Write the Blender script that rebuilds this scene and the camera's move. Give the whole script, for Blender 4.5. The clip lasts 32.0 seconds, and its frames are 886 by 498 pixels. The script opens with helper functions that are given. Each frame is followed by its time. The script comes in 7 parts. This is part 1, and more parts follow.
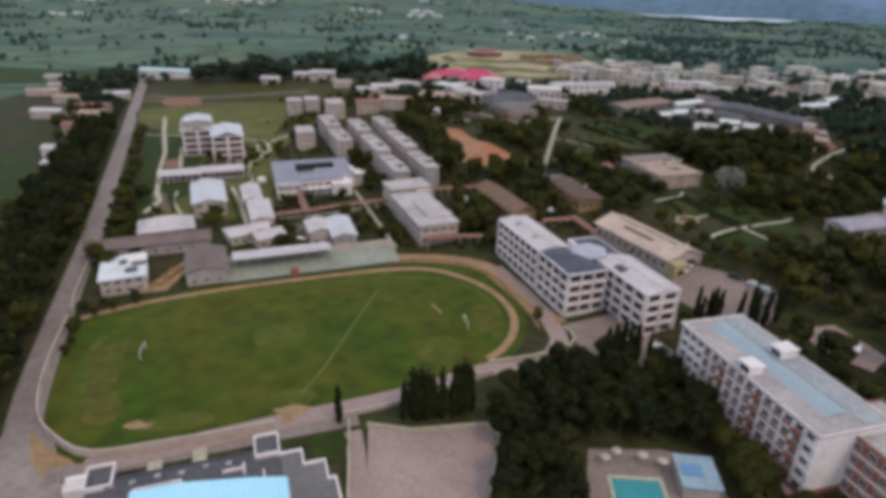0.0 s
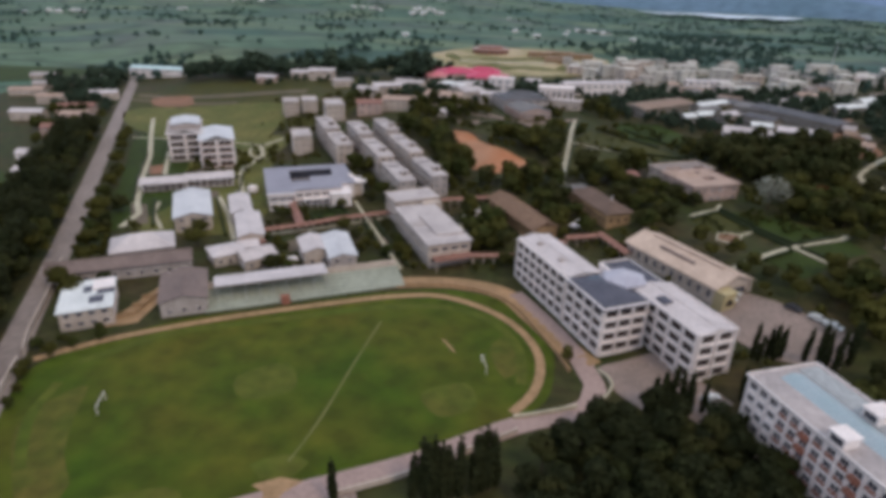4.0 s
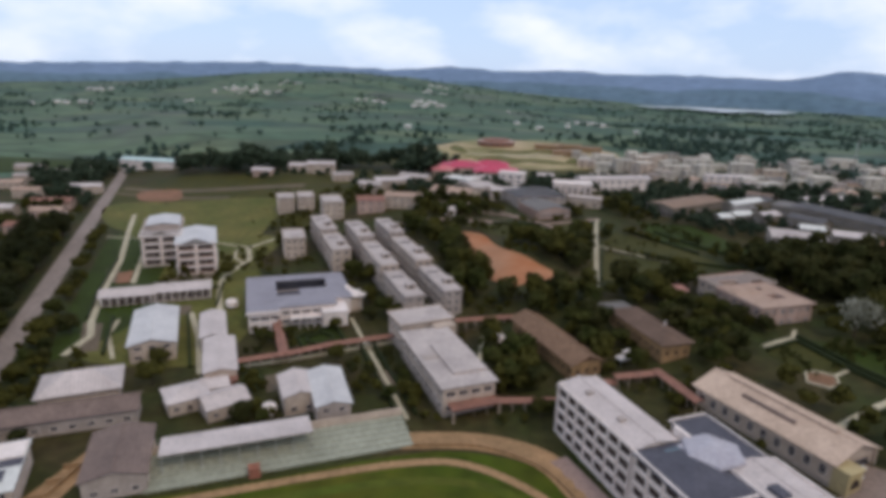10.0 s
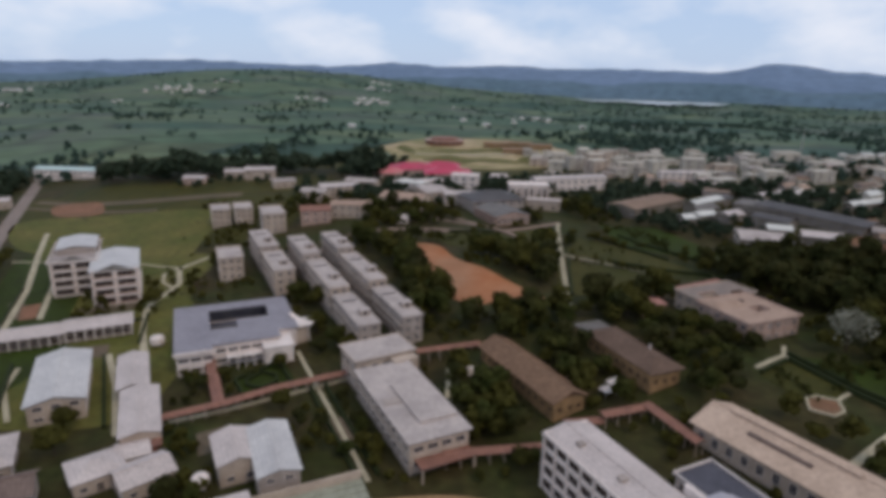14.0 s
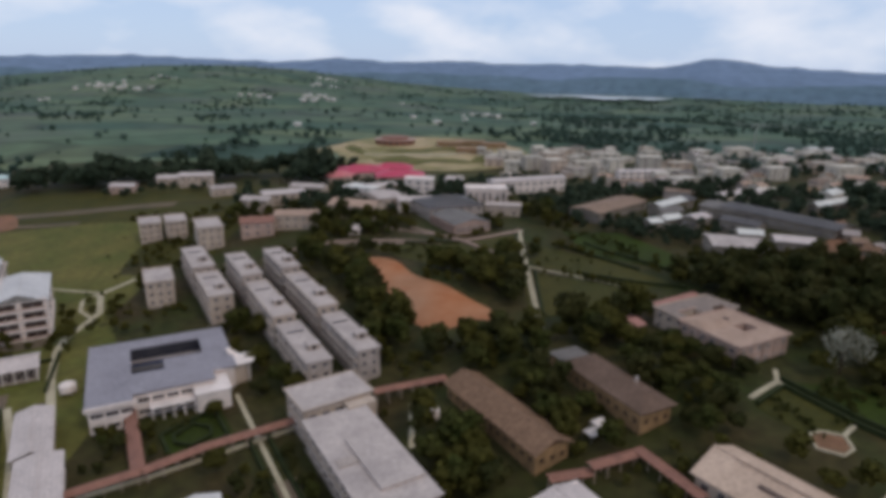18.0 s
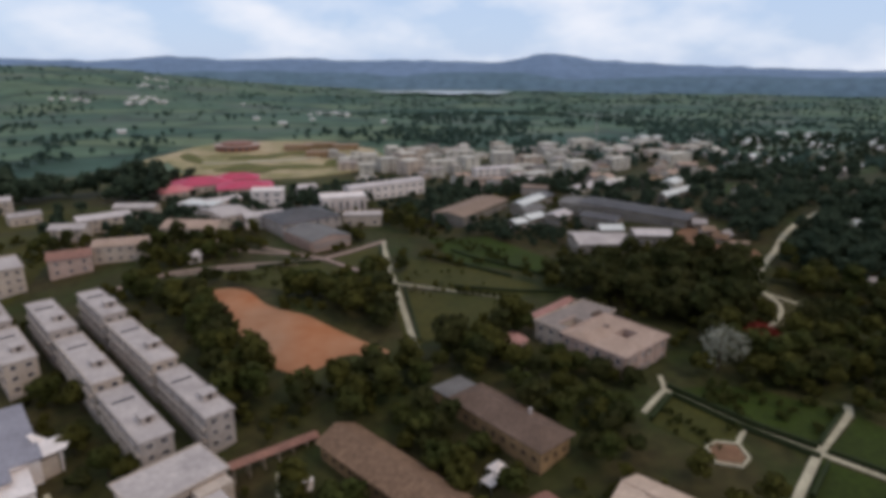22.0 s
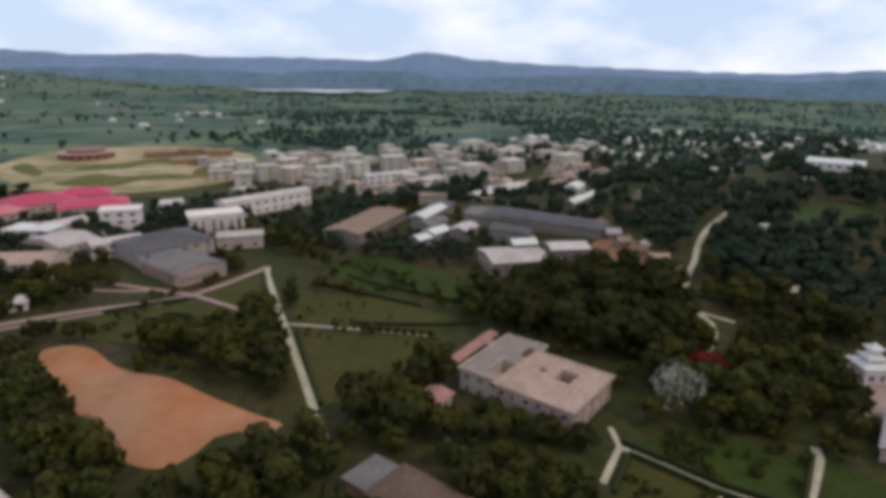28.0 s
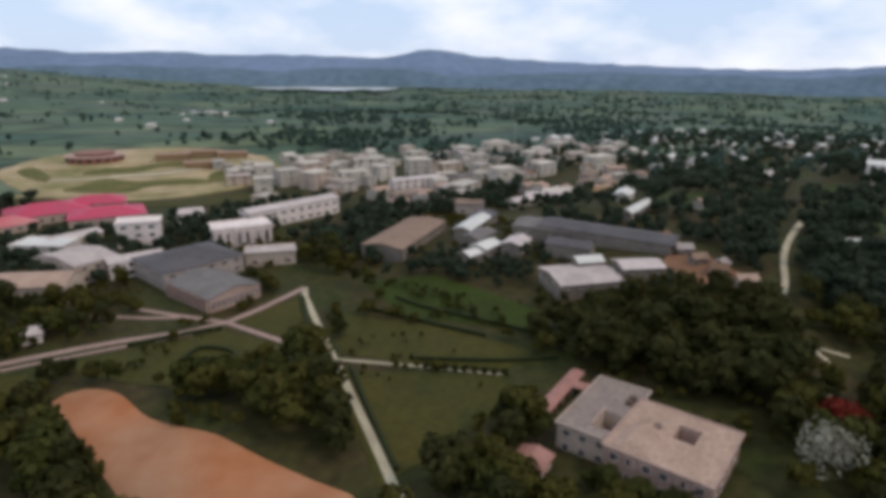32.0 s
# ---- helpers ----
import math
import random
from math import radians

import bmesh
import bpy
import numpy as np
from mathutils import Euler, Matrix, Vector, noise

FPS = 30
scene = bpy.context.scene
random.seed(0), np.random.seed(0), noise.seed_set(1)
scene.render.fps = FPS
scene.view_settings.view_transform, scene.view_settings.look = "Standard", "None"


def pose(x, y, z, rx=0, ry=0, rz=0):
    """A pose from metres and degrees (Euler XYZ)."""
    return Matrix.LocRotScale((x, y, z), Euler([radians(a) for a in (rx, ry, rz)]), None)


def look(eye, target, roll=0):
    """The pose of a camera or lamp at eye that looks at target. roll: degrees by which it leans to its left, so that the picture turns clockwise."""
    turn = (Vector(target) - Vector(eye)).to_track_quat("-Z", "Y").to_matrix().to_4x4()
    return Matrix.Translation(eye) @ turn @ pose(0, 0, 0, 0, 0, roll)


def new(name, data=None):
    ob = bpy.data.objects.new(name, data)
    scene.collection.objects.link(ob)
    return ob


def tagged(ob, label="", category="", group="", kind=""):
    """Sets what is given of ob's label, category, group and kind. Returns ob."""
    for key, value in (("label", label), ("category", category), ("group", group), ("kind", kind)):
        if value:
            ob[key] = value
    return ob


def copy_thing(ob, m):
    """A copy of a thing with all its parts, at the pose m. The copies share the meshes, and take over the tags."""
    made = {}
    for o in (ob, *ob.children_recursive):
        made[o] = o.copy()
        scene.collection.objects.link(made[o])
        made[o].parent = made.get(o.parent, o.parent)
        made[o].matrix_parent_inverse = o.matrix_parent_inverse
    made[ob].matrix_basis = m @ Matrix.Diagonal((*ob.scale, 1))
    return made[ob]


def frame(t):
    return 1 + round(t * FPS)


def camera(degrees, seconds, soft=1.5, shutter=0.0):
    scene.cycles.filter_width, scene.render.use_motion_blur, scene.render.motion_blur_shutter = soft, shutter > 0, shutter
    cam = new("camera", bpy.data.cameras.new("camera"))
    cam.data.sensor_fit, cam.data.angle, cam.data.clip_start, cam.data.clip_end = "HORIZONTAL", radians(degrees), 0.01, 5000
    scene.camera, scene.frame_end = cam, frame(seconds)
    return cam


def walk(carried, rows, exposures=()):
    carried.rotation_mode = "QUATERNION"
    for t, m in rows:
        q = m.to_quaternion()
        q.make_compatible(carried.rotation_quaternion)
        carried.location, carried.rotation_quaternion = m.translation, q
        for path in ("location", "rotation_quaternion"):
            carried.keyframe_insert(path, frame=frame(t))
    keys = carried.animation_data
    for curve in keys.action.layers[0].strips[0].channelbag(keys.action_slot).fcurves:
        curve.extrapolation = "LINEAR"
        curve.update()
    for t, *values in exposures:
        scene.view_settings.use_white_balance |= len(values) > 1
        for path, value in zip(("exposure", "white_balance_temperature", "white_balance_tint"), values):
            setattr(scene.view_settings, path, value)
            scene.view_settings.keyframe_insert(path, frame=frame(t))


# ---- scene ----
cam = camera(72.1, 32.0, soft=4.8)
PATH = [
    (0, (5.066, -35.331, 80.463), (5.07, -33.499, 79.659), 1.6),
    (0.5, (4.549, -32.399, 80.004), (4.554, -30.568, 79.199), 1.7),
    (1, (4.025, -29.148, 79.538), (4.029, -27.318, 78.732), 1.7),
    (1.5, (3.703, -26.094, 79.052), (3.706, -24.264, 78.245), 1.7),
    (2, (3.299, -23.081, 78.645), (3.301, -21.251, 77.838), 1.6),
    (2.5, (2.896, -19.805, 78.296), (2.898, -17.976, 77.488), 1.6),
    (3, (2.52, -16.349, 78.001), (2.522, -14.52, 77.192), 1.6),
    (3.5, (2.275, -13.166, 77.72), (2.275, -11.337, 76.91), 1.6),
    (5.5, (0.623, 0.234, 75.824), (0.624, 2.065, 75.018), 1.7),
    (6, (0.287, 3.713, 75.604), (0.288, 5.544, 74.799), 1.7),
    (6.5, (-0.214, 7.055, 75.447), (-0.213, 8.885, 74.64), 1.8),
    (7, (-0.637, 10.172, 75.371), (-0.636, 12.002, 74.565), 1.8),
    (7.5, (-1.025, 13.457, 75.346), (-1.022, 15.287, 74.54), 1.8),
    (8, (-1.296, 16.921, 75.318), (-1.294, 18.75, 74.51), 1.8),
    (8.5, (-1.723, 20.099, 75.329), (-1.721, 21.929, 74.523), 1.8),
    (9, (-2.157, 23.766, 75.548), (-2.159, 25.632, 74.827), 1.8),
    (9.5, (-2.763, 26.848, 75.403), (-2.768, 28.759, 74.814), 1.8),
    (10, (-3.379, 29.896, 75.234), (-3.384, 31.819, 74.686), 1.8),
    (10.5, (-3.701, 32.974, 75.177), (-3.708, 34.897, 74.628), 1.7),
    (11, (-4.001, 36.069, 75.197), (-4.011, 37.992, 74.647), 1.7),
    (11.5, (-4.43, 38.966, 75.297), (-4.44, 40.889, 74.746), 1.7),
    (12, (-4.778, 41.96, 75.427), (-4.788, 43.882, 74.874), 1.6),
    (12.5, (-5.119, 45.057, 75.557), (-5.13, 46.978, 75.001), 1.6),
    (13, (-5.431, 48.016, 75.679), (-5.439, 49.936, 75.121), 1.6),
    (13.5, (-5.757, 50.486, 75.928), (-5.693, 52.405, 75.371), 1.5),
    (14, (-6.031, 52.879, 76.076), (-5.865, 54.793, 75.52), 1.2),
    (14.5, (-6.193, 55.52, 76.17), (-5.985, 57.43, 75.614), 1.2),
    (16.5, (-6.526, 66.74, 76.714), (-6.266, 68.641, 76.151), 1.2),
    (17, (-6.488, 69.563, 76.862), (-6.224, 71.463, 76.296), 1.3),
    (17.5, (-6.093, 72.093, 77.085), (-5.822, 73.992, 76.519), 1.2),
    (18, (-5.742, 74.751, 77.222), (-5.42, 76.641, 76.655), 1.1),
    (18.5, (-5.487, 77.368, 77.496), (-5.101, 79.247, 76.928), 0.9),
    (19, (-4.85, 79.764, 77.599), (-4.388, 81.626, 77.033), 0.7),
    (19.5, (-4.839, 82.453, 77.86), (-4.333, 84.303, 77.291), 0.7),
    (20, (-4.484, 85.295, 78.121), (-3.951, 87.136, 77.55), 0.7),
    (20.5, (-3.943, 87.786, 78.149), (-3.406, 89.626, 77.578), 0.8),
    (21, (-3.138, 90.564, 78.311), (-2.6, 92.404, 77.739), 0.7),
    (21.5, (-2.459, 93.028, 78.479), (-1.85, 94.845, 77.906), 0.6),
    (22, (-1.906, 95.513, 78.642), (-1.144, 97.271, 78.069), 0.3),
    (22.5, (-1.304, 98.079, 78.708), (-0.482, 99.81, 78.135), 0.3),
    (23, (-0.456, 100.716, 78.613), (0.39, 102.435, 78.04), 0.2),
    (23.5, (0.537, 103.331, 78.374), (1.395, 105.044, 77.801), 0.3),
    (24, (1.563, 105.924, 78.231), (2.44, 107.627, 77.658), 0.3),
    (24.5, (2.522, 108.263, 78.157), (3.429, 109.951, 77.583), 0.3),
    (25, (3.63, 110.615, 78.234), (4.596, 112.269, 77.659), 0.1),
    (25.5, (4.396, 113.065, 78.42), (5.41, 114.69, 77.843), 0.1),
    (26, (5.021, 115.65, 78.466), (6.076, 117.248, 77.888), 0.2),
    (26.5, (5.885, 117.829, 78.35), (6.958, 119.415, 77.775), 0.4),
    (28.5, (8.352, 129.264, 78.327), (9.439, 130.842, 77.753), 0.9),
    (29, (8.795, 132.664, 78.281), (9.878, 134.244, 77.706), 0.7),
    (29.5, (9.019, 136.064, 78.247), (10.101, 137.645, 77.67), 0.7),
    (30, (9.043, 139.719, 78.165), (10.12, 141.302, 77.586), 0.6),
    (30.5, (8.8, 143.372, 78.11), (9.875, 144.955, 77.53), 0.5),
    (31, (8.415, 147.331, 78.104), (9.489, 148.915, 77.523), 0.6),
    (31.5, (7.477, 151.219, 78.218), (8.552, 152.802, 77.636), 0.7),
    (32, (5.972, 155.44, 78.468), (7.052, 157.019, 77.886), 0.7),
]
walk(cam, [(t, look(eye, target, roll)) for t, eye, target, roll in PATH],
     [(0, 0.05, 6170, 10), (8.4, 0.16, 6190, 10), (9.2, 0.13, 6220, 10), (10.4, -0.24, 6380, 10), (12, -0.37, 6380, 10), (18, -0.37, 6380, 10), (23, -0.24, 6480, 10), (28, -0.09, 6580, 10), (32, -0.09, 6620, 10)])

# ---- daylight: a bright sky with broken cloud, and a weak sun through it ----
SUN_EL, SUN_ROT = radians(52), radians(140)
world = bpy.data.worlds.new("sky")
scene.world = world
world.use_nodes = True
wt = world.node_tree
wn = wt.nodes
bg = wn["Background"]
sky = wn.new("ShaderNodeTexSky")
sky.sky_type, sky.sun_disc, sky.sun_elevation, sky.sun_rotation = "NISHITA", False, SUN_EL, SUN_ROT
sky.air_density, sky.dust_density, sky.ozone_density = 1.0, 0.6, 1.5
base = wn.new("ShaderNodeMix"); base.data_type = "RGBA"
base.inputs[0].default_value = 0.75
base.inputs[7].default_value = (6.7, 8.35, 11.5, 1)
wt.links.new(sky.outputs[0], base.inputs[6])
tc = wn.new("ShaderNodeTexCoord")
mp = wn.new("ShaderNodeMapping"); mp.inputs["Scale"].default_value = (2.6, 2.6, 6.0); mp.inputs["Location"].default_value = (0.7, 0.2, 0.35)
cl = wn.new("ShaderNodeTexNoise"); cl.inputs["Scale"].default_value = 2.1; cl.inputs["Detail"].default_value = 7; cl.inputs["Roughness"].default_value = 0.5
wt.links.new(tc.outputs["Generated"], mp.inputs[0]); wt.links.new(mp.outputs[0], cl.inputs[0])
cr = wn.new("ShaderNodeValToRGB"); cr.color_ramp.elements[0].position = 0.42; cr.color_ramp.elements[1].position = 0.66
wt.links.new(cl.outputs[0], cr.inputs[0])
cm = wn.new("ShaderNodeMix"); cm.data_type = "RGBA"
cm.inputs[7].default_value = (9.8, 10.2, 11.3, 1)
wt.links.new(cr.outputs[0], cm.inputs[0]); wt.links.new(base.outputs[2], cm.inputs[6])
wt.links.new(cm.outputs[2], bg.inputs[0])
bg.inputs[1].default_value = 0.104
sun = new("sun", bpy.data.lights.new("sun", "SUN"))
sun.data.energy, sun.data.angle, sun.data.color = 1.1, radians(12), (1.0, 0.84, 0.66)
sun.matrix_world = look((0, 0, 500), (-500 * math.cos(SUN_EL) * math.sin(SUN_ROT), -500 * math.cos(SUN_EL) * math.cos(SUN_ROT), 500 - 500 * math.sin(SUN_EL)))

# ---- materials ----
MATS = {}
COOL = ("dark_glass", "leaf_haze_tint", "pale_town_render", "grey_town_render", "teal_skylight", "light_blue_sheet", "blue_courtyard_sheet", "haze_tinted_farmland", "far_haze_hills", "near_haze_hills", "lake_water", "pool_water", "leaf_far_haze", "dark_grey_roof", "orange_red_earth", "teal_glass", "blue_sheet", "mint_roof", "crimson_sheet_roof")


def mat(name, col, col2=None, rough=0.8, scale=0.3, fine=4.0, amount=0.5, bump=0.15, metal=0.0, ribs=None, island=False, rnd=0.0, spec=0.12):
    """Two scales of procedural variation between col and col2, with relief; ribs = (spacing, axis) for metal sheets."""
    if name in MATS:
        return MATS[name]
    m = bpy.data.materials.new(name)
    m.use_nodes = True
    n, l = m.node_tree.nodes, m.node_tree.links
    p = n["Principled BSDF"]
    p.inputs["Roughness"].default_value = rough
    p.inputs["Metallic"].default_value = metal
    p.inputs["Specular IOR Level"].default_value = spec
    col2 = col2 or tuple(c * 0.7 for c in col)
    if name not in COOL:  # warm tint put into base colours in place of warmer daylight
        col, col2 = (col[0] * 1.04, col[1] * 0.985, col[2] * 0.88), (col2[0] * 1.04, col2[1] * 0.985, col2[2] * 0.88)
    t = n.new("ShaderNodeTexCoord")
    g = n.new("ShaderNodeNewGeometry")
    big = n.new("ShaderNodeTexNoise"); big.inputs["Scale"].default_value = scale; big.inputs["Detail"].default_value = 6; big.inputs["Roughness"].default_value = 0.6
    sml = n.new("ShaderNodeTexNoise"); sml.inputs["Scale"].default_value = fine; sml.inputs["Detail"].default_value = 4
    l.new(g.outputs["Position"], big.inputs[0]); l.new(g.outputs["Position"], sml.inputs[0])
    ramp = n.new("ShaderNodeMapRange"); ramp.inputs[1].default_value, ramp.inputs[2].default_value = 0.33, 0.67
    l.new(big.outputs[0], ramp.inputs[0])
    mx = n.new("ShaderNodeMix"); mx.data_type = "RGBA"
    mx.inputs[6].default_value, mx.inputs[7].default_value = (*col, 1), (*col2, 1)
    l.new(ramp.outputs[0], mx.inputs[0])
    m2 = n.new("ShaderNodeMix"); m2.data_type, m2.blend_type = "RGBA", "MULTIPLY"
    m2.inputs[0].default_value = amount
    r2 = n.new("ShaderNodeMapRange"); r2.inputs[1].default_value, r2.inputs[2].default_value, r2.inputs[3].default_value, r2.inputs[4].default_value = 0.3, 0.7, 0.45, 1.25
    l.new(sml.outputs[0], r2.inputs[0]); l.new(mx.outputs[2], m2.inputs[6]); l.new(r2.outputs[0], m2.inputs[7])
    out = m2.outputs[2]
    if rnd or island:
        h = n.new("ShaderNodeHueSaturation")
        v = n.new("ShaderNodeMapRange"); v.inputs[3].default_value, v.inputs[4].default_value = 1 - rnd, 1 + rnd
        if island:
            l.new(g.outputs["Random Per Island"], v.inputs[0])
        else:
            oi = n.new("ShaderNodeObjectInfo"); l.new(oi.outputs["Random"], v.inputs[0])
        l.new(v.outputs[0], h.inputs["Value"]); l.new(out, h.inputs["Color"]); out = h.outputs[0]
    height = sml.outputs[0]
    if ribs:
        sp = n.new("ShaderNodeSeparateXYZ"); l.new(t.outputs["Object"], sp.inputs[0])
        w = n.new("ShaderNodeMath"); w.operation = "MULTIPLY"; w.inputs[1].default_value = 2 * math.pi / ribs[0]
        l.new(sp.outputs[ribs[1]], w.inputs[0])
        sn = n.new("ShaderNodeMath"); sn.operation = "SINE"; l.new(w.outputs[0], sn.inputs[0])
        dk = n.new("ShaderNodeMapRange"); dk.inputs[1].default_value, dk.inputs[2].default_value, dk.inputs[3].default_value, dk.inputs[4].default_value = -1, 1, 0.93, 1.03
        l.new(sn.outputs[0], dk.inputs[0])
        m3 = n.new("ShaderNodeMix"); m3.data_type, m3.blend_type = "RGBA", "MULTIPLY"; m3.inputs[0].default_value = 0.9
        l.new(out, m3.inputs[6]); l.new(dk.outputs[0], m3.inputs[7]); out = m3.outputs[2]
        height = sn.outputs[0]
    l.new(out, p.inputs["Base Color"])
    if bump:
        b = n.new("ShaderNodeBump"); b.inputs["Strength"].default_value = bump; b.inputs["Distance"].default_value = 0.1
        l.new(height, b.inputs["Height"]); l.new(b.outputs[0], p.inputs["Normal"])
    MATS[name] = m
    return m


def leafmat(name, col, col2, rnd=0.24):
    m = mat(name, col, col2, rough=0.75, scale=0.12, fine=1.3, amount=0.6, bump=0, island=True, rnd=rnd, spec=0.06)
    n, l = m.node_tree.nodes, m.node_tree.links
    p = n["Principled BSDF"]
    tr = n.new("ShaderNodeBsdfTranslucent")
    l.new(p.inputs["Base Color"].links[0].from_socket, tr.inputs[0])
    ms = n.new("ShaderNodeMixShader"); ms.inputs[0].default_value = 0.45
    l.new(p.outputs[0], ms.inputs[1]); l.new(tr.outputs[0], ms.inputs[2])
    l.new(ms.outputs[0], n["Material Output"].inputs[0])
    return m


WHITE = mat("white_paint", (0.806, 0.724, 0.726), (0.650, 0.578, 0.572), scale=0.25, fine=2.0, amount=0.35)
CREAM = mat("cream_render", (0.523, 0.431, 0.378), (0.406, 0.331, 0.290), scale=0.25, fine=2.0, amount=0.4)
GREYW = mat("grey_render", (0.422, 0.362, 0.346), (0.321, 0.277, 0.266), scale=0.3, fine=2.0, amount=0.4)
PINKW = mat("pink_stone_render", (0.485, 0.346, 0.308), (0.364, 0.265, 0.239), scale=0.3, fine=2.0, amount=0.4)
SLATE = mat("dark_slate_sheet", (0.118, 0.110, 0.120), (0.082, 0.078, 0.084), rough=0.6, scale=0.1, fine=0.9, amount=0.5, ribs=(0.8, 0), bump=0.2)
BRIGHT = mat("bright_white_sheet", (0.680, 0.680, 0.680), (0.540, 0.540, 0.540), rough=0.45, scale=0.12, fine=1.5, amount=0.35, ribs=(0.9, 0), bump=0.2)
ROSE = mat("faded_rose_roof", (0.42, 0.22, 0.20), (0.33, 0.175, 0.15), rough=0.65, scale=0.3, fine=2, amount=0.45, ribs=(0.6, 0), bump=0.2)
RUDDY = mat("red_brown_soil", (0.26, 0.13, 0.085), (0.17, 0.10, 0.06), scale=0.1, fine=0.8, amount=0.5)
BRICK = mat("red_brick", (0.33, 0.13, 0.09), (0.24, 0.11, 0.08), scale=0.5, fine=5, amount=0.6)
OCHRE = mat("ochre_stone", (0.37, 0.235, 0.13), (0.22, 0.145, 0.085), scale=0.5, fine=4, amount=0.6)
YELLOW = mat("yellow_render", (0.50, 0.41, 0.23), (0.40, 0.33, 0.20), scale=0.5)
GLASS = mat("dark_glass", (0.035, 0.035, 0.045), (0.06, 0.055, 0.06), rough=0.12, scale=0.4, amount=0.2, bump=0, spec=0.5)
BROWNGL = mat("brown_louvres", (0.055, 0.039, 0.036), (0.033, 0.025, 0.027), rough=0.5, scale=0.6, amount=0.3, bump=0)
SHEET = mat("pale_metal_sheet", (0.590, 0.520, 0.525), (0.452, 0.394, 0.394), rough=0.45, scale=0.12, fine=1.5, amount=0.4, ribs=(0.9, 0), bump=0.2)
SHEETB = mat("bluish_metal_sheet", (0.585, 0.570, 0.590), (0.465, 0.450, 0.475), rough=0.4, scale=0.12, fine=1.5, amount=0.35, ribs=(0.9, 0), bump=0.2)
CONC = mat("roof_concrete", (0.428, 0.372, 0.371), (0.301, 0.266, 0.269), scale=0.18, fine=1.2, amount=0.32)
CONCL = mat("light_roof_concrete", (0.498, 0.437, 0.432), (0.362, 0.318, 0.319), scale=0.18, fine=1.2, amount=0.32)
DARKR = mat("dark_grey_roof", (0.104, 0.097, 0.112), (0.077, 0.072, 0.084), rough=0.6, scale=0.2, fine=2, amount=0.5, ribs=(0.6, 1), bump=0.2)
BROWNR = mat("brown_metal_roof", (0.212, 0.156, 0.140), (0.153, 0.113, 0.104), rough=0.65, scale=0.15, fine=1.5, amount=0.5, ribs=(0.8, 0), bump=0.2)
BARNO = mat("rusty_brown_barn_roof", (0.235, 0.145, 0.098), (0.170, 0.105, 0.072), rough=0.75, scale=0.13, fine=1.0, amount=0.6, ribs=(0.8, 1), bump=0.2)
RUSTR = mat("rusted_sheet_roof", (0.29, 0.205, 0.16), (0.22, 0.15, 0.115), rough=0.75, scale=0.12, fine=1.2, amount=0.5, ribs=(0.8, 0), bump=0.2)
GREYR = mat("weathered_grey_roof", (0.20, 0.185, 0.185), (0.14, 0.13, 0.13), rough=0.7, scale=0.15, fine=1.2, amount=0.5, ribs=(0.8, 0), bump=0.2)
REDR = mat("crimson_sheet_roof", (0.56, 0.055, 0.105), (0.46, 0.07, 0.11), rough=0.5, scale=0.1, fine=1, amount=0.4, ribs=(0.8, 0), bump=0.2)
TERR = mat("red_oxide_roof", (0.300, 0.150, 0.116), (0.230, 0.118, 0.096), rough=0.65, scale=0.3, fine=2, amount=0.5, ribs=(0.6, 0), bump=0.2)
PINKR = mat("pale_pink_roof", (0.430, 0.311, 0.258), (0.335, 0.234, 0.187), rough=0.7, scale=0.18, fine=1.2, amount=0.4, ribs=(0.9, 0), bump=0.15)
TEAL = mat("teal_skylight", (0.300, 0.355, 0.350), (0.345, 0.380, 0.378), rough=0.35, scale=0.2, amount=0.4, ribs=(0.9, 1), bump=0.1)
SKYBLUE = mat("light_blue_sheet", (0.46, 0.74, 0.80), (0.40, 0.66, 0.74), rough=0.4, scale=0.1, amount=0.25, ribs=(0.9, 0), bump=0.1)
NAVY = mat("blue_courtyard_sheet", (0.055, 0.060, 0.095), (0.040, 0.045, 0.070), rough=0.4, scale=0.2, amount=0.4)
ASPH = mat("worn_murram_road", (0.285, 0.234, 0.216), (0.215, 0.174, 0.160), scale=0.05, fine=0.6, amount=0.4)
PAVE = mat("paved_yard", (0.285, 0.215, 0.190), (0.210, 0.162, 0.143), scale=0.1, fine=1.2, amount=0.45)
PAVEP = mat("pinkish_paved_yard", (0.353, 0.253, 0.229), (0.289, 0.206, 0.187), scale=0.1, fine=1.0, amount=0.35)
PATHM = mat("pale_concrete_path", (0.50, 0.45, 0.34), (0.37, 0.33, 0.25), scale=0.2, fine=1.5, amount=0.45)
TAN = mat("tan_bare_earth", (0.374, 0.233, 0.130), (0.260, 0.166, 0.092), scale=0.12, fine=0.9, amount=0.5)
DIRT = mat("orange_red_earth", (0.44, 0.145, 0.05), (0.34, 0.19, 0.11), scale=0.03, fine=0.12, amount=0.35)
SOIL = mat("brown_tilled_soil", (0.16, 0.12, 0.09), (0.11, 0.09, 0.065), scale=0.06, fine=0.8, amount=0.5)
GRASS = mat("playing_field_grass", (0.036, 0.068, 0.003), (0.082, 0.077, 0.008), scale=0.030, fine=0.20, amount=0.6, bump=0.3)
LINEM = mat("faded_line_marking", (0.17, 0.16, 0.06), (0.10, 0.11, 0.03), scale=0.2)
MEADOW = mat("yellow_green_meadow", (0.140, 0.122, 0.036), (0.078, 0.090, 0.020), scale=0.05, fine=0.4, amount=0.6)
HALLR = mat("faded_pale_roof", (0.550, 0.417, 0.345), (0.440, 0.330, 0.268), rough=0.7, scale=0.15, fine=1.2, amount=0.4, bump=0.15)
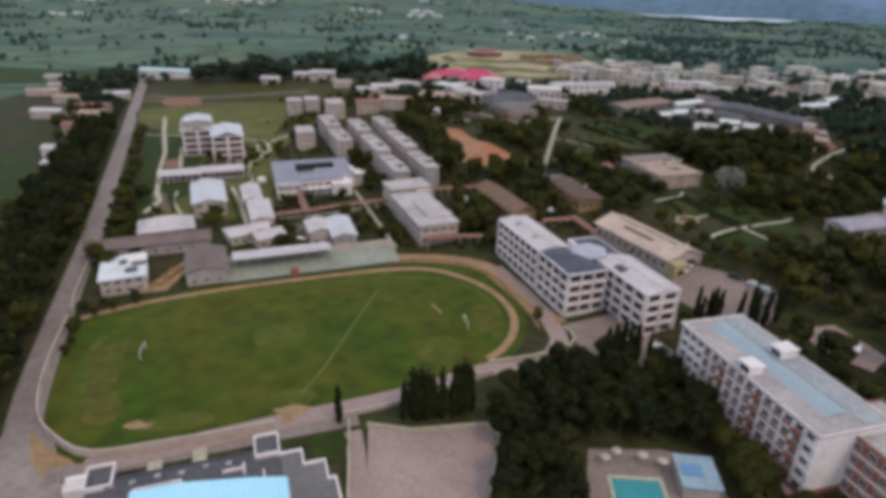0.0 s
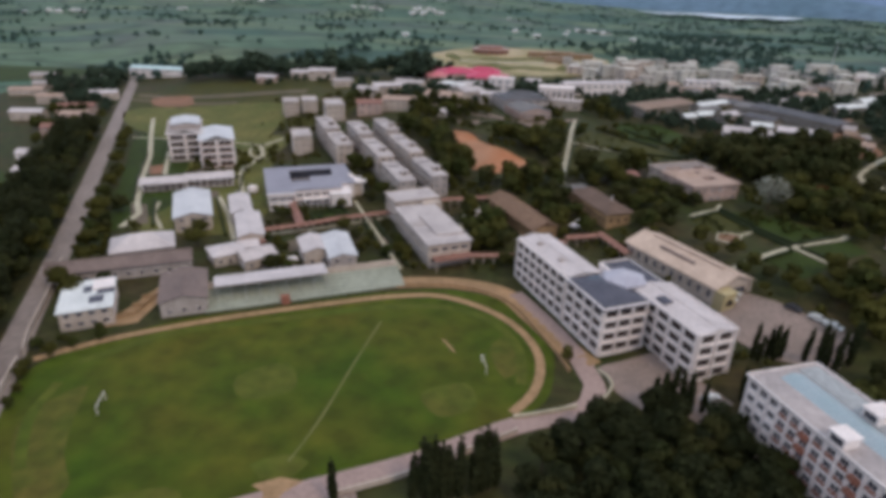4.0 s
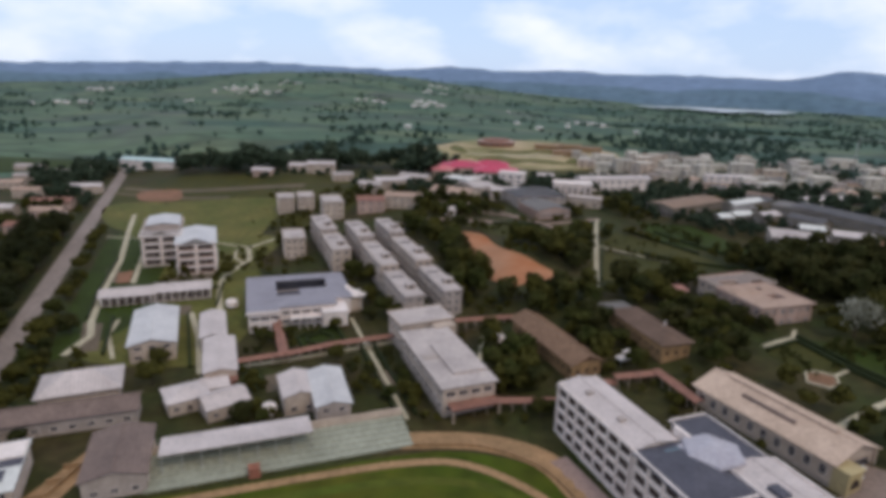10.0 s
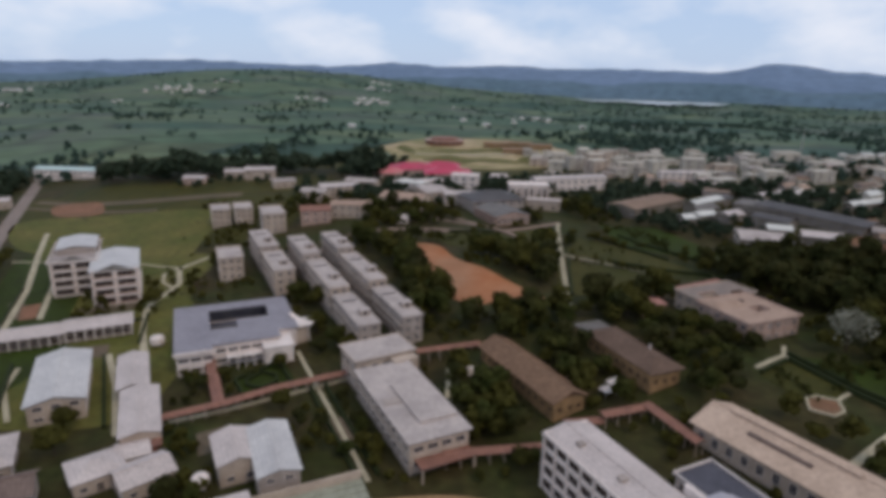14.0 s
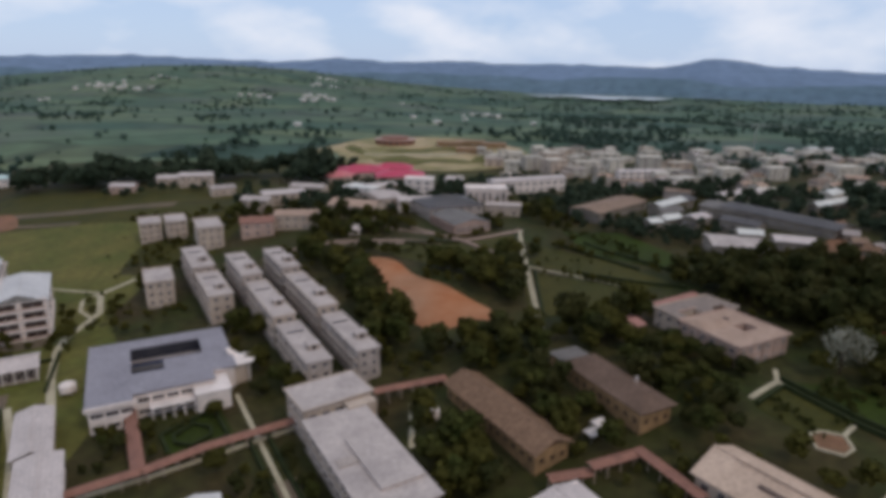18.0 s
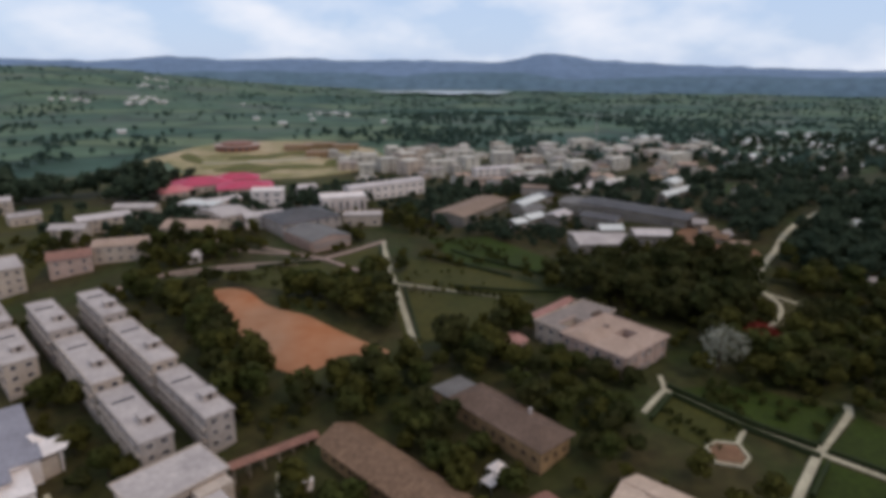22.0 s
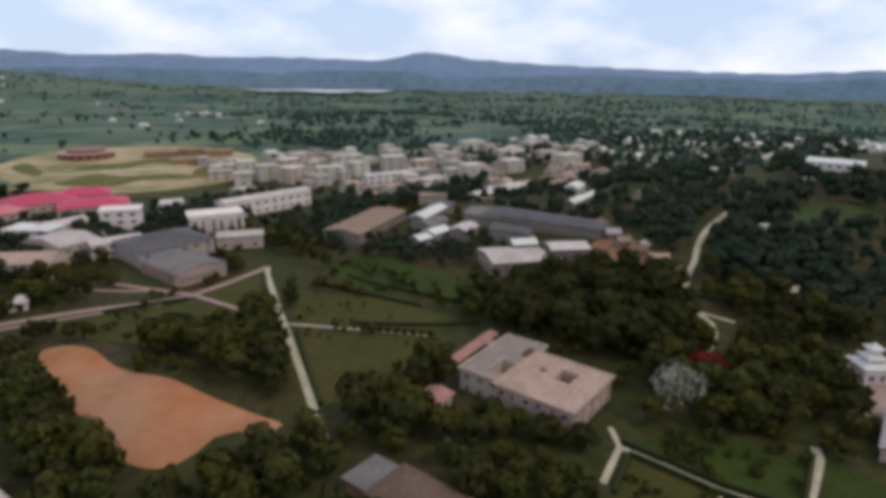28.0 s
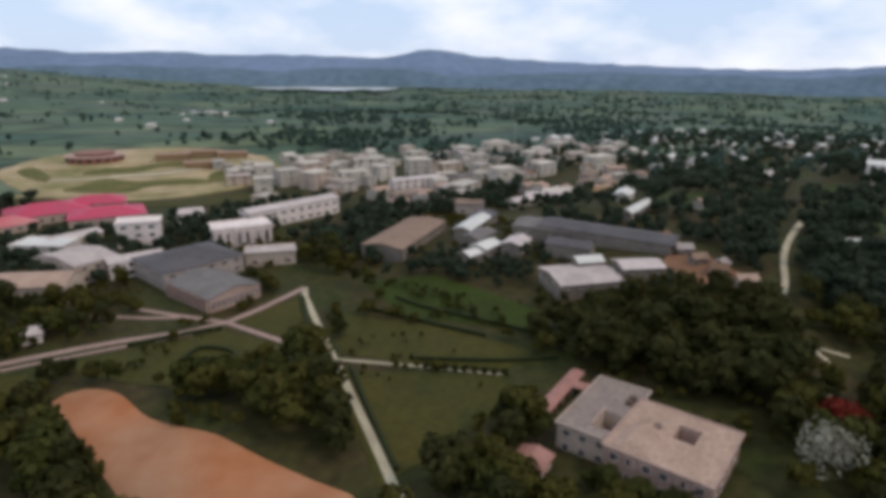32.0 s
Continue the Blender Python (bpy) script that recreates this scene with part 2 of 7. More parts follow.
BARNR = mat("dark_weathered_roof", (0.165, 0.110, 0.088), (0.118, 0.078, 0.060), rough=0.75, scale=0.15, fine=1.2, amount=0.55, ribs=(0.8, 1), bump=0.2)
LAWN = mat("garden_lawn", (0.035, 0.054, 0.006), (0.027, 0.037, 0.006), scale=0.08, fine=0.7, amount=0.5)
OLIVE = mat("dry_olive_lawn", (0.062, 0.055, 0.011), (0.043, 0.045, 0.010), scale=0.06, fine=0.6, amount=0.45)
SCRUB = mat("green_scrub_ground", (0.032, 0.042, 0.010), (0.058, 0.043, 0.019), scale=0.045, fine=0.35, amount=0.7, bump=0.4)
# bluish cast in the farmland colour stands in for distance haze
FAR = mat("haze_tinted_farmland", (0.064, 0.108, 0.073), (0.098, 0.134, 0.084), scale=0.006, fine=0.035, amount=0.55, bump=0)
fn, fl = FAR.node_tree.nodes, FAR.node_tree.links
vo = fn.new("ShaderNodeTexVoronoi"); vo.inputs["Scale"].default_value = 0.009
ve = fn.new("ShaderNodeTexVoronoi"); ve.feature = "DISTANCE_TO_EDGE"; ve.inputs["Scale"].default_value = 0.009
warp = fn.new("ShaderNodeMapping"); warp.inputs["Scale"].default_value = (0.55, 1.25, 0.2); warp.inputs["Rotation"].default_value = (0, 0, 0.35)
fl.new(next(k for k in fn if k.type == "NEW_GEOMETRY").outputs["Position"], warp.inputs[0])
fl.new(warp.outputs[0], vo.inputs["Vector"]); fl.new(warp.outputs[0], ve.inputs["Vector"])
pr = fn.new("ShaderNodeValToRGB")
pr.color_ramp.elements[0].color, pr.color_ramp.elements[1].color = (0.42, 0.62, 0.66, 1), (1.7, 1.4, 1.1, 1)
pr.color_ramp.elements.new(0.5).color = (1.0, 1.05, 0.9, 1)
sx = fn.new("ShaderNodeSeparateColor"); fl.new(vo.outputs["Color"], sx.inputs[0]); fl.new(sx.outputs[0], pr.inputs[0])
hg = fn.new("ShaderNodeMapRange"); hg.inputs[1].default_value, hg.inputs[2].default_value, hg.inputs[3].default_value = 0.02, 0.09, 0.5
fl.new(ve.outputs["Distance"], hg.inputs[0])
f1 = fn.new("ShaderNodeMix"); f1.data_type, f1.blend_type = "RGBA", "MULTIPLY"; f1.inputs[0].default_value = 0.8
f2 = fn.new("ShaderNodeMix"); f2.data_type, f2.blend_type = "RGBA", "MULTIPLY"; f2.inputs[0].default_value = 0.9
fp = fn["Principled BSDF"]
fl.new(fp.inputs["Base Color"].links[0].from_socket, f1.inputs[6]); fl.new(pr.outputs[0], f1.inputs[7])
fl.new(f1.outputs[2], f2.inputs[6]); fl.new(hg.outputs[0], f2.inputs[7])
fb = fn.new("ShaderNodeTexNoise"); fb.inputs["Scale"].default_value = 0.0032; fb.inputs["Detail"].default_value = 5; fb.inputs["Roughness"].default_value = 0.62  # fallow, brownish ground
fl.new(next(k for k in fn if k.type == "NEW_GEOMETRY").outputs["Position"], fb.inputs[0])
fr = fn.new("ShaderNodeMapRange"); fr.inputs[1].default_value, fr.inputs[2].default_value, fr.inputs[4].default_value = 0.52, 0.66, 0.7
fl.new(fb.outputs[0], fr.inputs[0])
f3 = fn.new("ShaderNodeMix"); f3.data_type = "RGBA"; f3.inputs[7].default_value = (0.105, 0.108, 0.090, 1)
fl.new(fr.outputs[0], f3.inputs[0]); fl.new(f2.outputs[2], f3.inputs[6]); fl.new(f3.outputs[2], fp.inputs["Base Color"])
SANDY = mat("graded_sandy_ground", (0.47, 0.36, 0.24), (0.17, 0.165, 0.06), scale=0.022, fine=0.12, amount=0.4)
# blue haze of the distance is mixed into both hill colours
HILLN = mat("near_haze_hills", (0.120, 0.172, 0.218), (0.098, 0.148, 0.180), scale=0.004, fine=0.02, amount=0.4, bump=0)
HILL = mat("far_haze_hills", (0.165, 0.222, 0.312), (0.140, 0.192, 0.268), scale=0.003, fine=0.015, amount=0.35, bump=0)
WATER = mat("lake_water", (0.496, 0.528, 0.544), (0.528, 0.552, 0.560), rough=0.25, scale=0.004, amount=0.1, bump=0)
POOLW = mat("pool_water", (0.016, 0.198, 0.192), (0.024, 0.238, 0.223), rough=0.08, scale=0.3, amount=0.2, spec=0.5)
BARK = mat("bark", (0.10, 0.075, 0.055), (0.07, 0.05, 0.04), scale=1.2, fine=8)
LEAF = [leafmat("leaf_deep", (0.056, 0.071, 0.020), (0.080, 0.076, 0.022), 0.26), leafmat("leaf_olive", (0.100, 0.094, 0.023), (0.072, 0.070, 0.019), 0.26),
        leafmat("leaf_dark", (0.041, 0.050, 0.017), (0.064, 0.060, 0.021), 0.25), leafmat("leaf_cypress", (0.030, 0.037, 0.016), (0.041, 0.044, 0.018), 0.25),
        leafmat("leaf_silver", (0.36, 0.36, 0.31), (0.17, 0.17, 0.13)), leafmat("leaf_red_bloom", (0.30, 0.035, 0.03), (0.14, 0.04, 0.025))]
# cooler leaf for distant woods, with haze put into its colour
MIDLEAF = leafmat("leaf_haze_tint", (0.046, 0.066, 0.040), (0.064, 0.080, 0.046), 0.25)
# paler, bluer leaf: haze over the far plain painted into the colour
FARLEAF = leafmat("leaf_far_haze", (0.074, 0.116, 0.090), (0.096, 0.136, 0.102), 0.2)
HEDGE = mat("clipped_hedge", (0.022, 0.032, 0.012), (0.032, 0.04, 0.014), scale=0.6, fine=5, amount=0.6, bump=0.5)
CARM = [mat("car_white", (0.75, 0.75, 0.75), rough=0.25, amount=0.1, spec=0.5), mat("car_dark", (0.05, 0.05, 0.06), rough=0.25, amount=0.1, spec=0.5)]
RUBBER = mat("rubber", (0.02, 0.02, 0.02), rough=0.8)
METAL = mat("galvanised_metal", (0.5, 0.5, 0.5), rough=0.4, metal=0.6)

# ---- ground ----


def smooth(t):
    t = min(1.0, max(0.0, t))
    return t * t * (3 - 2 * t)


def gz(x, y):
    """Height of the campus ground: a low terrace, a bank, an upper terrace."""
    rise = 13 * smooth((x - 85) / 150) * smooth((y - 190) / 60) * (1 - smooth((y - 325) / 80))  # eastern slope
    return -6.3 + 11.8 * smooth((0.8 * x + 0.6 * y - 95) / 100) + rise


def far_z(x, y):
    d = math.hypot(x, y - 150)
    f = smooth((d - 520) / 1300)
    az = math.degrees(math.atan2(-x, y - 150))
    plain = -42 + 22 * smooth((az + 25) / 30)
    crest = 92 * math.exp(-((az - 11) / 15) ** 2) * smooth((d - 1350) / 1700)
    roll = 9 * noise.noise(Vector((x / 420, y / 420, 3.1))) * smooth((d - 700) / 700)
    return gz(x, y) * (1 - f) + f * (plain + crest) + roll + (1.6 * smooth((d - 430) / 200) * noise.noise(Vector((x / 90, y / 90, 1.7)))) + 5 * smooth((d - 750) / 500) * noise.noise(Vector((x / 190, y / 190, 6.2)))


class MB:
    """Collects faces into one mesh."""

    def __init__(self):
        self.v, self.f, self.m = [], [], []

    def poly(self, pts, m=0):
        k = len(self.v)
        self.v += [tuple(p) for p in pts]
        self.f.append(tuple(range(k, k + len(pts))))
        self.m.append(m)
        return self

    def box(self, x0, x1, y0, y1, z0, z1, m=0):
        k = len(self.v)
        self.v += [(x, y, z) for z in (z0, z1) for x, y in ((x0, y0), (x1, y0), (x1, y1), (x0, y1))]
        for q in ((3, 2, 1, 0), (4, 5, 6, 7), (0, 1, 5, 4), (1, 2, 6, 5), (2, 3, 7, 6), (3, 0, 4, 7)):
            self.f.append(tuple(k + i for i in q)); self.m.append(m)
        return self

    def solid(self, base, top, m=0):
        """A closed prism between two rings of points."""
        k, n = len(self.v), len(base)
        self.v += [tuple(p) for p in base] + [tuple(p) for p in top]
        self.f.append(tuple(k + i for i in reversed(range(n)))); self.m.append(m)
        self.f.append(tuple(k + n + i for i in range(n))); self.m.append(m)
        for i in range(n):
            j = (i + 1) % n
            self.f.append((k + i, k + j, k + n + j, k + n + i)); self.m.append(m)
        return self

    def tube(self, x, y, z0, z1, r0, r1, n=8, m=0):
        ring = lambda r, z: [(x + r * math.cos(2 * math.pi * i / n), y + r * math.sin(2 * math.pi * i / n), z) for i in range(n)]  # noqa: E731
        return self.solid(ring(r0, z0), ring(r1, z1), m)

    def mesh(self, name, mats):
        me = bpy.data.meshes.new(name)
        me.from_pydata(self.v, [], self.f)
        for m in (mats if isinstance(mats, (list, tuple)) else [mats]):
            me.materials.append(m)
        if any(self.m):
            me.polygons.foreach_set("material_index", self.m)
        me.update()
        return me


def part(name, mb, mats, parent, label="", at=None):
    me = mb.mesh(name, mats) if isinstance(mb, MB) else mb
    ob = new(name, me)
    ob.parent = parent
    if at is not None:
        ob.matrix_local = at
    if label:
        ob["label"] = label
    return ob


def thing(name, x, y, ang=0, label="", category="", group="", z=None, kind=""):
    ob = new(name)
    ob.empty_display_size = 1
    ob.matrix_basis = pose(x, y, gz(x, y) if z is None else z, 0, 0, ang)
    return tagged(ob, label, category, group, kind)


def axis(lo, hi, step, ends, grow):
    a = list(np.arange(lo, hi + 0.1, step))
    s, v = step, hi
    while v < ends[1]:
        s *= grow; v += s; a.append(v)
    s, v = step, lo
    while v > ends[0]:
        s *= grow; v -= s; a.insert(0, v)
    return a


xs, ys = axis(-160, 260, 6, (-4300, 4300), 1.07), axis(-20, 480, 6, (-900, 4600), 1.07)
g = MB()
g.v = [(x, y, far_z(x, y)) for y in ys for x in xs]
nx = len(xs)
g.f = [(j * nx + i, j * nx + i + 1, (j + 1) * nx + i + 1, (j + 1) * nx + i) for j in range(len(ys) - 1) for i in range(nx - 1)]
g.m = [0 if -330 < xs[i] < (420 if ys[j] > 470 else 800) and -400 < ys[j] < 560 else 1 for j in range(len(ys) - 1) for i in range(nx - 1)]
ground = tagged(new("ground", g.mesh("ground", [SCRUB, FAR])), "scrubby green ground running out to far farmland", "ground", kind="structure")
for p in ground.data.polygons:
    p.use_smooth = True

# distant hills and the lake
hb = MB()
rows = []
for k in range(-75, 76):
    az = k
    el = float(np.interp(-az, (-75, -35, -26, -17, -11, -5, 0, 5, 11, 15, 20, 29, 31.4, 33.2, 35, 37, 44, 57, 63, 69, 75), (0.2, 0.0, 0.35, 0.65, 0.45, 0.35, 0.8, 0.5, 0.75, 0.5, 0.62, 0.45, 1.0, 1.28, 1.05, 0.7, 0.3, -0.1, -0.15, 0.2, 0.3)))
    el += 0.04 * math.sin(az * 1.9) + 0.03 * math.sin(az * 3.7 + 1)
    a = radians(az)
    top = 78 + 4480 * math.tan(radians(el))
    rows.append([(-d * math.sin(a), 150 + d * math.cos(a), z) for d, z in ((3500, -70), (3900, -20 + 0.45 * max(0, top)), (4250, 0.86 * top), (4480, top), (4600, top * 0.5))])
for r0, r1 in zip(rows, rows[1:]):
    for i in range(4):
        hb.poly([r1[i], r0[i], r0[i + 1], r1[i + 1]])
tagged(new("backdrop", hb.mesh("backdrop", HILL)), "hills on the horizon coloured with blue haze", "hills", kind="structure")
hb = MB()
rows = []
for k in range(-150, 151):
    a = radians(k / 2)
    el = -0.62 + 0.55 * noise.noise(Vector((k / 13, 0.3, 7))) + 0.10 * noise.noise(Vector((k / 3, 0.7, 2)))
    top = 78 + 3560 * math.tan(radians(el))
    rows.append([(-d * math.sin(a), 150 + d * math.cos(a), z) for d, z in ((3330, -60), (3450, -10 + 0.4 * top), (3560, top), (3700, top * 0.4))])
for r0, r1 in zip(rows, rows[1:]):
    for i in range(3):
        hb.poly([r1[i], r0[i], r0[i + 1], r1[i + 1]])
tagged(new("backdrop_near", hb.mesh("backdrop_near", HILLN)), "foothills coloured with darker teal haze before the far hills", "hills", kind="structure")
lk = MB()
sh = []
for k in range(33):
    a = radians(-15.3 - k * 0.47)
    n0 = 2620 + 60 * math.sin(k * 0.6) + 110 * (abs(k - 16) / 16) ** 3
    n1 = 2800 - 60 * (abs(k - 16) / 16) ** 2
    sh.append([(-d * math.sin(a), 150 + d * math.cos(a)) for d in (n0, max(n0 + 5, n1))])
for r0, r1 in zip(sh, sh[1:]):
    zz = lambda p: (*p, far_z(*p) + 14)  # noqa: E731
    lk.poly([zz(r1[0]), zz(r0[0]), zz(r0[1]), zz(r1[1])])
tagged(new("water", lk.mesh("water", WATER)), "pale lake shining in the far valley", "lake", kind="structure")

KEEP = []  # places where no tree may stand: outlines


def inside(x, y, poly):
    hit = False
    for (x0, y0), (x1, y1) in zip(poly, poly[1:] + poly[:1]):
        if (y0 > y) != (y1 > y) and x < (x1 - x0) * (y - y0) / (y1 - y0) + x0:
            hit = not hit
    return hit


def spline(pts, closed, step=3.0):
    """Catmull-Rom through the points, resampled."""
    out, n = [], len(pts)
    for i in range(n if closed else n - 1):
        p = [Vector(pts[j % n] if closed else pts[min(max(j, 0), n - 1)]) for j in (i - 1, i, i + 1, i + 2)]
        k = max(1, int((p[2] - p[1]).length / step))
        for s in range(k):
            t = s / k
            out.append(tuple(0.5 * (2 * p[1] + (p[2] - p[0]) * t + (2 * p[0] - 5 * p[1] + 4 * p[2] - p[3]) * t * t + (3 * p[1] - p[0] - 3 * p[2] + p[3]) * t ** 3)))
    if not closed:
        out.append(tuple(pts[-1]))
    return out


def lie(x, y):
    return far_z(x, y) if math.hypot(x, y - 150) > 400 else gz(x, y)


def area(name, pts, material, lift, label, category, curved=True, kind="structure", thick=0.0, keep=True):
    """A surface laid on the ground inside an outline, in rings round its middle."""
    ring = spline(pts, True, 2.5) if curved else [tuple(Vector(a) + (Vector(b) - Vector(a)) * i / k) for a, b in zip(pts, pts[1:] + pts[:1]) for k in [max(1, int((Vector(b) - Vector(a)).length / 2.5))] for i in range(k)]
    cx, cy = sum(p[0] for p in ring) / len(ring), sum(p[1] for p in ring) / len(ring)
    mb, n, K = MB(), len(ring), 10
    for k in range(1, K + 1):
        mb.v += [(cx + (x - cx) * k / K, cy + (y - cy) * k / K, lie(cx + (x - cx) * k / K, cy + (y - cy) * k / K) + lift) for x, y in ring]
    mb.v.append((cx, cy, lie(cx, cy) + lift))
    for i in range(n):
        j = (i + 1) % n
        mb.f.append((n * K, i, j)); mb.m.append(0)
        for k in range(K - 1):
            mb.f.append((k * n + i, (k + 1) * n + i, (k + 1) * n + j, k * n + j)); mb.m.append(0)
    mb.v += [(x, y, lie(x, y) - 0.3) for x, y in ring]
    b = n * K + 1
    for i in range(n):
        j = (i + 1) % n
        mb.f.append(((K - 1) * n + i, b + i, b + j, (K - 1) * n + j)); mb.m.append(0)
    if keep:
        KEEP.append(list(ring))
    return tagged(new(name, mb.mesh(name, material)), label, category, kind=kind)


def strip(name, pts, width, material, lift, label, category, kind="structure", height=0.0, parent=None, keep=1.0, curved=True):
    """A path, kerb or wall along a line; height makes it a standing wall."""
    line = spline(pts, False, 3.0) if curved else [tuple(Vector(a) + (Vector(b) - Vector(a)) * i / k) for a, b in zip(pts, pts[1:]) for k in [max(1, int((Vector(b) - Vector(a)).length / 3))] for i in range(k)] + [tuple(pts[-1])]
    mb, left, right = MB(), [], []
    for i, p in enumerate(line):
        a, b = Vector(line[max(i - 1, 0)]), Vector(line[min(i + 1, len(line) - 1)])
        d = (b - a).normalized()
        w = width[0] + (width[1] - width[0]) * i / (len(line) - 1) if isinstance(width, tuple) else width
        left.append((p[0] - d.y * w / 2, p[1] + d.x * w / 2)); right.append((p[0] + d.y * w / 2, p[1] - d.x * w / 2))
    for i in range(len(line)):
        for q in (left[i], right[i]):
            z = far_z(*q) if math.hypot(q[0], q[1] - 150) > 400 else gz(*q)
            mb.v += [(*q, z - 0.4), (*q, z + lift + height)]
    for i in range(len(line) - 1):
        k = 4 * i
        for q in ((1, 3, 7, 5), (0, 1, 5, 4), (3, 2, 6, 7)):
            mb.f.append(tuple(k + j for j in q)); mb.m.append(0)
    for k in (0, 4 * (len(line) - 1)):
        mb.f.append((k, k + 2, k + 3, k + 1)); mb.m.append(0)
    if keep:
        grown = lambda s, o: [tuple(Vector(a) + (Vector(a) - Vector(b)).normalized() * keep) for a, b in zip(s, o)]  # noqa: E731
        KEEP.append(grown(left, right) + grown(right, left)[::-1])
    ob = new(name, mb.mesh(name, material))
    if parent:
        ob.parent = parent
        ob.matrix_parent_inverse = parent.matrix_basis.inverted()
        return ob
    return tagged(ob, label, category, kind=kind)


ROAD = [(-62, 22), (-74.6, 51.7), (-85.6, 75.1), (-95.9, 100.8), (-107, 129.7), (-122.4, 169.9), (-146.8, 229.9), (-187.1, 329.2), (-232.7, 441.6), (-262, 514)]
strip("road", ROAD, 7.0, ASPH, 0.06, "worn dusty murram road beside the wall", "road", keep=0.5)
area("road_junction", [(-82, 40), (-84, 58), (-80, 66), (-73, 62), (-66, 52), (-60, 44), (-64, 36)], ASPH, 0.075, "dusty road junction", "road")
FIELD = [(-78, 77), (-85.5, 92), (-84, 107), (-69.5, 121.5), (-43.2, 130.6), (-26.9, 136), (-9.7, 141.2), (8, 141), (20, 131.5), (24.6, 117), (23, 101.5), (16, 92), (-4.8, 81.6), (-22, 75.4), (-28.4, 71.6), (-48.9, 61.6), (-61.1, 58.6), (-73, 65)]
area("playing_field", FIELD, GRASS, 0.10, "mown green playing field with worn patches", "field")
area("field_edge", [(-10, 148), (8, 148.5), (22, 141), (30, 124), (27, 102), (20, 93), (14, 90), (0, 78), (-30, 67), (-60, 54), (-78, 62), (-88, 90), (-90, 108), (-70, 126), (-43, 136)], GRASS, 0.05, "rough grass margin round the field", "grass")
strip("running_path", [(-93, 108.5), (-79.8, 117.9), (-60.9, 127.2), (-39.6, 135.4), (-11.8, 144.2), (3.3, 144.6), (17.2, 135.4), (24.4, 123.6), (26, 112.5), (23.1, 101.5), (17.5, 94)], 2.2, TAN, 0.14, "tan earth running path round the field", "path", keep=0)
strip("earth_bank", [(-12, 153), (6, 153.5), (20, 147), (27, 134), (33, 121), (38, 112)], 6.5, TAN, 0.16, "bare tan earth bank above the path", "bank", keep=0.5)
strip("bank_wall", [(-9, 151), (6, 151.4), (18, 145.2), (23.5, 137), (27.0, 127.2), (30.5, 117.5), (32.4, 109.6)], 0.5, TAN, 0, "low tan retaining wall along the bank", "wall", height=0.9, keep=0)
strip("bank_wall", [(39.1, 110), (40.9, 107.4), (41.3, 104.4), (39.4, 100.8), (36.8, 98.0), (34.2, 95.4)], 0.5, PATHM, 0, "curved pale wall at the road bend", "wall", height=0.9, keep=0)
strip("bank_wall", [(31.6, 96.4), (27.9, 95.0), (22.4, 93.4), (17.5, 92.2)], 0.5, PATHM, 0, "low pale wall beside the road", "wall", height=0.9, keep=0)
strip("service_road", [(23, 147), (30.2, 131), (34.6, 119), (36.6, 109.5), (37.2, 103.5), (35, 98), (30, 94.2), (18, 90), (0, 80), (-10, 75.5), (-30, 67.5), (-62, 53.5)], 5.0, PAVEP, 0.18, "narrow paved service road round the field", "road", keep=0.5)
area("gate_patch", [(-31, 72), (-26.5, 74), (-22, 73.3), (-25, 70.4), (-26, 67.5), (-28, 67.5), (-28.6, 70.4)], TAN, 0.2, "trodden bare earth at the field gate", "earth")
area("goal_mouth", [(-60, 66.4), (-58, 67.6), (-56, 66.6), (-54.5, 66.8), (-55, 65.2), (-58, 64.8), (-60.5, 65.2)], TAN, 0.15, "bare worn patch in the grass", "earth")
strip("halfway_line", [(-14, 130), (-18, 112), (-22.5, 90), (-26, 78)], 0.5, LINEM, 0.13, "faded halfway line in the grass", "line", keep=0)
strip("boundary_wall", [(-95.5, 107), (-87.5, 84), (-79.5, 68), (-71.5, 60.6), (-62, 56.4), (-48.5, 60.0), (-34.1, 64.6), (-29, 66.4)], 0.35, CREAM, 0, "pale rendered boundary wall of the playing field", "wall", height=2.0, keep=0)
strip("boundary_wall", [(-96, 110), (-100, 118), (-108, 140), (-116, 160)], 0.35, CREAM, 0, "pale boundary wall along the road", "wall", height=2.0, keep=0)
strip("boundary_wall", [(-16, 70.2), (-4.4, 75), (6, 81), (18, 88)], 0.35, CREAM, 0, "pale low wall beside the cypresses", "wall", height=1.2, keep=0)
area("courtyard_pavement", [(40, 112), (55, 117.5), (66, 98), (57, 92), (46, 96), (41, 103)], PAVE, 0.12, "grey paved forecourt of the lecture block", "pavement", curved=False)
area("car_park", [(70, 128), (77, 133), (84, 140), (91, 134), (103, 117), (92, 106), (80, 112)], PAVE, 0.12, "grey paved car park by the hall", "pavement", curved=False)
area("east_yard", [(99, 104), (108.8, 104), (114, 90), (108, 86), (101, 94)], PAVEP, 0.12, "bare tan yard behind the hostel", "pavement", curved=False)
area("walled_yard", [(-9.5, 67.6), (0, 66.2), (15.5, 68.6), (17.5, 65), (13, 40), (-6.5, 40)], PAVEP, 0.12, "pinkish paved yard inside low walls", "pavement", curved=False)
strip("yard_wall", [(-9.7, 67.8), (0, 66.4), (15.6, 68.9), (18, 65.5), (13.4, 40)], 0.4, PATHM, 0, "pale low yard wall", "wall", height=0.9, keep=0, curved=False)
strip("yard_wall", [(-13.8, 69), (-12.4, 60), (-10, 42)], 0.4, PATHM, 0, "pale low wall along the yard lane", "wall", height=0.9, keep=0, curved=False)
strip("yard_lane", [(-12.5, 66), (-10, 55), (-8, 40)], 3.6, PAVEP, 0.14, "pinkish lane beside the yard", "path", keep=0)
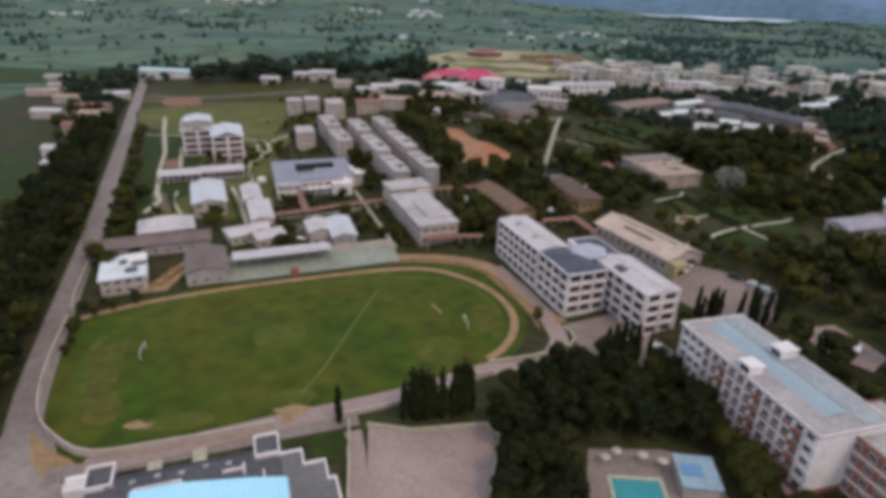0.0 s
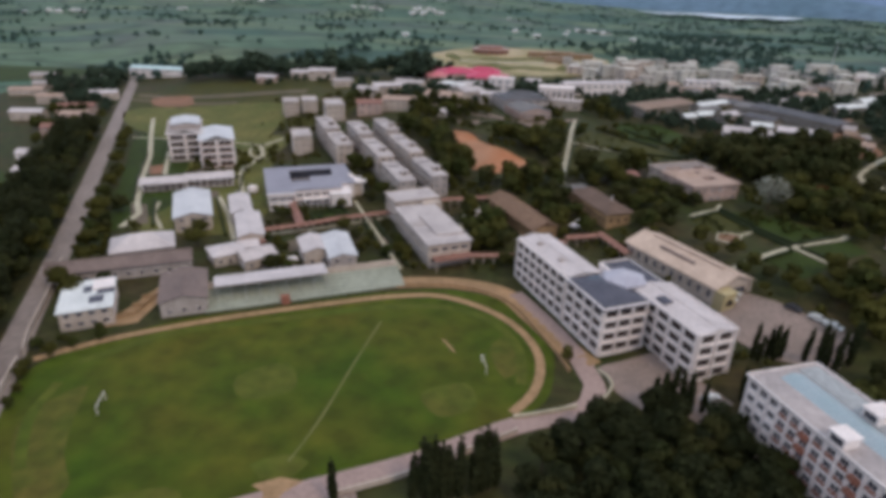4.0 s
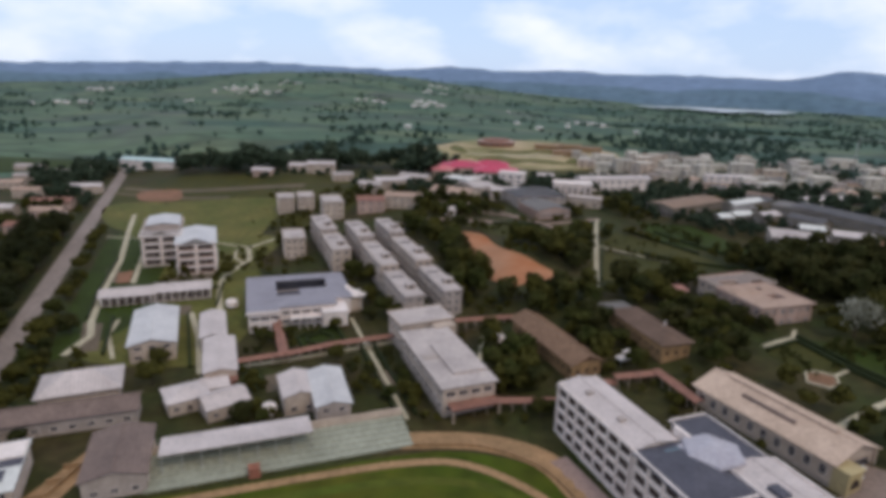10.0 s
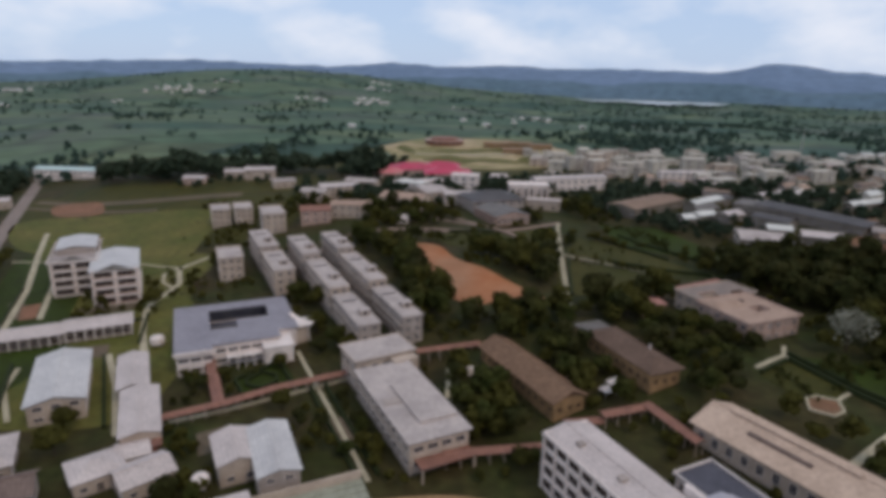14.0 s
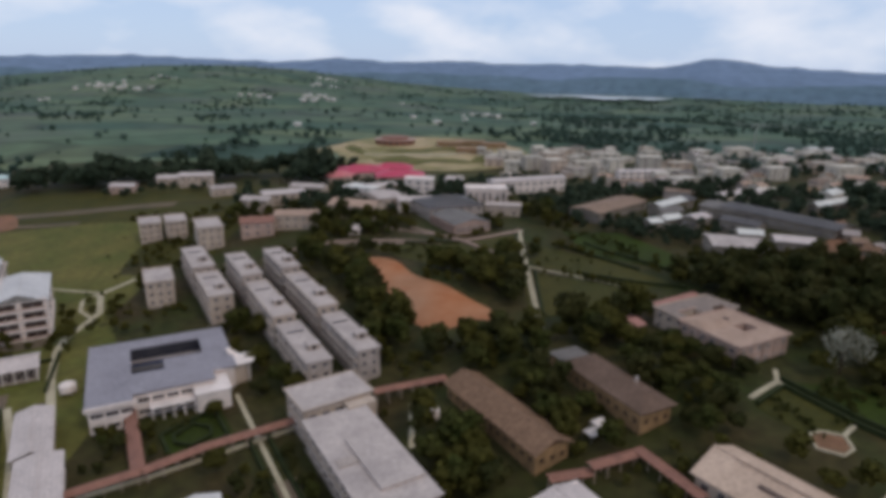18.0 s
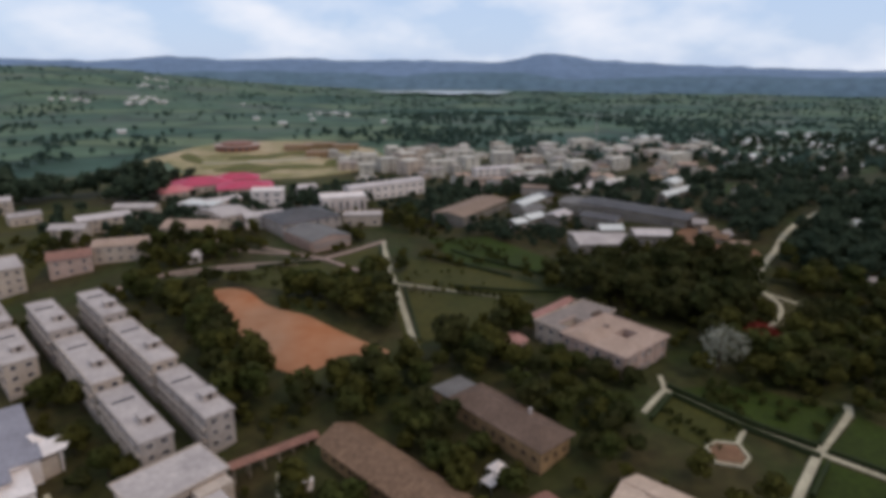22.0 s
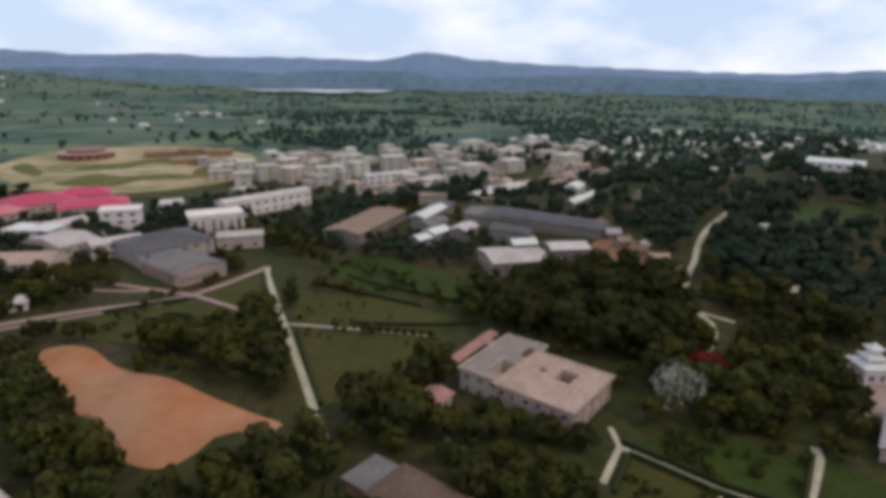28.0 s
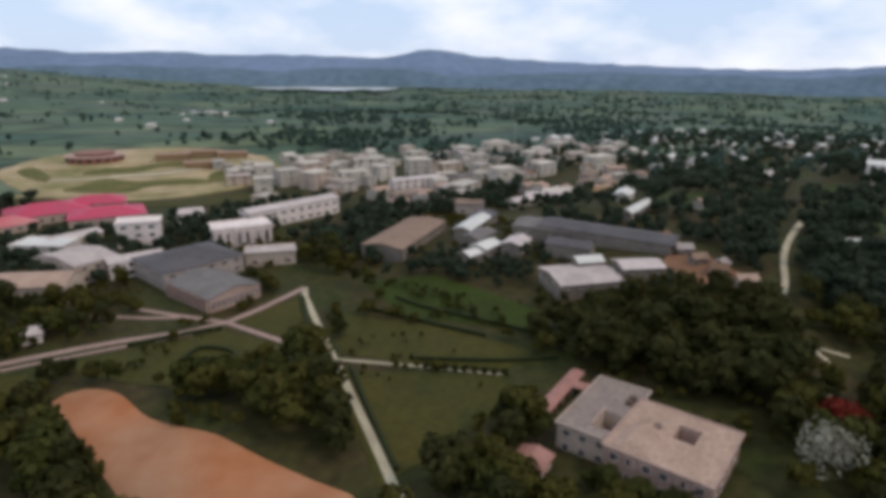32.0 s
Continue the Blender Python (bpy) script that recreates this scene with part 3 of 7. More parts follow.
area("bare_earth_plot", [(2, 303.5), (8.5, 305), (14.5, 299), (18.5, 285), (24, 277), (29, 270.5), (35, 257), (40.5, 246), (44.5, 238.5), (40.5, 237), (36, 242), (31.5, 243), (27, 240.5), (20.5, 240), (15.5, 245.5), (11.8, 251), (9.4, 266), (6.4, 279), (4.5, 292)], DIRT, 0.12, "bare orange-red earth plot", "earth")
area("east_lawn", [(60, 283), (49, 238), (62, 240), (87, 246), (94, 257)], OLIVE, 0.10, "dry olive-green lawn", "grass", curved=False)
area("north_lawn", [(66, 290), (77, 276.5), (96, 259), (108, 262), (96, 290), (78, 313)], OLIVE, 0.10, "dry lawn beyond the hedge", "grass", curved=False)
area("back_lawn", [(95, 336), (118, 326), (126, 280), (118, 268), (92, 302)], LAWN, 0.10, "green lawn with flower beds", "grass", curved=False)
strip("garden_path", [(76.5, 341), (73.5, 333.4), (65, 297), (62.6, 286), (56.9, 260.5), (51.6, 237.4), (48.6, 223)], 1.9, PATHM, 0.16, "pale straight garden path", "path", keep=1.5, curved=False)
strip("garden_path", [(63.5, 287), (77, 274.5), (94.5, 257.3)], 1.0, PATHM, 0.16, "thin pale path along a hedge", "path", keep=0.6, curved=False)
strip("garden_path", [(101.5, 198.5), (97.8, 192.8), (102.9, 174.3), (108.8, 161.8), (114.5, 149.5), (121, 136)], 1.1, PATHM, 0.16, "pale garden path between lawns", "path", keep=1.0, curved=False)
strip("garden_path", [(97.8, 192.8), (86.9, 187.5)], 1.3, PATHM, 0.17, "pale garden path", "path", keep=1.0)
strip("garden_path", [(131, 171), (127.8, 168.5), (108.8, 161.8), (96.8, 156.4), (84, 150)], 1.7, PATHM, 0.165, "pale garden path crossing the lawns", "path", keep=1.0, curved=False)
strip("garden_path", [(103.4, 174.4), (96.7, 170.7)], 1.0, PATHM, 0.17, "pale garden path", "path", keep=0.6, curved=False)
area("garden_lawn_a", [(86, 184), (97, 190.5), (101.6, 173.8), (95, 168), (90, 172)], OLIVE, 0.09, "olive garden lawn with small beds", "grass", curved=False)
area("garden_lawn_b", [(99.5, 193), (104.5, 175), (110, 163.5), (127, 170.2), (117, 186)], LAWN, 0.09, "shaded green garden lawn", "grass", curved=False)
area("garden_lawn_c", [(110.4, 161), (115.5, 150.5), (130, 158), (128.5, 167)], LAWN, 0.09, "bright green garden lawn", "grass", curved=False)
area("garden_lawn_d", [(97, 155), (107.5, 160), (113, 148.8), (103, 143)], LAWN, 0.09, "green garden lawn", "grass", curved=False)
strip("side_road", [(165.2, 217.6), (166.2, 224.3), (172.5, 230.3), (181.2, 236.2), (192.6, 241.6), (205.9, 249.4), (224.1, 258), (252.3, 268.5), (286.5, 279.3)], (1.6, 2.6), PATHM, 0.18, "pale winding road among trees", "road", keep=0.4)
strip("side_path", [(166.2, 221.5), (169.2, 216), (171.2, 212.9)], 1.0, PATHM, 0.2, "pale footpath", "path", keep=3.0)
strip("side_path", [(165.2, 218.6), (164.4, 215.7), (161.2, 212.4), (155, 209.2), (148.9, 207)], 1.3, PATHM, 0.21, "pale footpath between trees", "path", keep=4.0)
for pts, w in (([(25.9, 350.8), (36, 338), (46.2, 325.7), (57.2, 301)], 1.8), ([(-30, 322), (-7.9, 330), (9.2, 329.4), (18.5, 328.4), (35, 325.2), (46.2, 325.7), (57.7, 330.5), (76.5, 340.8)], 2.4), ([(-8, 326), (4, 325.5), (20, 324.3), (36, 322.6)], 1.3), ([(14, 352), (28, 341), (38, 335.5)], 1.6)):
    strip("brown_path", pts, w, PAVEP, 0.17 + 0.01 * w, "pale brown brick-edged path", "path", keep=1.0, curved=False)
area("fork_lawn", [(2, 322), (44, 320), (56, 299), (44, 292), (26, 294), (14, 306)], OLIVE, 0.08, "dry olive lawn below the forked paths", "grass", curved=False)
area("fork_garden", [(49, 324), (59, 302), (63, 299), (72, 333), (62, 331)], OLIVE, 0.085, "dry olive lawn between paths", "grass", curved=False)
area("plot_lawn", [(-14, 318), (-3, 321), (0, 308), (-7, 298), (-14, 302)], OLIVE, 0.09, "small dry lawn beside the earth plot", "grass")
area("round_lawn", [(29, 308), (35, 313.5), (42, 308), (43, 300), (36, 296), (30, 300)], OLIVE, 0.12, "round lawn inside a hedge ring", "grass")
area("west_meadow", [(-146, 404), (-100, 385), (-96, 330), (-88, 308), (-100, 300), (-150, 322), (-185, 345), (-205, 392)], MEADOW, 0.06, "yellow-green meadow", "grass")
area("west_meadow_near", [(-150, 318), (-133, 320), (-118, 262), (-104, 226), (-112, 190), (-120, 196), (-142, 250), (-168, 320)], LAWN, 0.065, "green meadow beside the road", "grass")
area("barn_yard", [(-85, 123), (-80, 146), (-75.5, 149), (-77, 126)], TAN, 0.1, "tan trodden barn yard", "earth", curved=False)
for pts in ([(-84, 128), (-79.5, 130), (-78, 142)], [(-82, 134), (-79, 135.2)], [(-81.6, 139), (-78.6, 140)]):
    strip("yard_partition", pts, 0.35, OCHRE, 0, "low ochre wall in the barn yard", "wall", height=1.0, keep=0, curved=False)
area("corner_earth", [(-78, 63), (-72, 58.5), (-64, 54.5), (-66, 50), (-73, 55)], TAN, 0.09, "brown bare earth by the wall", "earth")
strip("tilled_strip", [(-225, 442), (-150, 428), (-95, 418)], 7, SOIL, 0.12, "brown tilled strip", "soil")
strip("tilled_strip", [(-222, 425), (-170, 412), (-140, 406)], 4, SOIL, 0.14, "brown tilled strip", "soil")
for pts, w in (([(-113, 190), (-113, 204), (-119.3, 215.7), (-129.9, 241.3), (-144.2, 282.2), (-164.7, 329.1), (-180, 366)], 2.2), ([(-124.2, 252.8), (-138.8, 291.5)], 1.8), ([(-77, 205), (-76.5, 216.8), (-86, 240), (-91.5, 257.5), (-92.8, 266), (-89.9, 287.7), (-95.9, 306), (-86.7, 317.3), (-78, 322)], 2.1), ([(-70, 182), (-80, 206), (-90, 225)], 1.8), ([(-98, 189), (-108, 205), (-111, 217)], 1.3),
               ([(-34.6, 224), (-26.4, 202.7), (-20, 186), (-11.2, 162.3)], 1.1), ([(8, 192), (10, 208)], 1.4), ([(-60, 187), (-48, 192), (-26.4, 202.7), (-15.6, 207)], 1.4), ([(-96, 306), (-100, 300), (-97, 290), (-90, 282)], 1.3), ([(-170, 318), (-120, 316), (-94, 306)], 1.2)):
    strip("campus_path", pts, w, PATHM, 0.16, "pale footpath across the grass", "path", keep=1.0, curved=False)
for pts in ([(-139.5, 270), (-125, 255), (-133, 253), (-143, 268)], [(-104, 229), (-93, 232.5), (-90, 224), (-101, 220)], [(-84, 226), (-80, 228), (-72, 206), (-76, 204)], [(-121, 214), (-114.5, 214), (-105, 194), (-110, 192)], [(-116, 262), (-98, 268), (-95, 262), (-113, 256)], [(-52, 182), (-45, 185), (-42, 176), (-49, 173)], [(-23, 186), (-17, 188), (-13, 176), (-18, 174)]):
    area("garden_bed", pts, SOIL, 0.09, "dark tilled garden bed", "soil", curved=False, keep=False)
area("hedged_garden", [(-50, 208), (-38, 219), (-32, 205), (-44, 195)], LAWN, 0.08, "small green garden with hedges", "grass", curved=False)
area("graded_ground", [(-10, 660), (5, 560), (50, 515), (110, 522), (155, 580), (155, 650), (110, 725), (40, 740)], SANDY, 0.5, "graded grassy building ground on the rise", "grass")
for pts, w in (([(-30, 610), (-8, 650), (15, 690), (55, 738)], 20), ([(50, 730), (95, 722), (135, 680), (152, 630)], 24), ([(5, 575), (60, 600), (110, 590), (150, 560)], 8), ([(-60, 575), (-20, 565), (20, 545), (70, 525)], 7)):
    strip("graded_track", pts, w, SANDY, 0.8, "pale graded sandy ground on the rise", "earth", keep=0)
for pts in ([(34, 616), (62, 608), (84, 622), (104, 618), (110, 636), (84, 640), (66, 632), (46, 634)], [(20, 560), (48, 540), (66, 552), (98, 546), (88, 566), (60, 572), (44, 590), (28, 574)], [(100, 548), (126, 556), (140, 584), (122, 592), (104, 574)], [(-2, 650), (8, 606), (16, 606), (8, 664)]):
    area("grassy_patch", pts, MEADOW, 0.85, "rough grass left between graded banks", "grass")
for pts, w in (([(48, 596), (76, 592), (104, 600)], 7), ([(14, 600), (36, 592), (60, 596)], 4)):
    strip("graded_bank", pts, w, PATHM, 1.2, "pale heap of graded rubble", "earth", keep=0)
area("sandy_rise", [(8, 665), (20, 640), (45, 634), (76, 645), (90, 680), (76, 715), (40, 718), (14, 700)], SANDY, 1.0, "sandy mound under the round building", "earth")
area("slope_below_rise", [(-70, 560), (-20, 540), (30, 520), (110, 500), (100, 478), (40, 500), (-20, 508), (-80, 520)], OLIVE, 0.3, "olive grass slope below the graded ground", "grass", keep=False)
area("ruddy_earth", [(174, 272), (187.7, 279.2), (194.4, 272.4), (189, 255.4), (185.4, 241.5), (174, 241.5), (174, 257.4)], RUDDY, 0.14, "red-brown bare earth among small sheds", "earth")
strip("hostel_path", [(63, 88), (67.2, 77.2), (70.8, 60), (72.5, 52)], 2.6, PAVEP, 0.14, "pinkish paved path along the hostel", "path", keep=0.3)
area("west_field", [(-330, 560), (-300, 520), (-420, 470), (-520, 560)], LAWN, 0.6, "bright green far field", "grass")
area("west_pasture", [(-140, 130), (-150, 165), (-187, 240), (-235, 270), (-255, 170), (-185, 120)], LAWN, 0.05, "green pasture beyond the roadside trees", "grass")
area("campus_lawn", [(-165, 332), (-146, 285), (-128, 236), (-114, 196), (-100, 186), (-72, 188), (-66, 214), (-72, 250), (-84, 284), (-84, 318), (-120, 330)], MEADOW, 0.035, "yellow-green lawn round the west buildings", "grass", keep=False)
area("campus_lawn_north", [(-205, 392), (-146, 404), (-92, 392), (-86, 330), (-60, 332), (-56, 400), (-96, 416), (-160, 412), (-225, 430)], OLIVE, 0.03, "olive lawn north of the residences", "grass", keep=False)
area("brown_patch", [(-209, 431), (-188, 439), (-173, 410), (-194, 404)], RUDDY, 0.15, "bare reddish-brown plot in the grass", "earth")
area("brown_patch_near", [(-136, 264), (-131.5, 268), (-126, 254), (-130.5, 252)], RUDDY, 0.15, "bare reddish-brown bed by the path", "earth", curved=False)
for pts in ([(340, 358), (352, 378), (412, 352), (381, 329)], [(303, 282), (334, 281), (374, 300), (347, 305)], [(244, 330), (265, 351), (280, 328), (258, 310)], [(430, 380), (470, 420), (520, 400), (480, 360)], [(270, 250), (310, 262), (330, 240), (290, 228)]):
    area("clearing", pts, LAWN, 0.12, "grassy clearing between the woods", "grass")
area("planter_soil", [(90.6, 172.3), (93.2, 172.6), (96.2, 170.4), (95, 166.9), (92.2, 165.9), (89, 168.7)], RUDDY, 0.2, "brown soil of the six-sided flower bed", "soil", curved=False)
strip("planter_kerb", [(90.4, 172.7), (93.2, 173), (96.7, 170.5), (95.3, 166.5), (92.2, 165.4), (88.6, 168.6), (90.4, 172.7)], 0.55, PATHM, 0.1, "pale kerb of the six-sided flower bed", "kerb", height=0.35, keep=0.4, curved=False)
WORN = mat("worn_dry_grass", (0.088, 0.088, 0.014), (0.060, 0.086, 0.008), scale=0.06, fine=0.3, amount=0.5)
for pts in ([(-33, 77), (-27, 80), (-22, 78), (-24, 74.5), (-30, 73.5)], [(-56, 68), (-46, 71), (-42, 68), (-50, 64.5), (-57, 65)], [(-2, 100), (8, 104), (10, 96), (2, 92)], [(-44, 104), (-34, 110), (-30, 100), (-40, 96)]):
    area("worn_grass", pts, WORN, 0.115, "worn yellowish patch in the field grass", "grass", keep=False)
RED_WORN = mat("reddish_worn_grass", (0.105, 0.084, 0.018), (0.066, 0.078, 0.010), scale=0.09, fine=0.35, amount=0.5)
for pts in ([(-82, 86), (-79, 96), (-75, 99), (-72, 88), (-68, 78), (-63, 71), (-63, 67), (-68, 65.5), (-74, 72)], [(14, 118), (19, 124), (21, 112), (17, 106)]):
    area("worn_grass", pts, RED_WORN, 0.115, "reddish trampled patch in the field grass", "grass", keep=False)
for pts, w in (([(-82, 108), (-66, 121), (-42, 129.4), (-14, 137.6), (4, 138.2), (16, 131), (21.5, 118), (20.5, 104)], 2.6), ([(-82, 100), (-81, 88), (-74, 74)], 2.2)):
    strip("worn_grass", pts, w, WORN, 0.12, "worn yellowish band along the field edge", "grass", keep=0)
area("north_fields", [(-228, 434), (-208, 478), (-150, 464), (-100, 458), (-45, 462), (-40, 424), (-96, 419), (-160, 414)], OLIVE, 0.028, "olive grass fields north of the campus", "grass", keep=False)

# ---- buildings ----
WINS = {}


def window_mesh(w, h, frame_m, pane_m, bars=1):
    key = (w, h, frame_m.name, pane_m.name, bars)
    if key not in WINS:
        mb, t, n = MB(), 0.08, bars + 1
        xs_ = [-w / 2 - t]
        for k in range(n):
            xs_ += [-w / 2 + w * k / n + (0.03 if k else 0), -w / 2 + w * (k + 1) / n - (0.03 if k < n - 1 else 0)]
        xs_.append(w / 2 + t)
        zs_ = [-t, 0, h, h + t]
        m_ = len(xs_)
        mb.v = [(x, 0.10, z) for z in zs_ for x in xs_]
        for r in range(3):
            for q in range(m_ - 1):
                c4 = [r * m_ + q, (r + 1) * m_ + q, (r + 1) * m_ + q + 1, r * m_ + q + 1]
                if r == 1 and q % 2 == 1:
                    k0 = len(mb.v)
                    mb.v += [(mb.v[i][0], 0.03, mb.v[i][2]) for i in c4]
                    mb.f.append(tuple(range(k0, k0 + 4))); mb.m.append(1)
                    for e in range(4):
                        g4 = (e + 1) % 4
                        mb.f.append((c4[e], c4[g4], k0 + g4, k0 + e)); mb.m.append(0)
                else:
                    mb.f.append(tuple(c4)); mb.m.append(0)
        rim = list(range(m_)) + [r * m_ + m_ - 1 for r in (1, 2, 3)] + [3 * m_ + q for q in range(m_ - 2, -1, -1)] + [2 * m_, m_]
        k0 = len(mb.v)
        mb.v += [(mb.v[i][0], -0.03, mb.v[i][2]) for i in rim]
        for e in range(len(rim)):
            g4 = (e + 1) % len(rim)
            mb.f.append((rim[e], rim[g4], k0 + g4, k0 + e)); mb.m.append(0)
        WINS[key] = mb.mesh("window", [frame_m, pane_m])
    return WINS[key]


def side_pose(side, L, W, s, z, out=0.0):
    """A place on a wall: s along it from its middle, z up; local y points out of the wall."""
    if side == "s":
        return pose(s, -W / 2 - out, z, 0, 0, 180)
    if side == "n":
        return pose(s, W / 2 + out, z, 0, 0, 0)
    if side == "e":
        return pose(L / 2 + out, s, z, 0, 0, -90)
    return pose(-L / 2 - out, s, z, 0, 0, 90)


def windows(b, L, W, H, floors, sides, step, w, h, sill, frame_m=None, pane_m=None, bars=1, base=0.0, skip=None):
    me = window_mesh(w, h, frame_m or WHITE, pane_m or GLASS, bars)
    fh = H / floors
    for side in sides:
        span = L if side in "ns" else W
        n = max(1, int((span - 0.8) / step))
        for f in range(floors):
            for i in range(n):
                s = (i - (n - 1) / 2) * (span - 0.6) / n
                if skip and skip(side, f, i, n):
                    continue
                part("window", me, None, b, at=side_pose(side, L, W, s, base + f * fh + sill))


def gable(L, W, z, rise, over=0.5, m=0, thick=0.14, along="x"):
    """A pitched roof of two sheets with closed gable ends."""
    mb = MB()
    a, c = (L / 2 + over, W / 2 + over) if along == "x" else (W / 2 + over, L / 2 + over)
    drop = rise * over / (c - over)
    sw = (lambda x, y, zz: (x, y, zz)) if along == "x" else (lambda x, y, zz: (-y, x, zz))
    prof = [(-c, z - drop), (0, z + rise), (c, z - drop), (c, z - drop - thick), (0, z + rise - thick), (-c, z - drop - thick)]
    mb.solid([sw(-a, y, q) for y, q in prof], [sw(a, y, q) for y, q in prof], m)
    return mb


def gable_end(L, W, z, rise, along="x", s=1, m=0):
    mb = MB()
    a, c = (L / 2, W / 2) if along == "x" else (W / 2, L / 2)
    sw = (lambda x, y, zz: (x, y, zz)) if along == "x" else (lambda x, y, zz: (-y, x, zz))
    x0, x1 = s * a, s * (a - 0.25)
    p = [sw(x0, -c, z - 0.02), sw(x0, c, z - 0.02), sw(x0, 0, z + rise - 0.1)]
    q = [sw(x1, -c, z - 0.02), sw(x1, c, z - 0.02), sw(x1, 0, z + rise - 0.1)]
    return mb.solid(p, q, m)


def hip(L, W, z, rise, over=0.6, m=0, thick=0.15):
    mb = MB()
    a, c = L / 2 + over, W / 2 + over
    r = max(0.4, a - c)
    e = [(-a, -c, z - 0.1), (a, -c, z - 0.1), (a, c, z - 0.1), (-a, c, z - 0.1)]
    R0, R1 = (-r, 0, z + rise), (r, 0, z + rise)
    mb.poly([e[0], e[1], R1, R0], m).poly([e[1], e[2], R1], m).poly([e[2], e[3], R0, R1], m).poly([e[3], e[0], R0], m)
    k = [(x, y, zz - thick) for x, y, zz in e]
    mb.poly(k[::-1], m)
    for i in range(4):
        j = (i + 1) % 4
        mb.poly([k[i], k[j], e[j], e[i]], m)
    return mb


def flat(L, W, z, over=0.3, par=0.45, m=0, pm=1):
    """A flat roof slab with a parapet."""
    mb = MB()
    a, c = L / 2 + over, W / 2 + over
    mb.box(-a, a, -c, c, z, z + 0.22, m)
    if par:
        t = 0.22
        z0 = z + 0.22
        for q in ((-a, a, -c, -c + t), (-a, a, c - t, c), (-a, -a + t, -c + t, c - t), (a - t, a, -c + t, c - t)):
            mb.box(*q, z0, z0 + par, pm)
    return mb


def keepout(x, y, L, W, ang, pad=1.5):
    a = radians(ang)
    KEEP.append([(x + p * math.cos(a) - q * math.sin(a), y + p * math.sin(a) + q * math.cos(a)) for p, q in
                 ((-L / 2 - pad, -W / 2 - pad), (L / 2 + pad, -W / 2 - pad), (L / 2 + pad, W / 2 + pad), (-L / 2 - pad, W / 2 + pad))])


def pierced(x0, x1, y0, y1, hole, z0, z1):
    """A slab with a rectangular opening right through it."""
    mb = MB()
    p, q, r, s = hole
    for z in (z0, z1):
        mb.v += [(x0, y0, z), (x1, y0, z), (x1, y1, z), (x0, y1, z), (p, r, z), (q, r, z), (q, s, z), (p, s, z)]
    for i in range(4):
        j = (i + 1) % 4
        for f in ((i, j, 8 + j, 8 + i), (8 + i, 8 + j, 12 + j, 12 + i), (j, i, 4 + i, 4 + j), (4 + j, 4 + i, 12 + i, 12 + j)):
            mb.f.append(f); mb.m.append(0)
    return mb


def house(name, x, y, L, W, ang, H, floors, wall, roof, roofm, label, category="building", rise=1.6, sides="nsew", step=3.2, win=(1.5, 1.2), sill=1.0,
          frame_m=None, pane_m=None, over=0.5, par=0.45, z=None, door=None, group="", along="x", bars=1, base=4.0, ends=None, hole=None, plain=False):
    b = thing(name, x, y, ang, label, category, group, z)
    keepout(x, y, L, W, ang)
    part("wall", pierced(-L / 2, L / 2, -W / 2, W / 2, hole, -base, H) if hole else MB().box(-L / 2, L / 2, -W / 2, W / 2, -base, H), wall, b)
    if not plain:
        part("plinth", MB().box(-L / 2 - 0.08, L / 2 + 0.08, -W / 2 - 0.08, W / 2 + 0.08, -base, 0.35), GREYW, b)
    if roof == "gable":
        part("roof", gable(L, W, H + 0.12, rise, over, along=along), roofm, b)
        for s in (-1, 1):
            part("gable_wall", gable_end(L, W, H, rise, along, s), ends or wall, b)
        c = W if along == "x" else L
        a = L if along == "x" else W
        rd = MB().box(-a / 2 - over, a / 2 + over, -0.18, 0.18, H + 0.1 + rise, H + 0.24 + rise) if along == "x" else MB().box(-0.18, 0.18, -a / 2 - over, a / 2 + over, H + 0.1 + rise, H + 0.24 + rise)
        if not plain:
            part("ridge_cap", rd, roofm, b)
    elif roof == "hip":
        part("roof", hip(L, W, H + 0.1, rise, over), roofm, b)
    else:
        part("roof", pierced(-L / 2 - over, L / 2 + over, -W / 2 - over, W / 2 + over, hole, H, H + 0.22) if hole else flat(L, W, H, over, 0), roofm, b)
        if hole:
            part("light_well_floor", MB().box(hole[0] - 0.1, hole[1] + 0.1, hole[2] - 0.1, hole[3] + 0.1, H - 3.4, H - 3.2), BARNR, b, "red-brown floor of the sunken light well")
        if par:
            pp = MB()
            a, c, t, z0 = L / 2 + over, W / 2 + over, 0.22, H + 0.22
            for zq in (z0, z0 + par):
                pp.v += [(sx * (a - d), sy * (c - d), zq) for d in (0, t) for sx, sy in ((-1, -1), (1, -1), (1, 1), (-1, 1))]
            for i in range(4):
                j = (i + 1) % 4
                for q in ((i, j, 8 + j, 8 + i), (4 + j, 4 + i, 12 + i, 12 + j), (8 + i, 8 + j, 12 + j, 12 + i), (j, i, 4 + i, 4 + j)):
                    pp.f.append(q); pp.m.append(0)
            part("parapet", pp, wall, b)
    if win:
        windows(b, L, W, H, floors, sides, step, win[0], win[1], sill, frame_m, pane_m, bars)
    if door:
        side, s = door
        me = MB().box(-0.65, 0.65, -0.02, 0.06, 0.05, 2.15)
        part("door", me, BROWNGL, b, "dark wooden door", at=side_pose(side, L, W, s, 0.02))
    return b


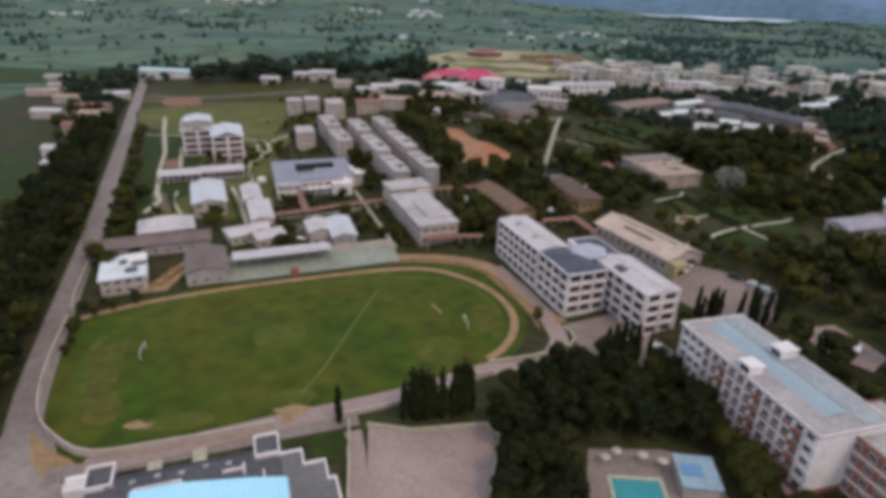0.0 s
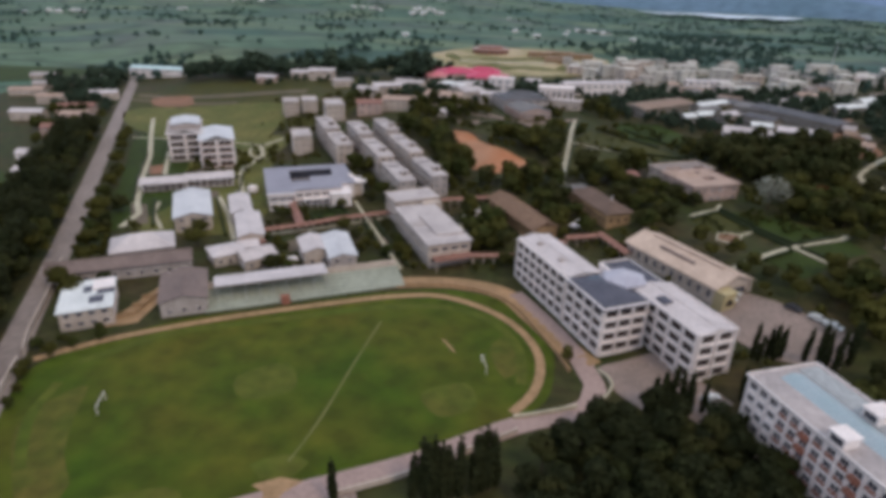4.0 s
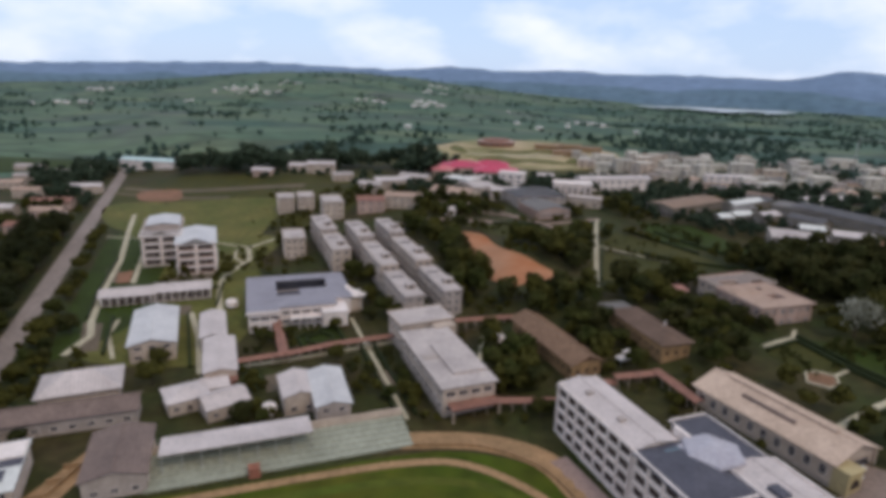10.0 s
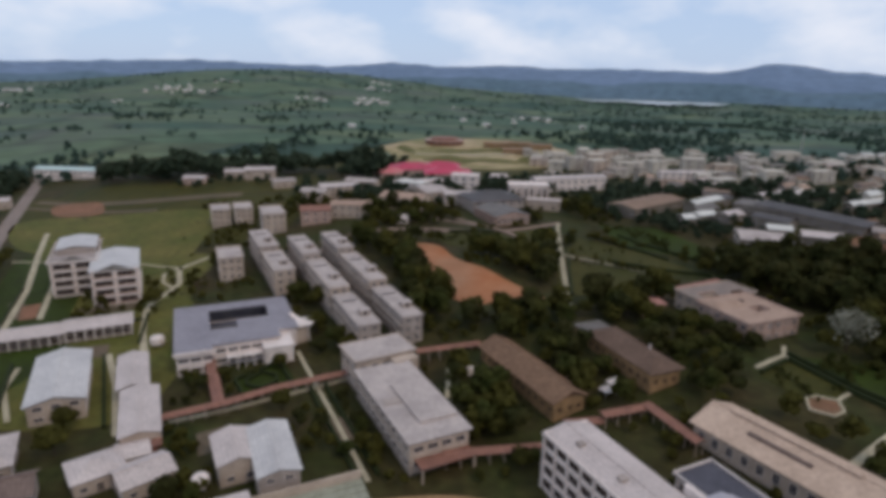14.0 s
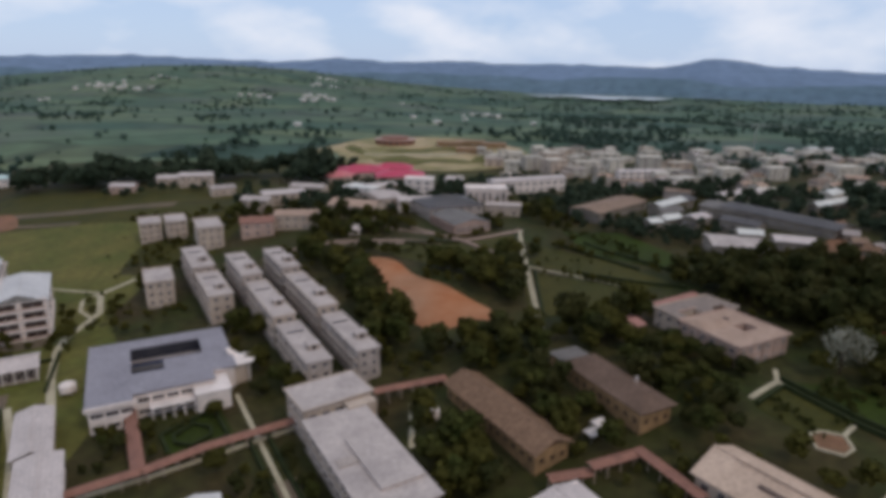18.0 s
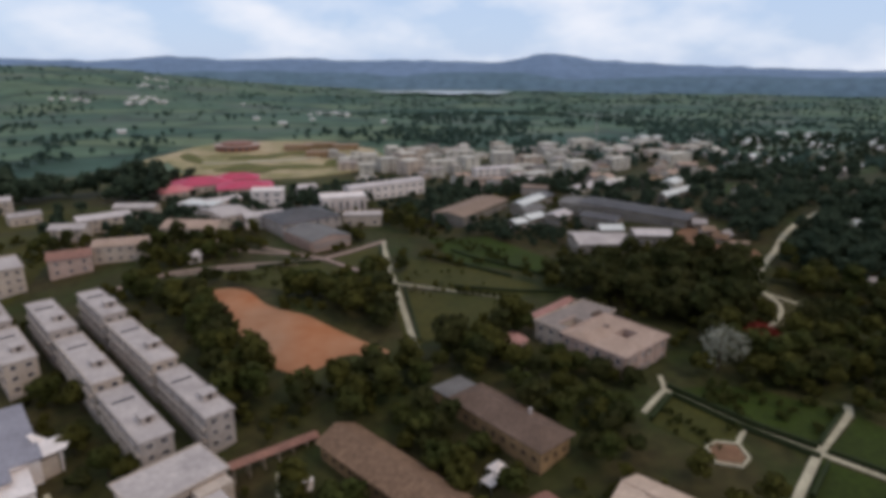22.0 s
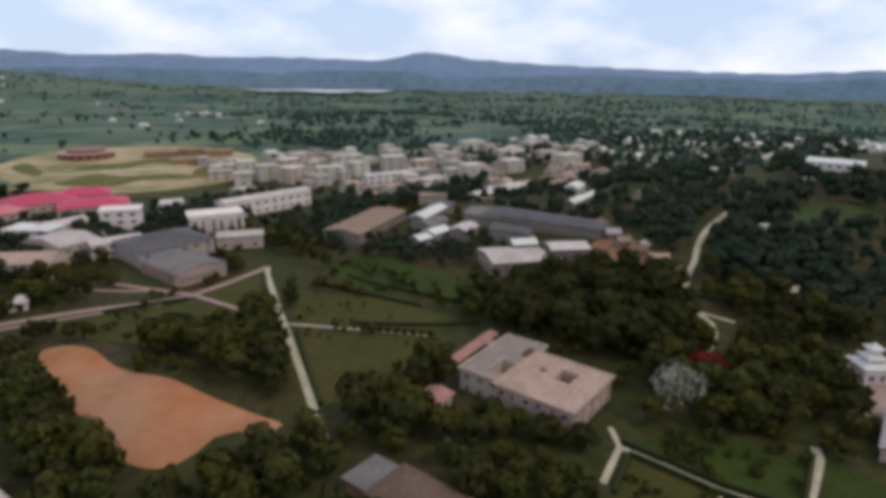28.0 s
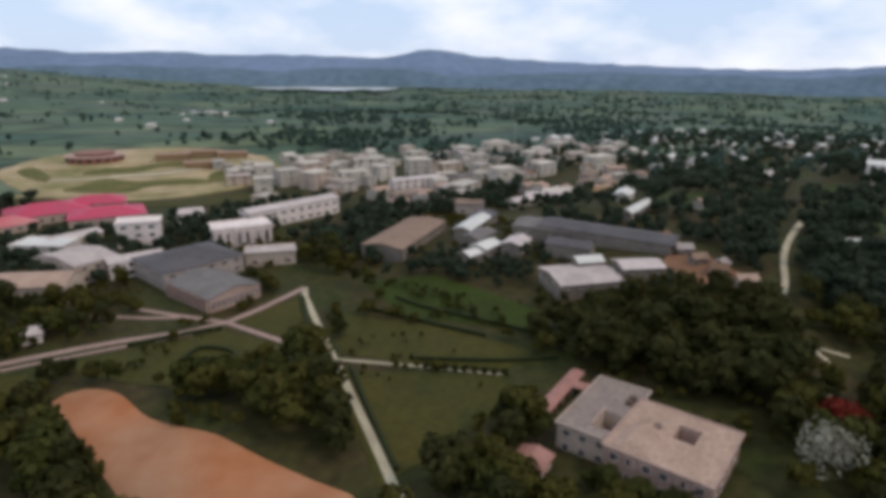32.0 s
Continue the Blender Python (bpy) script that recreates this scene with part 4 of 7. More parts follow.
def grid_front(b, L, W, H, floors, sides, bay, m=None, depth=0.45):
    """White concrete fins and floor bands standing proud of a facade."""
    m = m or WHITE
    fh = H / floors
    for side in sides:
        span = L if side in "ns" else W
        n = max(1, int((span - 0.8) / bay))
        fin = MB().box(-0.2, 0.2, 0, depth, 0, H + 0.3)
        me = fin.mesh("fin", m)
        for i in range(n + 1):
            part("fin", me, None, b, at=side_pose(side, L, W, (i / n - 0.5) * (span - 0.4), -0.1))
        band = MB().box(-span / 2 - 0.02, span / 2 + 0.02, 0, depth - 0.12, 0, 0.6).mesh("floor_band", m)
        for f in range(floors + 1):
            part("floor_band", band, None, b, at=side_pose(side, L, W, 0, f * fh - 0.12 if f else -0.4))


def water_tank(x, y, z, r=1.0, h=1.9, label="black plastic roof water tank", m=None, stand=0.0):
    t = thing("water_tank", x, y, 0, label, "tank", "water tanks", z)
    mb = MB()
    prof = [(r * 0.96, 0), (r, 0.12), (r, h * 0.78), (r * 0.8, h * 0.92), (r * 0.3, h)]
    for (r0, z0), (r1, z1) in zip(prof, prof[1:]):
        mb.tube(0, 0, stand + z0, stand + z1, r0, r1, 12)
    tb = part("tank_body", mb, m or WHITE, t)
    part("lid", MB().tube(0, 0, stand + h, stand + h + 0.12, r * 0.28, r * 0.28, 10), m or WHITE, tb)
    if stand:
        for i in range(4):
            part("leg", MB().box(-0.1, 0.1, -0.1, 0.1, 0, stand), METAL, t, at=pose(r * 0.7 * (1 if i % 2 else -1), r * 0.7 * (1 if i > 1 else -1), 0))
    return t


# the lecture block: west wing, centre, east wing, rear wing and glazed atrium
LZ = -5.4
lec = house("lecture_block", 34.2, 147, 10.5, 27, 21.5, 12.4, 4, WHITE, "gable", SHEET, "four-storey white lecture wing with pale sheet roof", win=(3.1, 1.75), step=3.4, sides="wen", sill=0.95, pane_m=BROWNGL, rise=1.1, z=LZ, along="y", bars=0)
grid_front(lec, 10.5, 27, 12.4, 4, "wn", 3.4)
for s, zz in ((-5, 0.85), (6.5, 0.8)):
    part("roof_vent", MB().box(-0.8, 0.8, -0.7, 0.7, 0, 0.9), GREYW, lec, at=pose(-1.8, s, 12.9))
cen = house("lecture_centre", 43.2, 125.8, 12.5, 17, 20.5, 12.4, 4, WHITE, "hip", DARKR, "four-storey white centre block with dark hipped roof", win=(3.1, 1.75), step=3.4, sides="wse", sill=0.95, pane_m=BROWNGL, rise=1.5, z=LZ, over=0.7, bars=0)
grid_front(cen, 12.5, 17, 12.4, 4, "ws", 3.4)
east = house("lecture_block", 59.6, 118.2, 10.5, 23.5, 20.5, 12.4, 4, WHITE, "gable", SHEET, "four-storey white lecture wing with pale sheet roof", win=(3.3, 1.75), step=3.8, sides="wse", sill=0.95, pane_m=BROWNGL, rise=1.0, z=LZ, along="y", bars=0)
grid_front(east, 10.5, 23.5, 12.4, 4, "wse", 3.8)
part("roof_hatch", MB().box(-1.1, 1.1, -1.6, 1.6, 0, 0.9), DARKR, east, "dark roof ventilator", at=pose(-2.8, 3.2, 12.7))
rear = house("lecture_rear_wing", 54.2, 140.5, 9, 17, 20.5, 9.8, 3, WHITE, "flat", DARKR, "white rear wing with dark flat roof", win=(2.4, 1.4), step=3.4, sides="wen", pane_m=BROWNGL, z=LZ, par=0.5)
DOME = mat("lavender_metal_sheet", (0.46, 0.44, 0.50), (0.36, 0.34, 0.40), rough=0.4, scale=0.15, fine=1.5, amount=0.4, spec=0.3)
atr = house("glazed_atrium", 49.0, 131.5, 9, 8, 20.5, 12.8, 4, GLASS, "flat", DOME, "glass-walled atrium under lavender faceted metal roof", win=None, z=LZ, over=0.3, par=0)
part("faceted_roof", MB().tube(0, 0, 13.0, 13.6, 6.0, 5.8, 6).tube(0, 0, 13.6, 15.0, 5.8, 0.9, 6), DOME, atr, "faceted lavender metal roof")
part("teal_canopy", MB().box(-8.4, -4.9, -1.0, 3.6, 11.6, 12.9), mat("teal_glass", (0.10, 0.15, 0.17), (0.08, 0.12, 0.14), rough=0.25, scale=0.3, amount=0.3, spec=0.5), atr, "dark teal glass roof link")
part("white_fin", MB().box(-2.0, -1.2, 4.6, 8.6, 12.0, 14.0), WHITE, atr, "tall white wall fin")
for k in range(5):
    part("mullion", MB().box(-0.12, 0.12, -0.06, 0.1, 0, 13.1), WHITE, atr, at=side_pose("s", 9, 8, -4.0 + k * 2.0, 0))
    part("mullion", MB().box(-0.12, 0.12, -0.06, 0.1, 0, 13.1), WHITE, atr, at=side_pose("w", 9, 8, -3.6 + k * 1.8, 0))

# the red and white hostel
rh = house("hostel_block", 75.8, 72.6, 16, 40, 15.5, 14, 5, WHITE, "flat", CONC, "five-storey white hostel with red brick panels", win=(1.6, 1.2), step=2.6, sides="we", sill=1.0, z=-6.2, over=0.5, par=0.35, bars=1)
part("skylight_strip", MB().solid([(-2.7, -16, 14.2), (2.7, -16, 14.2), (2.7, 18, 14.2), (-2.7, 18, 14.2)], [(-0.3, -16, 14.9), (0.3, -16, 14.9), (0.3, 18, 14.9), (-0.3, 18, 14.9)]), TEAL, rh, "greenish translucent roof strip")
for x, y, w in ((-6.2, 0, 3.2), (5.2, 3.5, 4.2)):
    st = part("stair_head", MB().box(x - w / 2, x + w / 2, y - 1.6, y + 1.6, 14.2, 16.2), WHITE, rh, "white stair head on the roof")
    part("cap_slab", MB().box(x - w / 2 - 0.25, x + w / 2 + 0.25, y - 1.85, y + 1.85, 16.2, 16.4), WHITE, st)
    part("stair_window", MB().box(x - w / 2 - 0.06, x - w / 2 + 0.02, y - 1.2, y + 1.2, 14.6, 15.8), GLASS, st)
pan = MB().box(-1.05, 1.05, 0, 0.16, 0, 0.95).mesh("brick_panel", BRICK)
bal = MB().box(-1.1, 1.1, 0, 0.9, 0, 0.9).mesh("balcony", BRICK)
for f in range(5):
    for i in range(15):
        s = (i - 7) * 2.62
        if f < 5 and i % 4 != 1 and i > 2 and i < 14:
            part("brick_panel", pan, None, rh, at=side_pose("w", 16, 40, -s, f * 2.8 + (-0.05 if f else 0.1)))
        elif f and i % 4 == 1 and i > 3:
            part("balcony", bal, None, rh, at=side_pose("w", 16, 40, -s, f * 2.8 - 0.1))
for i in range(15):
    part("white_mullion", MB().box(-0.22, 0.22, 0, 0.32, 0.9, 13.9), WHITE, rh, at=side_pose("w", 16, 40, -(i - 7) * 2.62 + 1.31, 0))
for f in range(1, 6):
    part("floor_band", MB().box(-20, 20, 0, 0.24, -0.22, 0.16), WHITE, rh, at=side_pose("w", 16, 40, 0, f * 2.8 - 0.05))
part("roof_sheet", MB().box(2.9, 7.6, -19.4, 19.4, 14.22, 14.34), mat("blue_grey_roof_sheet", (0.36, 0.37, 0.385), (0.28, 0.29, 0.305), scale=0.12, fine=1.0, amount=0.45), rh, "blue-grey roofing sheet")
part("brick_base", MB().box(-8.25, 8.25, -20.2, 20.2, -4, 1.0), BRICK, rh, "red brick ground course")
rw = house("hostel_wing", 90, 52, 14, 22, 15.5, 12, 4, BRICK, "flat", CONC, "red brick hostel wing with white bands", win=(1.5, 1.2), step=2.8, sides="wns", z=-6.2, over=0.4)
for f in range(4):
    part("white_band", MB().box(-7.1, 7.1, -11.1, 11.1, f * 3 - 0.2, f * 3 + 0.35), WHITE, rw)

# the assembly hall
hall = house("assembly_hall", 73, 152.3, 13.5, 34, 26.5, 5.2, 1, CREAM, "gable", HALLR, "long cream hall with pale faded sheet roof", win=(1.3, 2.2), step=3.2, sides="we", sill=1.4, rise=2.6, along="y", z=-0.6, over=0.9, base=6)
part("ridge_vent", MB().box(-0.7, 0.7, -13, 13, 7.7, 8.3), HALLR, hall)
part("side_clerestory", MB().box(-0.5, 0.35, -6, 7, 0, 0.9), BROWNR, hall, "long dark roof ventilator", at=pose(-3.2, 0, 6.2))
yb = part("porch_block", MB().box(-6.9, -2.4, -20.2, -16.9, -2, 4.4), YELLOW, hall, "yellow entrance block")
part("porch_roof", MB().box(-7.2, -2.1, -20.5, -16.9, 4.4, 4.6), YELLOW, yb)
ar = [(1.3 * math.cos(math.pi * i / 12) - 4.6, 1.3 * math.sin(math.pi * i / 12) * 1.5) for i in range(13)]
part("arched_door", MB().solid([(x, -20.25, zz + 0.9) for x, zz in ar], [(x, -20.4, zz + 0.9) for x, zz in ar]), BROWNGL, hall, "dark arched doorway")
part("end_window", MB().box(-0.5, 4.5, -17.12, -17.0, 1.6, 3.6), GLASS, hall)
part("end_buttress", MB().box(6.0, 6.6, -17.6, -17.0, -2, 4.6), CREAM, hall)

# the middle teaching block with its two roofs
mid = house("teaching_block", -2.4, 182.6, 14, 35, 21.5, 7.2, 2, CREAM, "flat", CONCL, "two-storey cream teaching block with pale flat roof", win=(2.2, 1.3), step=3.2, sides="nsew", over=0.7, par=0, z=-5.6)
part("roof_step", MB().box(-2.2, 7.2, -12, 6, 7.42, 8.1), CONCL, mid, "raised pale roof deck")
part("roof_gutter", MB().box(-6.5, -2.4, -2, 0.6, 7.42, 7.7), GREYW, mid)
part("porch_roof", MB().box(-6, 7, -21.5, -17.6, 2.9, 3.15), TERR, mid, "red-brown porch roof")
for x in (-5.8, 6.4):
    part("porch_post", MB().box(x, x + 0.3, -21.3, -21, -2, 2.9), CREAM, mid)
mid2 = house("teaching_block", -10.2, 207.6, 17, 11, 25, 7.8, 2, CREAM, "flat", CONCL, "two-storey cream cross block with pale flat roof", win=(1.8, 1.3), step=3.0, over=0.6, par=0.2, z=-5.0)
part("link", MB().box(1, 8, -9, -5.6, 0, 7.2), CREAM, mid2)

# rows of student residences
DORM = "three-storey grey residence block with pale flat roof"
CU, SU = math.cos(radians(21)), math.sin(radians(21))
for u0, u1, stops in ((49.8, 58.0, (321, 293, 266)), (62.6, 70.0, (301.5, 273, 238, 209)), (75.3, 82.2, (295.5, 270, 235, 206))):
    for i, (v1, v0) in enumerate(zip(stops, stops[1:])):
        u, v, L, W = (u0 + u1) / 2 + 0.55 * (i - 1), (v0 + v1) / 2, u1 - u0 - 0.7, v1 - v0 - 1.1
        x, y, h = u * CU - v * SU, u * SU + v * CU, 9.7 - 0.75 * i
        d = house("residence_block", x, y, L, W, 21, h, 3, CREAM if i % 2 else GREYW, "flat", CONCL, DORM, win=(1.3, 1.25), step=2.4, over=0.35, par=0.22, group="residence blocks", category="residence")
        st = part("stair_head", MB().box(-1.5, 1.5, -1.4, 1.4, h + 0.1, h + 1.7), GREYW, d, at=pose(1.0, -W * 0.2, 0))
        part("cap_slab", MB().box(-1.75, 1.75, -1.65, 1.65, h + 1.7, h + 1.9), CONCL, st)
        part("stair_door", MB().box(-0.5, 0.5, -1.46, -1.38, h + 0.2, h + 1.5), BROWNGL, st)
        part("roof_upstand", MB().box(-2.4, 2.4, -0.15, 0.15, h + 0.1, h + 0.6), DARKR, d, at=pose(0, W * 0.22, 0))
        for s in np.arange(-W / 2 + 2.6, W / 2 - 2, 5.2):
            part("wall_rib", MB().box(-0.18, 0.18, 0, 0.35, 0, h), GREYW, d, at=side_pose("w", L, W, float(s), 0))
        for f in (1, 2):
            part("gallery_slab", MB().box(-W / 2 + 0.3, W / 2 - 0.3, 0, 0.7, 0, 0.5), CREAM, d, at=side_pose("w", L, W, 0, f * h / 3 - 0.3))
for x, y, L, W, h in ((-71.7, 295, 9, 16, 9), (-93.7, 366, 9, 14, 8), (-82, 364, 8.5, 14, 8), (-64, 346.5, 10, 18, 9)):
    house("residence_block", x, y, L, W, 18, h, 3, CREAM, "flat", CONCL, "small three-storey cream residence block", win=(1.2, 1.2), step=2.5, over=0.4, par=0.3, group="residence blocks", category="residence")

# the administration building round its courtyard
LAVGREY = mat("lavender_grey_roof", (0.30, 0.285, 0.335), (0.235, 0.222, 0.265), rough=0.6, scale=0.12, fine=1.2, amount=0.4, ribs=(0.9, 1), bump=0.15)
ad = thing("administration_building", -54.4, 231.8, 18, "grey-roofed administration building round a blue courtyard", "building", z=-6.3)
keepout(-54.4, 231.8, 36, 37, 18)
for q, nm in (((-17, 17, 13.0, 17.5), "north_wing"), ((-17, -8, -17.5, 13.0), "west_wing"), ((11.0, 17, -9, 13.0), "east_wing"), ((-8, 1.0, -14, -4.2), "south_wing"), ((1.0, 11.0, -14, 1.6), "south_hall")):
    w = part("wall", MB().box(*q, -3, 6.6), WHITE, ad)
    part("roof", MB().box(q[0] - 0.6, q[1] + 0.6, q[2] - 0.6, q[3] + 0.6, 6.62 + 0.02 * (nm[0] == "n") + 0.03 * (nm[0] == "e") + 0.015 * (nm[0] == "w") + 0.012 * (nm == "south_hall"), 7.0 + 0.02 * (nm[0] == "n") + 0.03 * (nm[0] == "e") + 0.015 * (nm[0] == "w") + 0.012 * (nm == "south_hall")), LAVGREY, ad, "lavender-grey sheet roof")
part("courtyard_roof", MB().box(-7.99, 10.99, -4.19, 12.99, 2.2, 2.4), NAVY, ad, "dark blue lower courtyard roof")
for yb in (2.6, 7.6):
    part("courtyard_link", gable(18.4, 1.8, 3.0, 0.5, 0.2), SLATE, ad, "dark grey ridged roof across the courtyard", at=pose(1.5, yb, 0))
    part("courtyard_link_wall", MB().box(-7.6, 10.6, yb - 0.8, yb + 0.8, 2.4, 3.0), GLASS, ad, "dark glazed courtyard wall")
part("courtyard_glazing", MB().box(-7.8, 10.8, 12.86, 12.98, 3.0, 6.4), GLASS, ad)
me = window_mesh(2.6, 1.1, WHITE, GLASS, 2)
for f in range(2):
    for i in range(3):
        part("window", me, None, ad, at=pose(-15.2 + i * 3.2, -17.5, 1.0 + f * 3.1, 0, 0, 180))
    for i in range(8):
        part("window", me, None, ad, at=pose(-17, -15 + i * 4.2, 1.0 + f * 3.1, 0, 0, 90))
    for i in range(4):
        part("window", me, None, ad, at=pose(-5.2 + i * 3.3, -14, 1.0 + f * 3.1, 0, 0, 180))
part("white_fascia", MB().box(-17.7, -6.4, -18.2, -17.9, 6.2, 7.2), WHITE, ad)
part("entrance_block", MB().box(6.5, 14.5, -18.5, -9.5, -3, 5.2).box(6.2, 14.8, -18.8, -9.2, 5.2, 5.6), WHITE, ad, "white flat-roofed entrance block")
part("front_colonnade", MB().box(-4, 6.3, -17.5, -14.2, 3.4, 3.7), WHITE, ad)
for i in range(5):
    part("column", MB().tube(-3.6 + i * 2.4, -17.2, -1, 3.4, 0.2, 0.2, 8), WHITE, ad)
can = thing("entrance_canopy", -37.2, 231.6, 27, "white upswept entrance canopy with pointed tip", "canopy", z=-6.0)
part("canopy_slab", MB().solid([(-6.5, -3.6, 6.0), (5.0, -3.6, 6.0), (9.0, 1.0, 6.4), (-6.5, 4.2, 6.0)], [(-6.5, -3.6, 6.4), (5.0, -3.6, 6.4), (9.0, 1.0, 6.8), (-6.5, 4.2, 6.4)]), WHITE, can)
part("canopy_fin", MB().solid([(1.0, 3.2, 6.3), (3.6, 3.4, 6.3), (3.4, 2.6, 6.3), (1.2, 2.2, 6.3)], [(0.2, 4.2, 8.2), (1.4, 4.3, 8.2), (1.3, 3.8, 8.2), (0.3, 3.6, 8.2)]), WHITE, can)
for x, y in ((-5.5, -2.8), (4.2, -2.8), (-5.5, 3.2), (5.5, 1.2)):
    part("column", MB().tube(x, y, -1.5, 6.0, 0.25, 0.25, 10), WHITE, can)
part("lobby", MB().box(-6, 3.6, -3, 3, -1.5, 5.0), CREAM, can, "cream lobby wall")

# student centre with two white-roofed wings
for x, y, W, nm in ((-128.5, 290.5, 30, 0), (-109.3, 279.5, 27, 1)):
    sc = house("student_centre_wing", x, y, 15, W, 21, 12.8, 4, WHITE, "gable" if nm else "flat", SHEETB if nm else CONC, "four-storey white and purple-grey wing with gridded front", win=(5.6, 1.75), step=6.6, sides="sew", sill=0.95, pane_m=BROWNGL, rise=1.2, along="y", over=0.7, par=0.6, bars=1, category="building", group="student centre wings", z=-6.3)
    grid_front(sc, 15, W, 12.8, 4, "s", 6.6, depth=0.7)
    for f in range(4):
        part("balcony_panel", MB().box(-7.2, 7.2, 0.0, 0.3, f * 3.2 + 0.45, f * 3.2 + 0.95), PINKW if nm else GREYW, sc, at=side_pose("s", 15, W, 0, 0))
    if not nm:
        part("upper_roof", gable(13, 18, 15.4, 1.0, 0.4, along="y"), SHEETB, sc, "pale blue-white upper roof", at=pose(0.5, 4.5, 0))
        part("penthouse", MB().box(-6, 7, -4.5, 13, 12.9, 15.4), GREYW, sc)
    part("grey_gable", MB().solid([(-6, -W / 2 - 0.6, 12.9), (6, -W / 2 - 0.6, 12.9), (0, -W / 2 - 0.6, 15)], [(-6, -W / 2 + 0.4, 12.9), (6, -W / 2 + 0.4, 12.9), (0, -W / 2 + 0.4, 15)]), GREYR, sc)
    for s in (-1, 1):
        part("side_band", MB().box(-0.2, 0.2, -W / 2, W / 2, 3.0, 3.4), WHITE, sc, at=pose(s * 7.7, 0, 0))

for off, ln_, zz in ((-9.3, 17, -6.5), (8.7, 18.4, -6.0)):
    px, py = -107.6 + off * math.cos(radians(20.5)), 238 + off * math.sin(radians(20.5))
    lowl = house("classroom_row", px, py, ln_, 9, 20.5, 3.8, 1, GREYW, "gable", SHEET, "long low classroom row with pale sheet roof", win=(1.7, 1.9), step=2.4, sides="ns", sill=0.7, pane_m=BROWNGL, rise=1.2, over=0.9, z=zz, group="classroom rows")
    # thin dark sheet on the wall paints the shade under the verandah
    part("dark_verandah", MB().box(-ln_ / 2 + 0.4, ln_ / 2 - 0.4, 0.0, 0.05, 0.4, 3.2), BROWNGL, lowl, "dark sheet standing for shade in the open classroom front", at=side_pose("s", ln_, 9, 0, 0))
    for i in range(int(ln_ / 2.6) + 1):
        part("verandah_post", MB().box(-0.14, 0.14, -0.14, 0.14, 0, 3.6), WHITE, lowl, at=pose(-ln_ / 2 + 0.4 + i * 2.6, -5.3, 0))
house("workshop_block", -91.2, 201.4, 12, 28, 22, 5.6, 2, CREAM, "gable", SHEETB, "cream block under bluish-white sheet roof", win=(1.8, 1.1), step=2.9, rise=1.5, along="y", over=0.7, z=-6.3)
house("store_block", -75.1, 206, 7, 20, 21, 4.6, 1, GREYW, "gable", SHEET, "narrow store with pale sheet roof", win=(1.2, 1.0), step=2.8, rise=0.9, along="y", z=-6.3)
bb = house("store_block", -65.4, 185.2, 8, 22, 20.6, 4.8, 1, CREAM, "gable", SHEET, "store with pale sheet roof and brick porch", win=(1.2, 1.1), step=2.8, rise=0.9, along="y", z=-6.3)
part("brick_porch", MB().box(-4, 4, -13.4, -11.1, 0, 2.7).box(-4.3, 4.3, -13.8, -11.0, 2.7, 2.95), TERR, bb, "terracotta porch")
house("staff_house", -67, 165.8, 9.5, 8.5, 34, 3.6, 1, CREAM, "hip", SHEET, "small cream house with pale hipped roof", win=(1.2, 1.1), step=2.6, rise=1.4, z=-6.3, category="house", group="staff houses", door=("s", 0))
house("staff_house", -56.8, 163.8, 10, 8, 38, 3.6, 1, CREAM, "gable", SHEET, "small cream house with pale pitched roof", win=(1.2, 1.1), step=2.6, rise=1.4, z=-6.3, category="house", group="staff houses", door=("s", 0))
house("staff_house", -62, 172, 6, 6, 25, 3.2, 1, CREAM, "gable", SHEET, "small cream annex with pale pitched roof", win=(1.0, 1.0), step=2.4, rise=1.1, z=-6.3, category="house", group="staff houses")
house("pavilion", -39.6, 168.8, 8, 12, 22, 5.2, 1, CREAM, "gable", SHEET, "cream pavilion with pale sheet roof", win=(1.3, 1.2), step=2.8, rise=1.2, along="y", z=-6.3)
house("pavilion", -31.3, 167, 8, 18.5, 18.5, 5.8, 2, GREYW, "gable", SHEETB, "grey pavilion with bluish-white sheet roof", win=(1.3, 1.1), step=2.8, rise=1.0, along="y", z=-6.3)
house("dining_hall", -94.4, 168.2, 17.5, 12, 24, 4.2, 1, CREAM, "hip", SHEET, "cream hall under pale hipped roof", win=(1.6, 1.3), step=3, rise=3.2, z=-6.3, over=0.8)
house("long_barn", -94, 153.8, 38, 7.4, 20.5, 4.2, 1, GREYW, "gable", BROWNR, "long grey barn with brown sheet roof", win=(1.4, 1.1), step=3.4, rise=1.7, z=-6.3, over=0.8, sides="s")
house("square_barn", -69.4, 138.9, 11.5, 17.5, 20.5, 4.6, 1, GREYW, "gable", BROWNR, "barn with broad brown sheet roof", win=(1.3, 1.0), step=3.4, rise=1.4, z=-6.3, over=0.6, along="y")
ws = house("gate_house", -91.3, 130.6, 12, 17, 24, 5.2, 2, CREAM, "flat", BRIGHT, "two-storey pale house with broken white roof sheets", win=(1.4, 1.2), step=2.8, over=0.5, par=0, z=-6.3, category="house")
# dark slabs laid on the roof paint the shade inside its gaps
for q in ((0.6, 4.0, -5.5, -1.6), (2.2, 6.4, -0.6, 2.2), (-1.2, 0.9, 1.2, 4.8), (-5.8, -4.2, 5.0, 8.2)):
    part("roof_gap", MB().box(*q, 5.42, 5.5), DARKR, ws, "dark slab standing for shade where a roof sheet is missing")
part("roof_sheet", MB().box(1, 6.2, 2, 8, 5.42, 5.9), WHITE, ws)

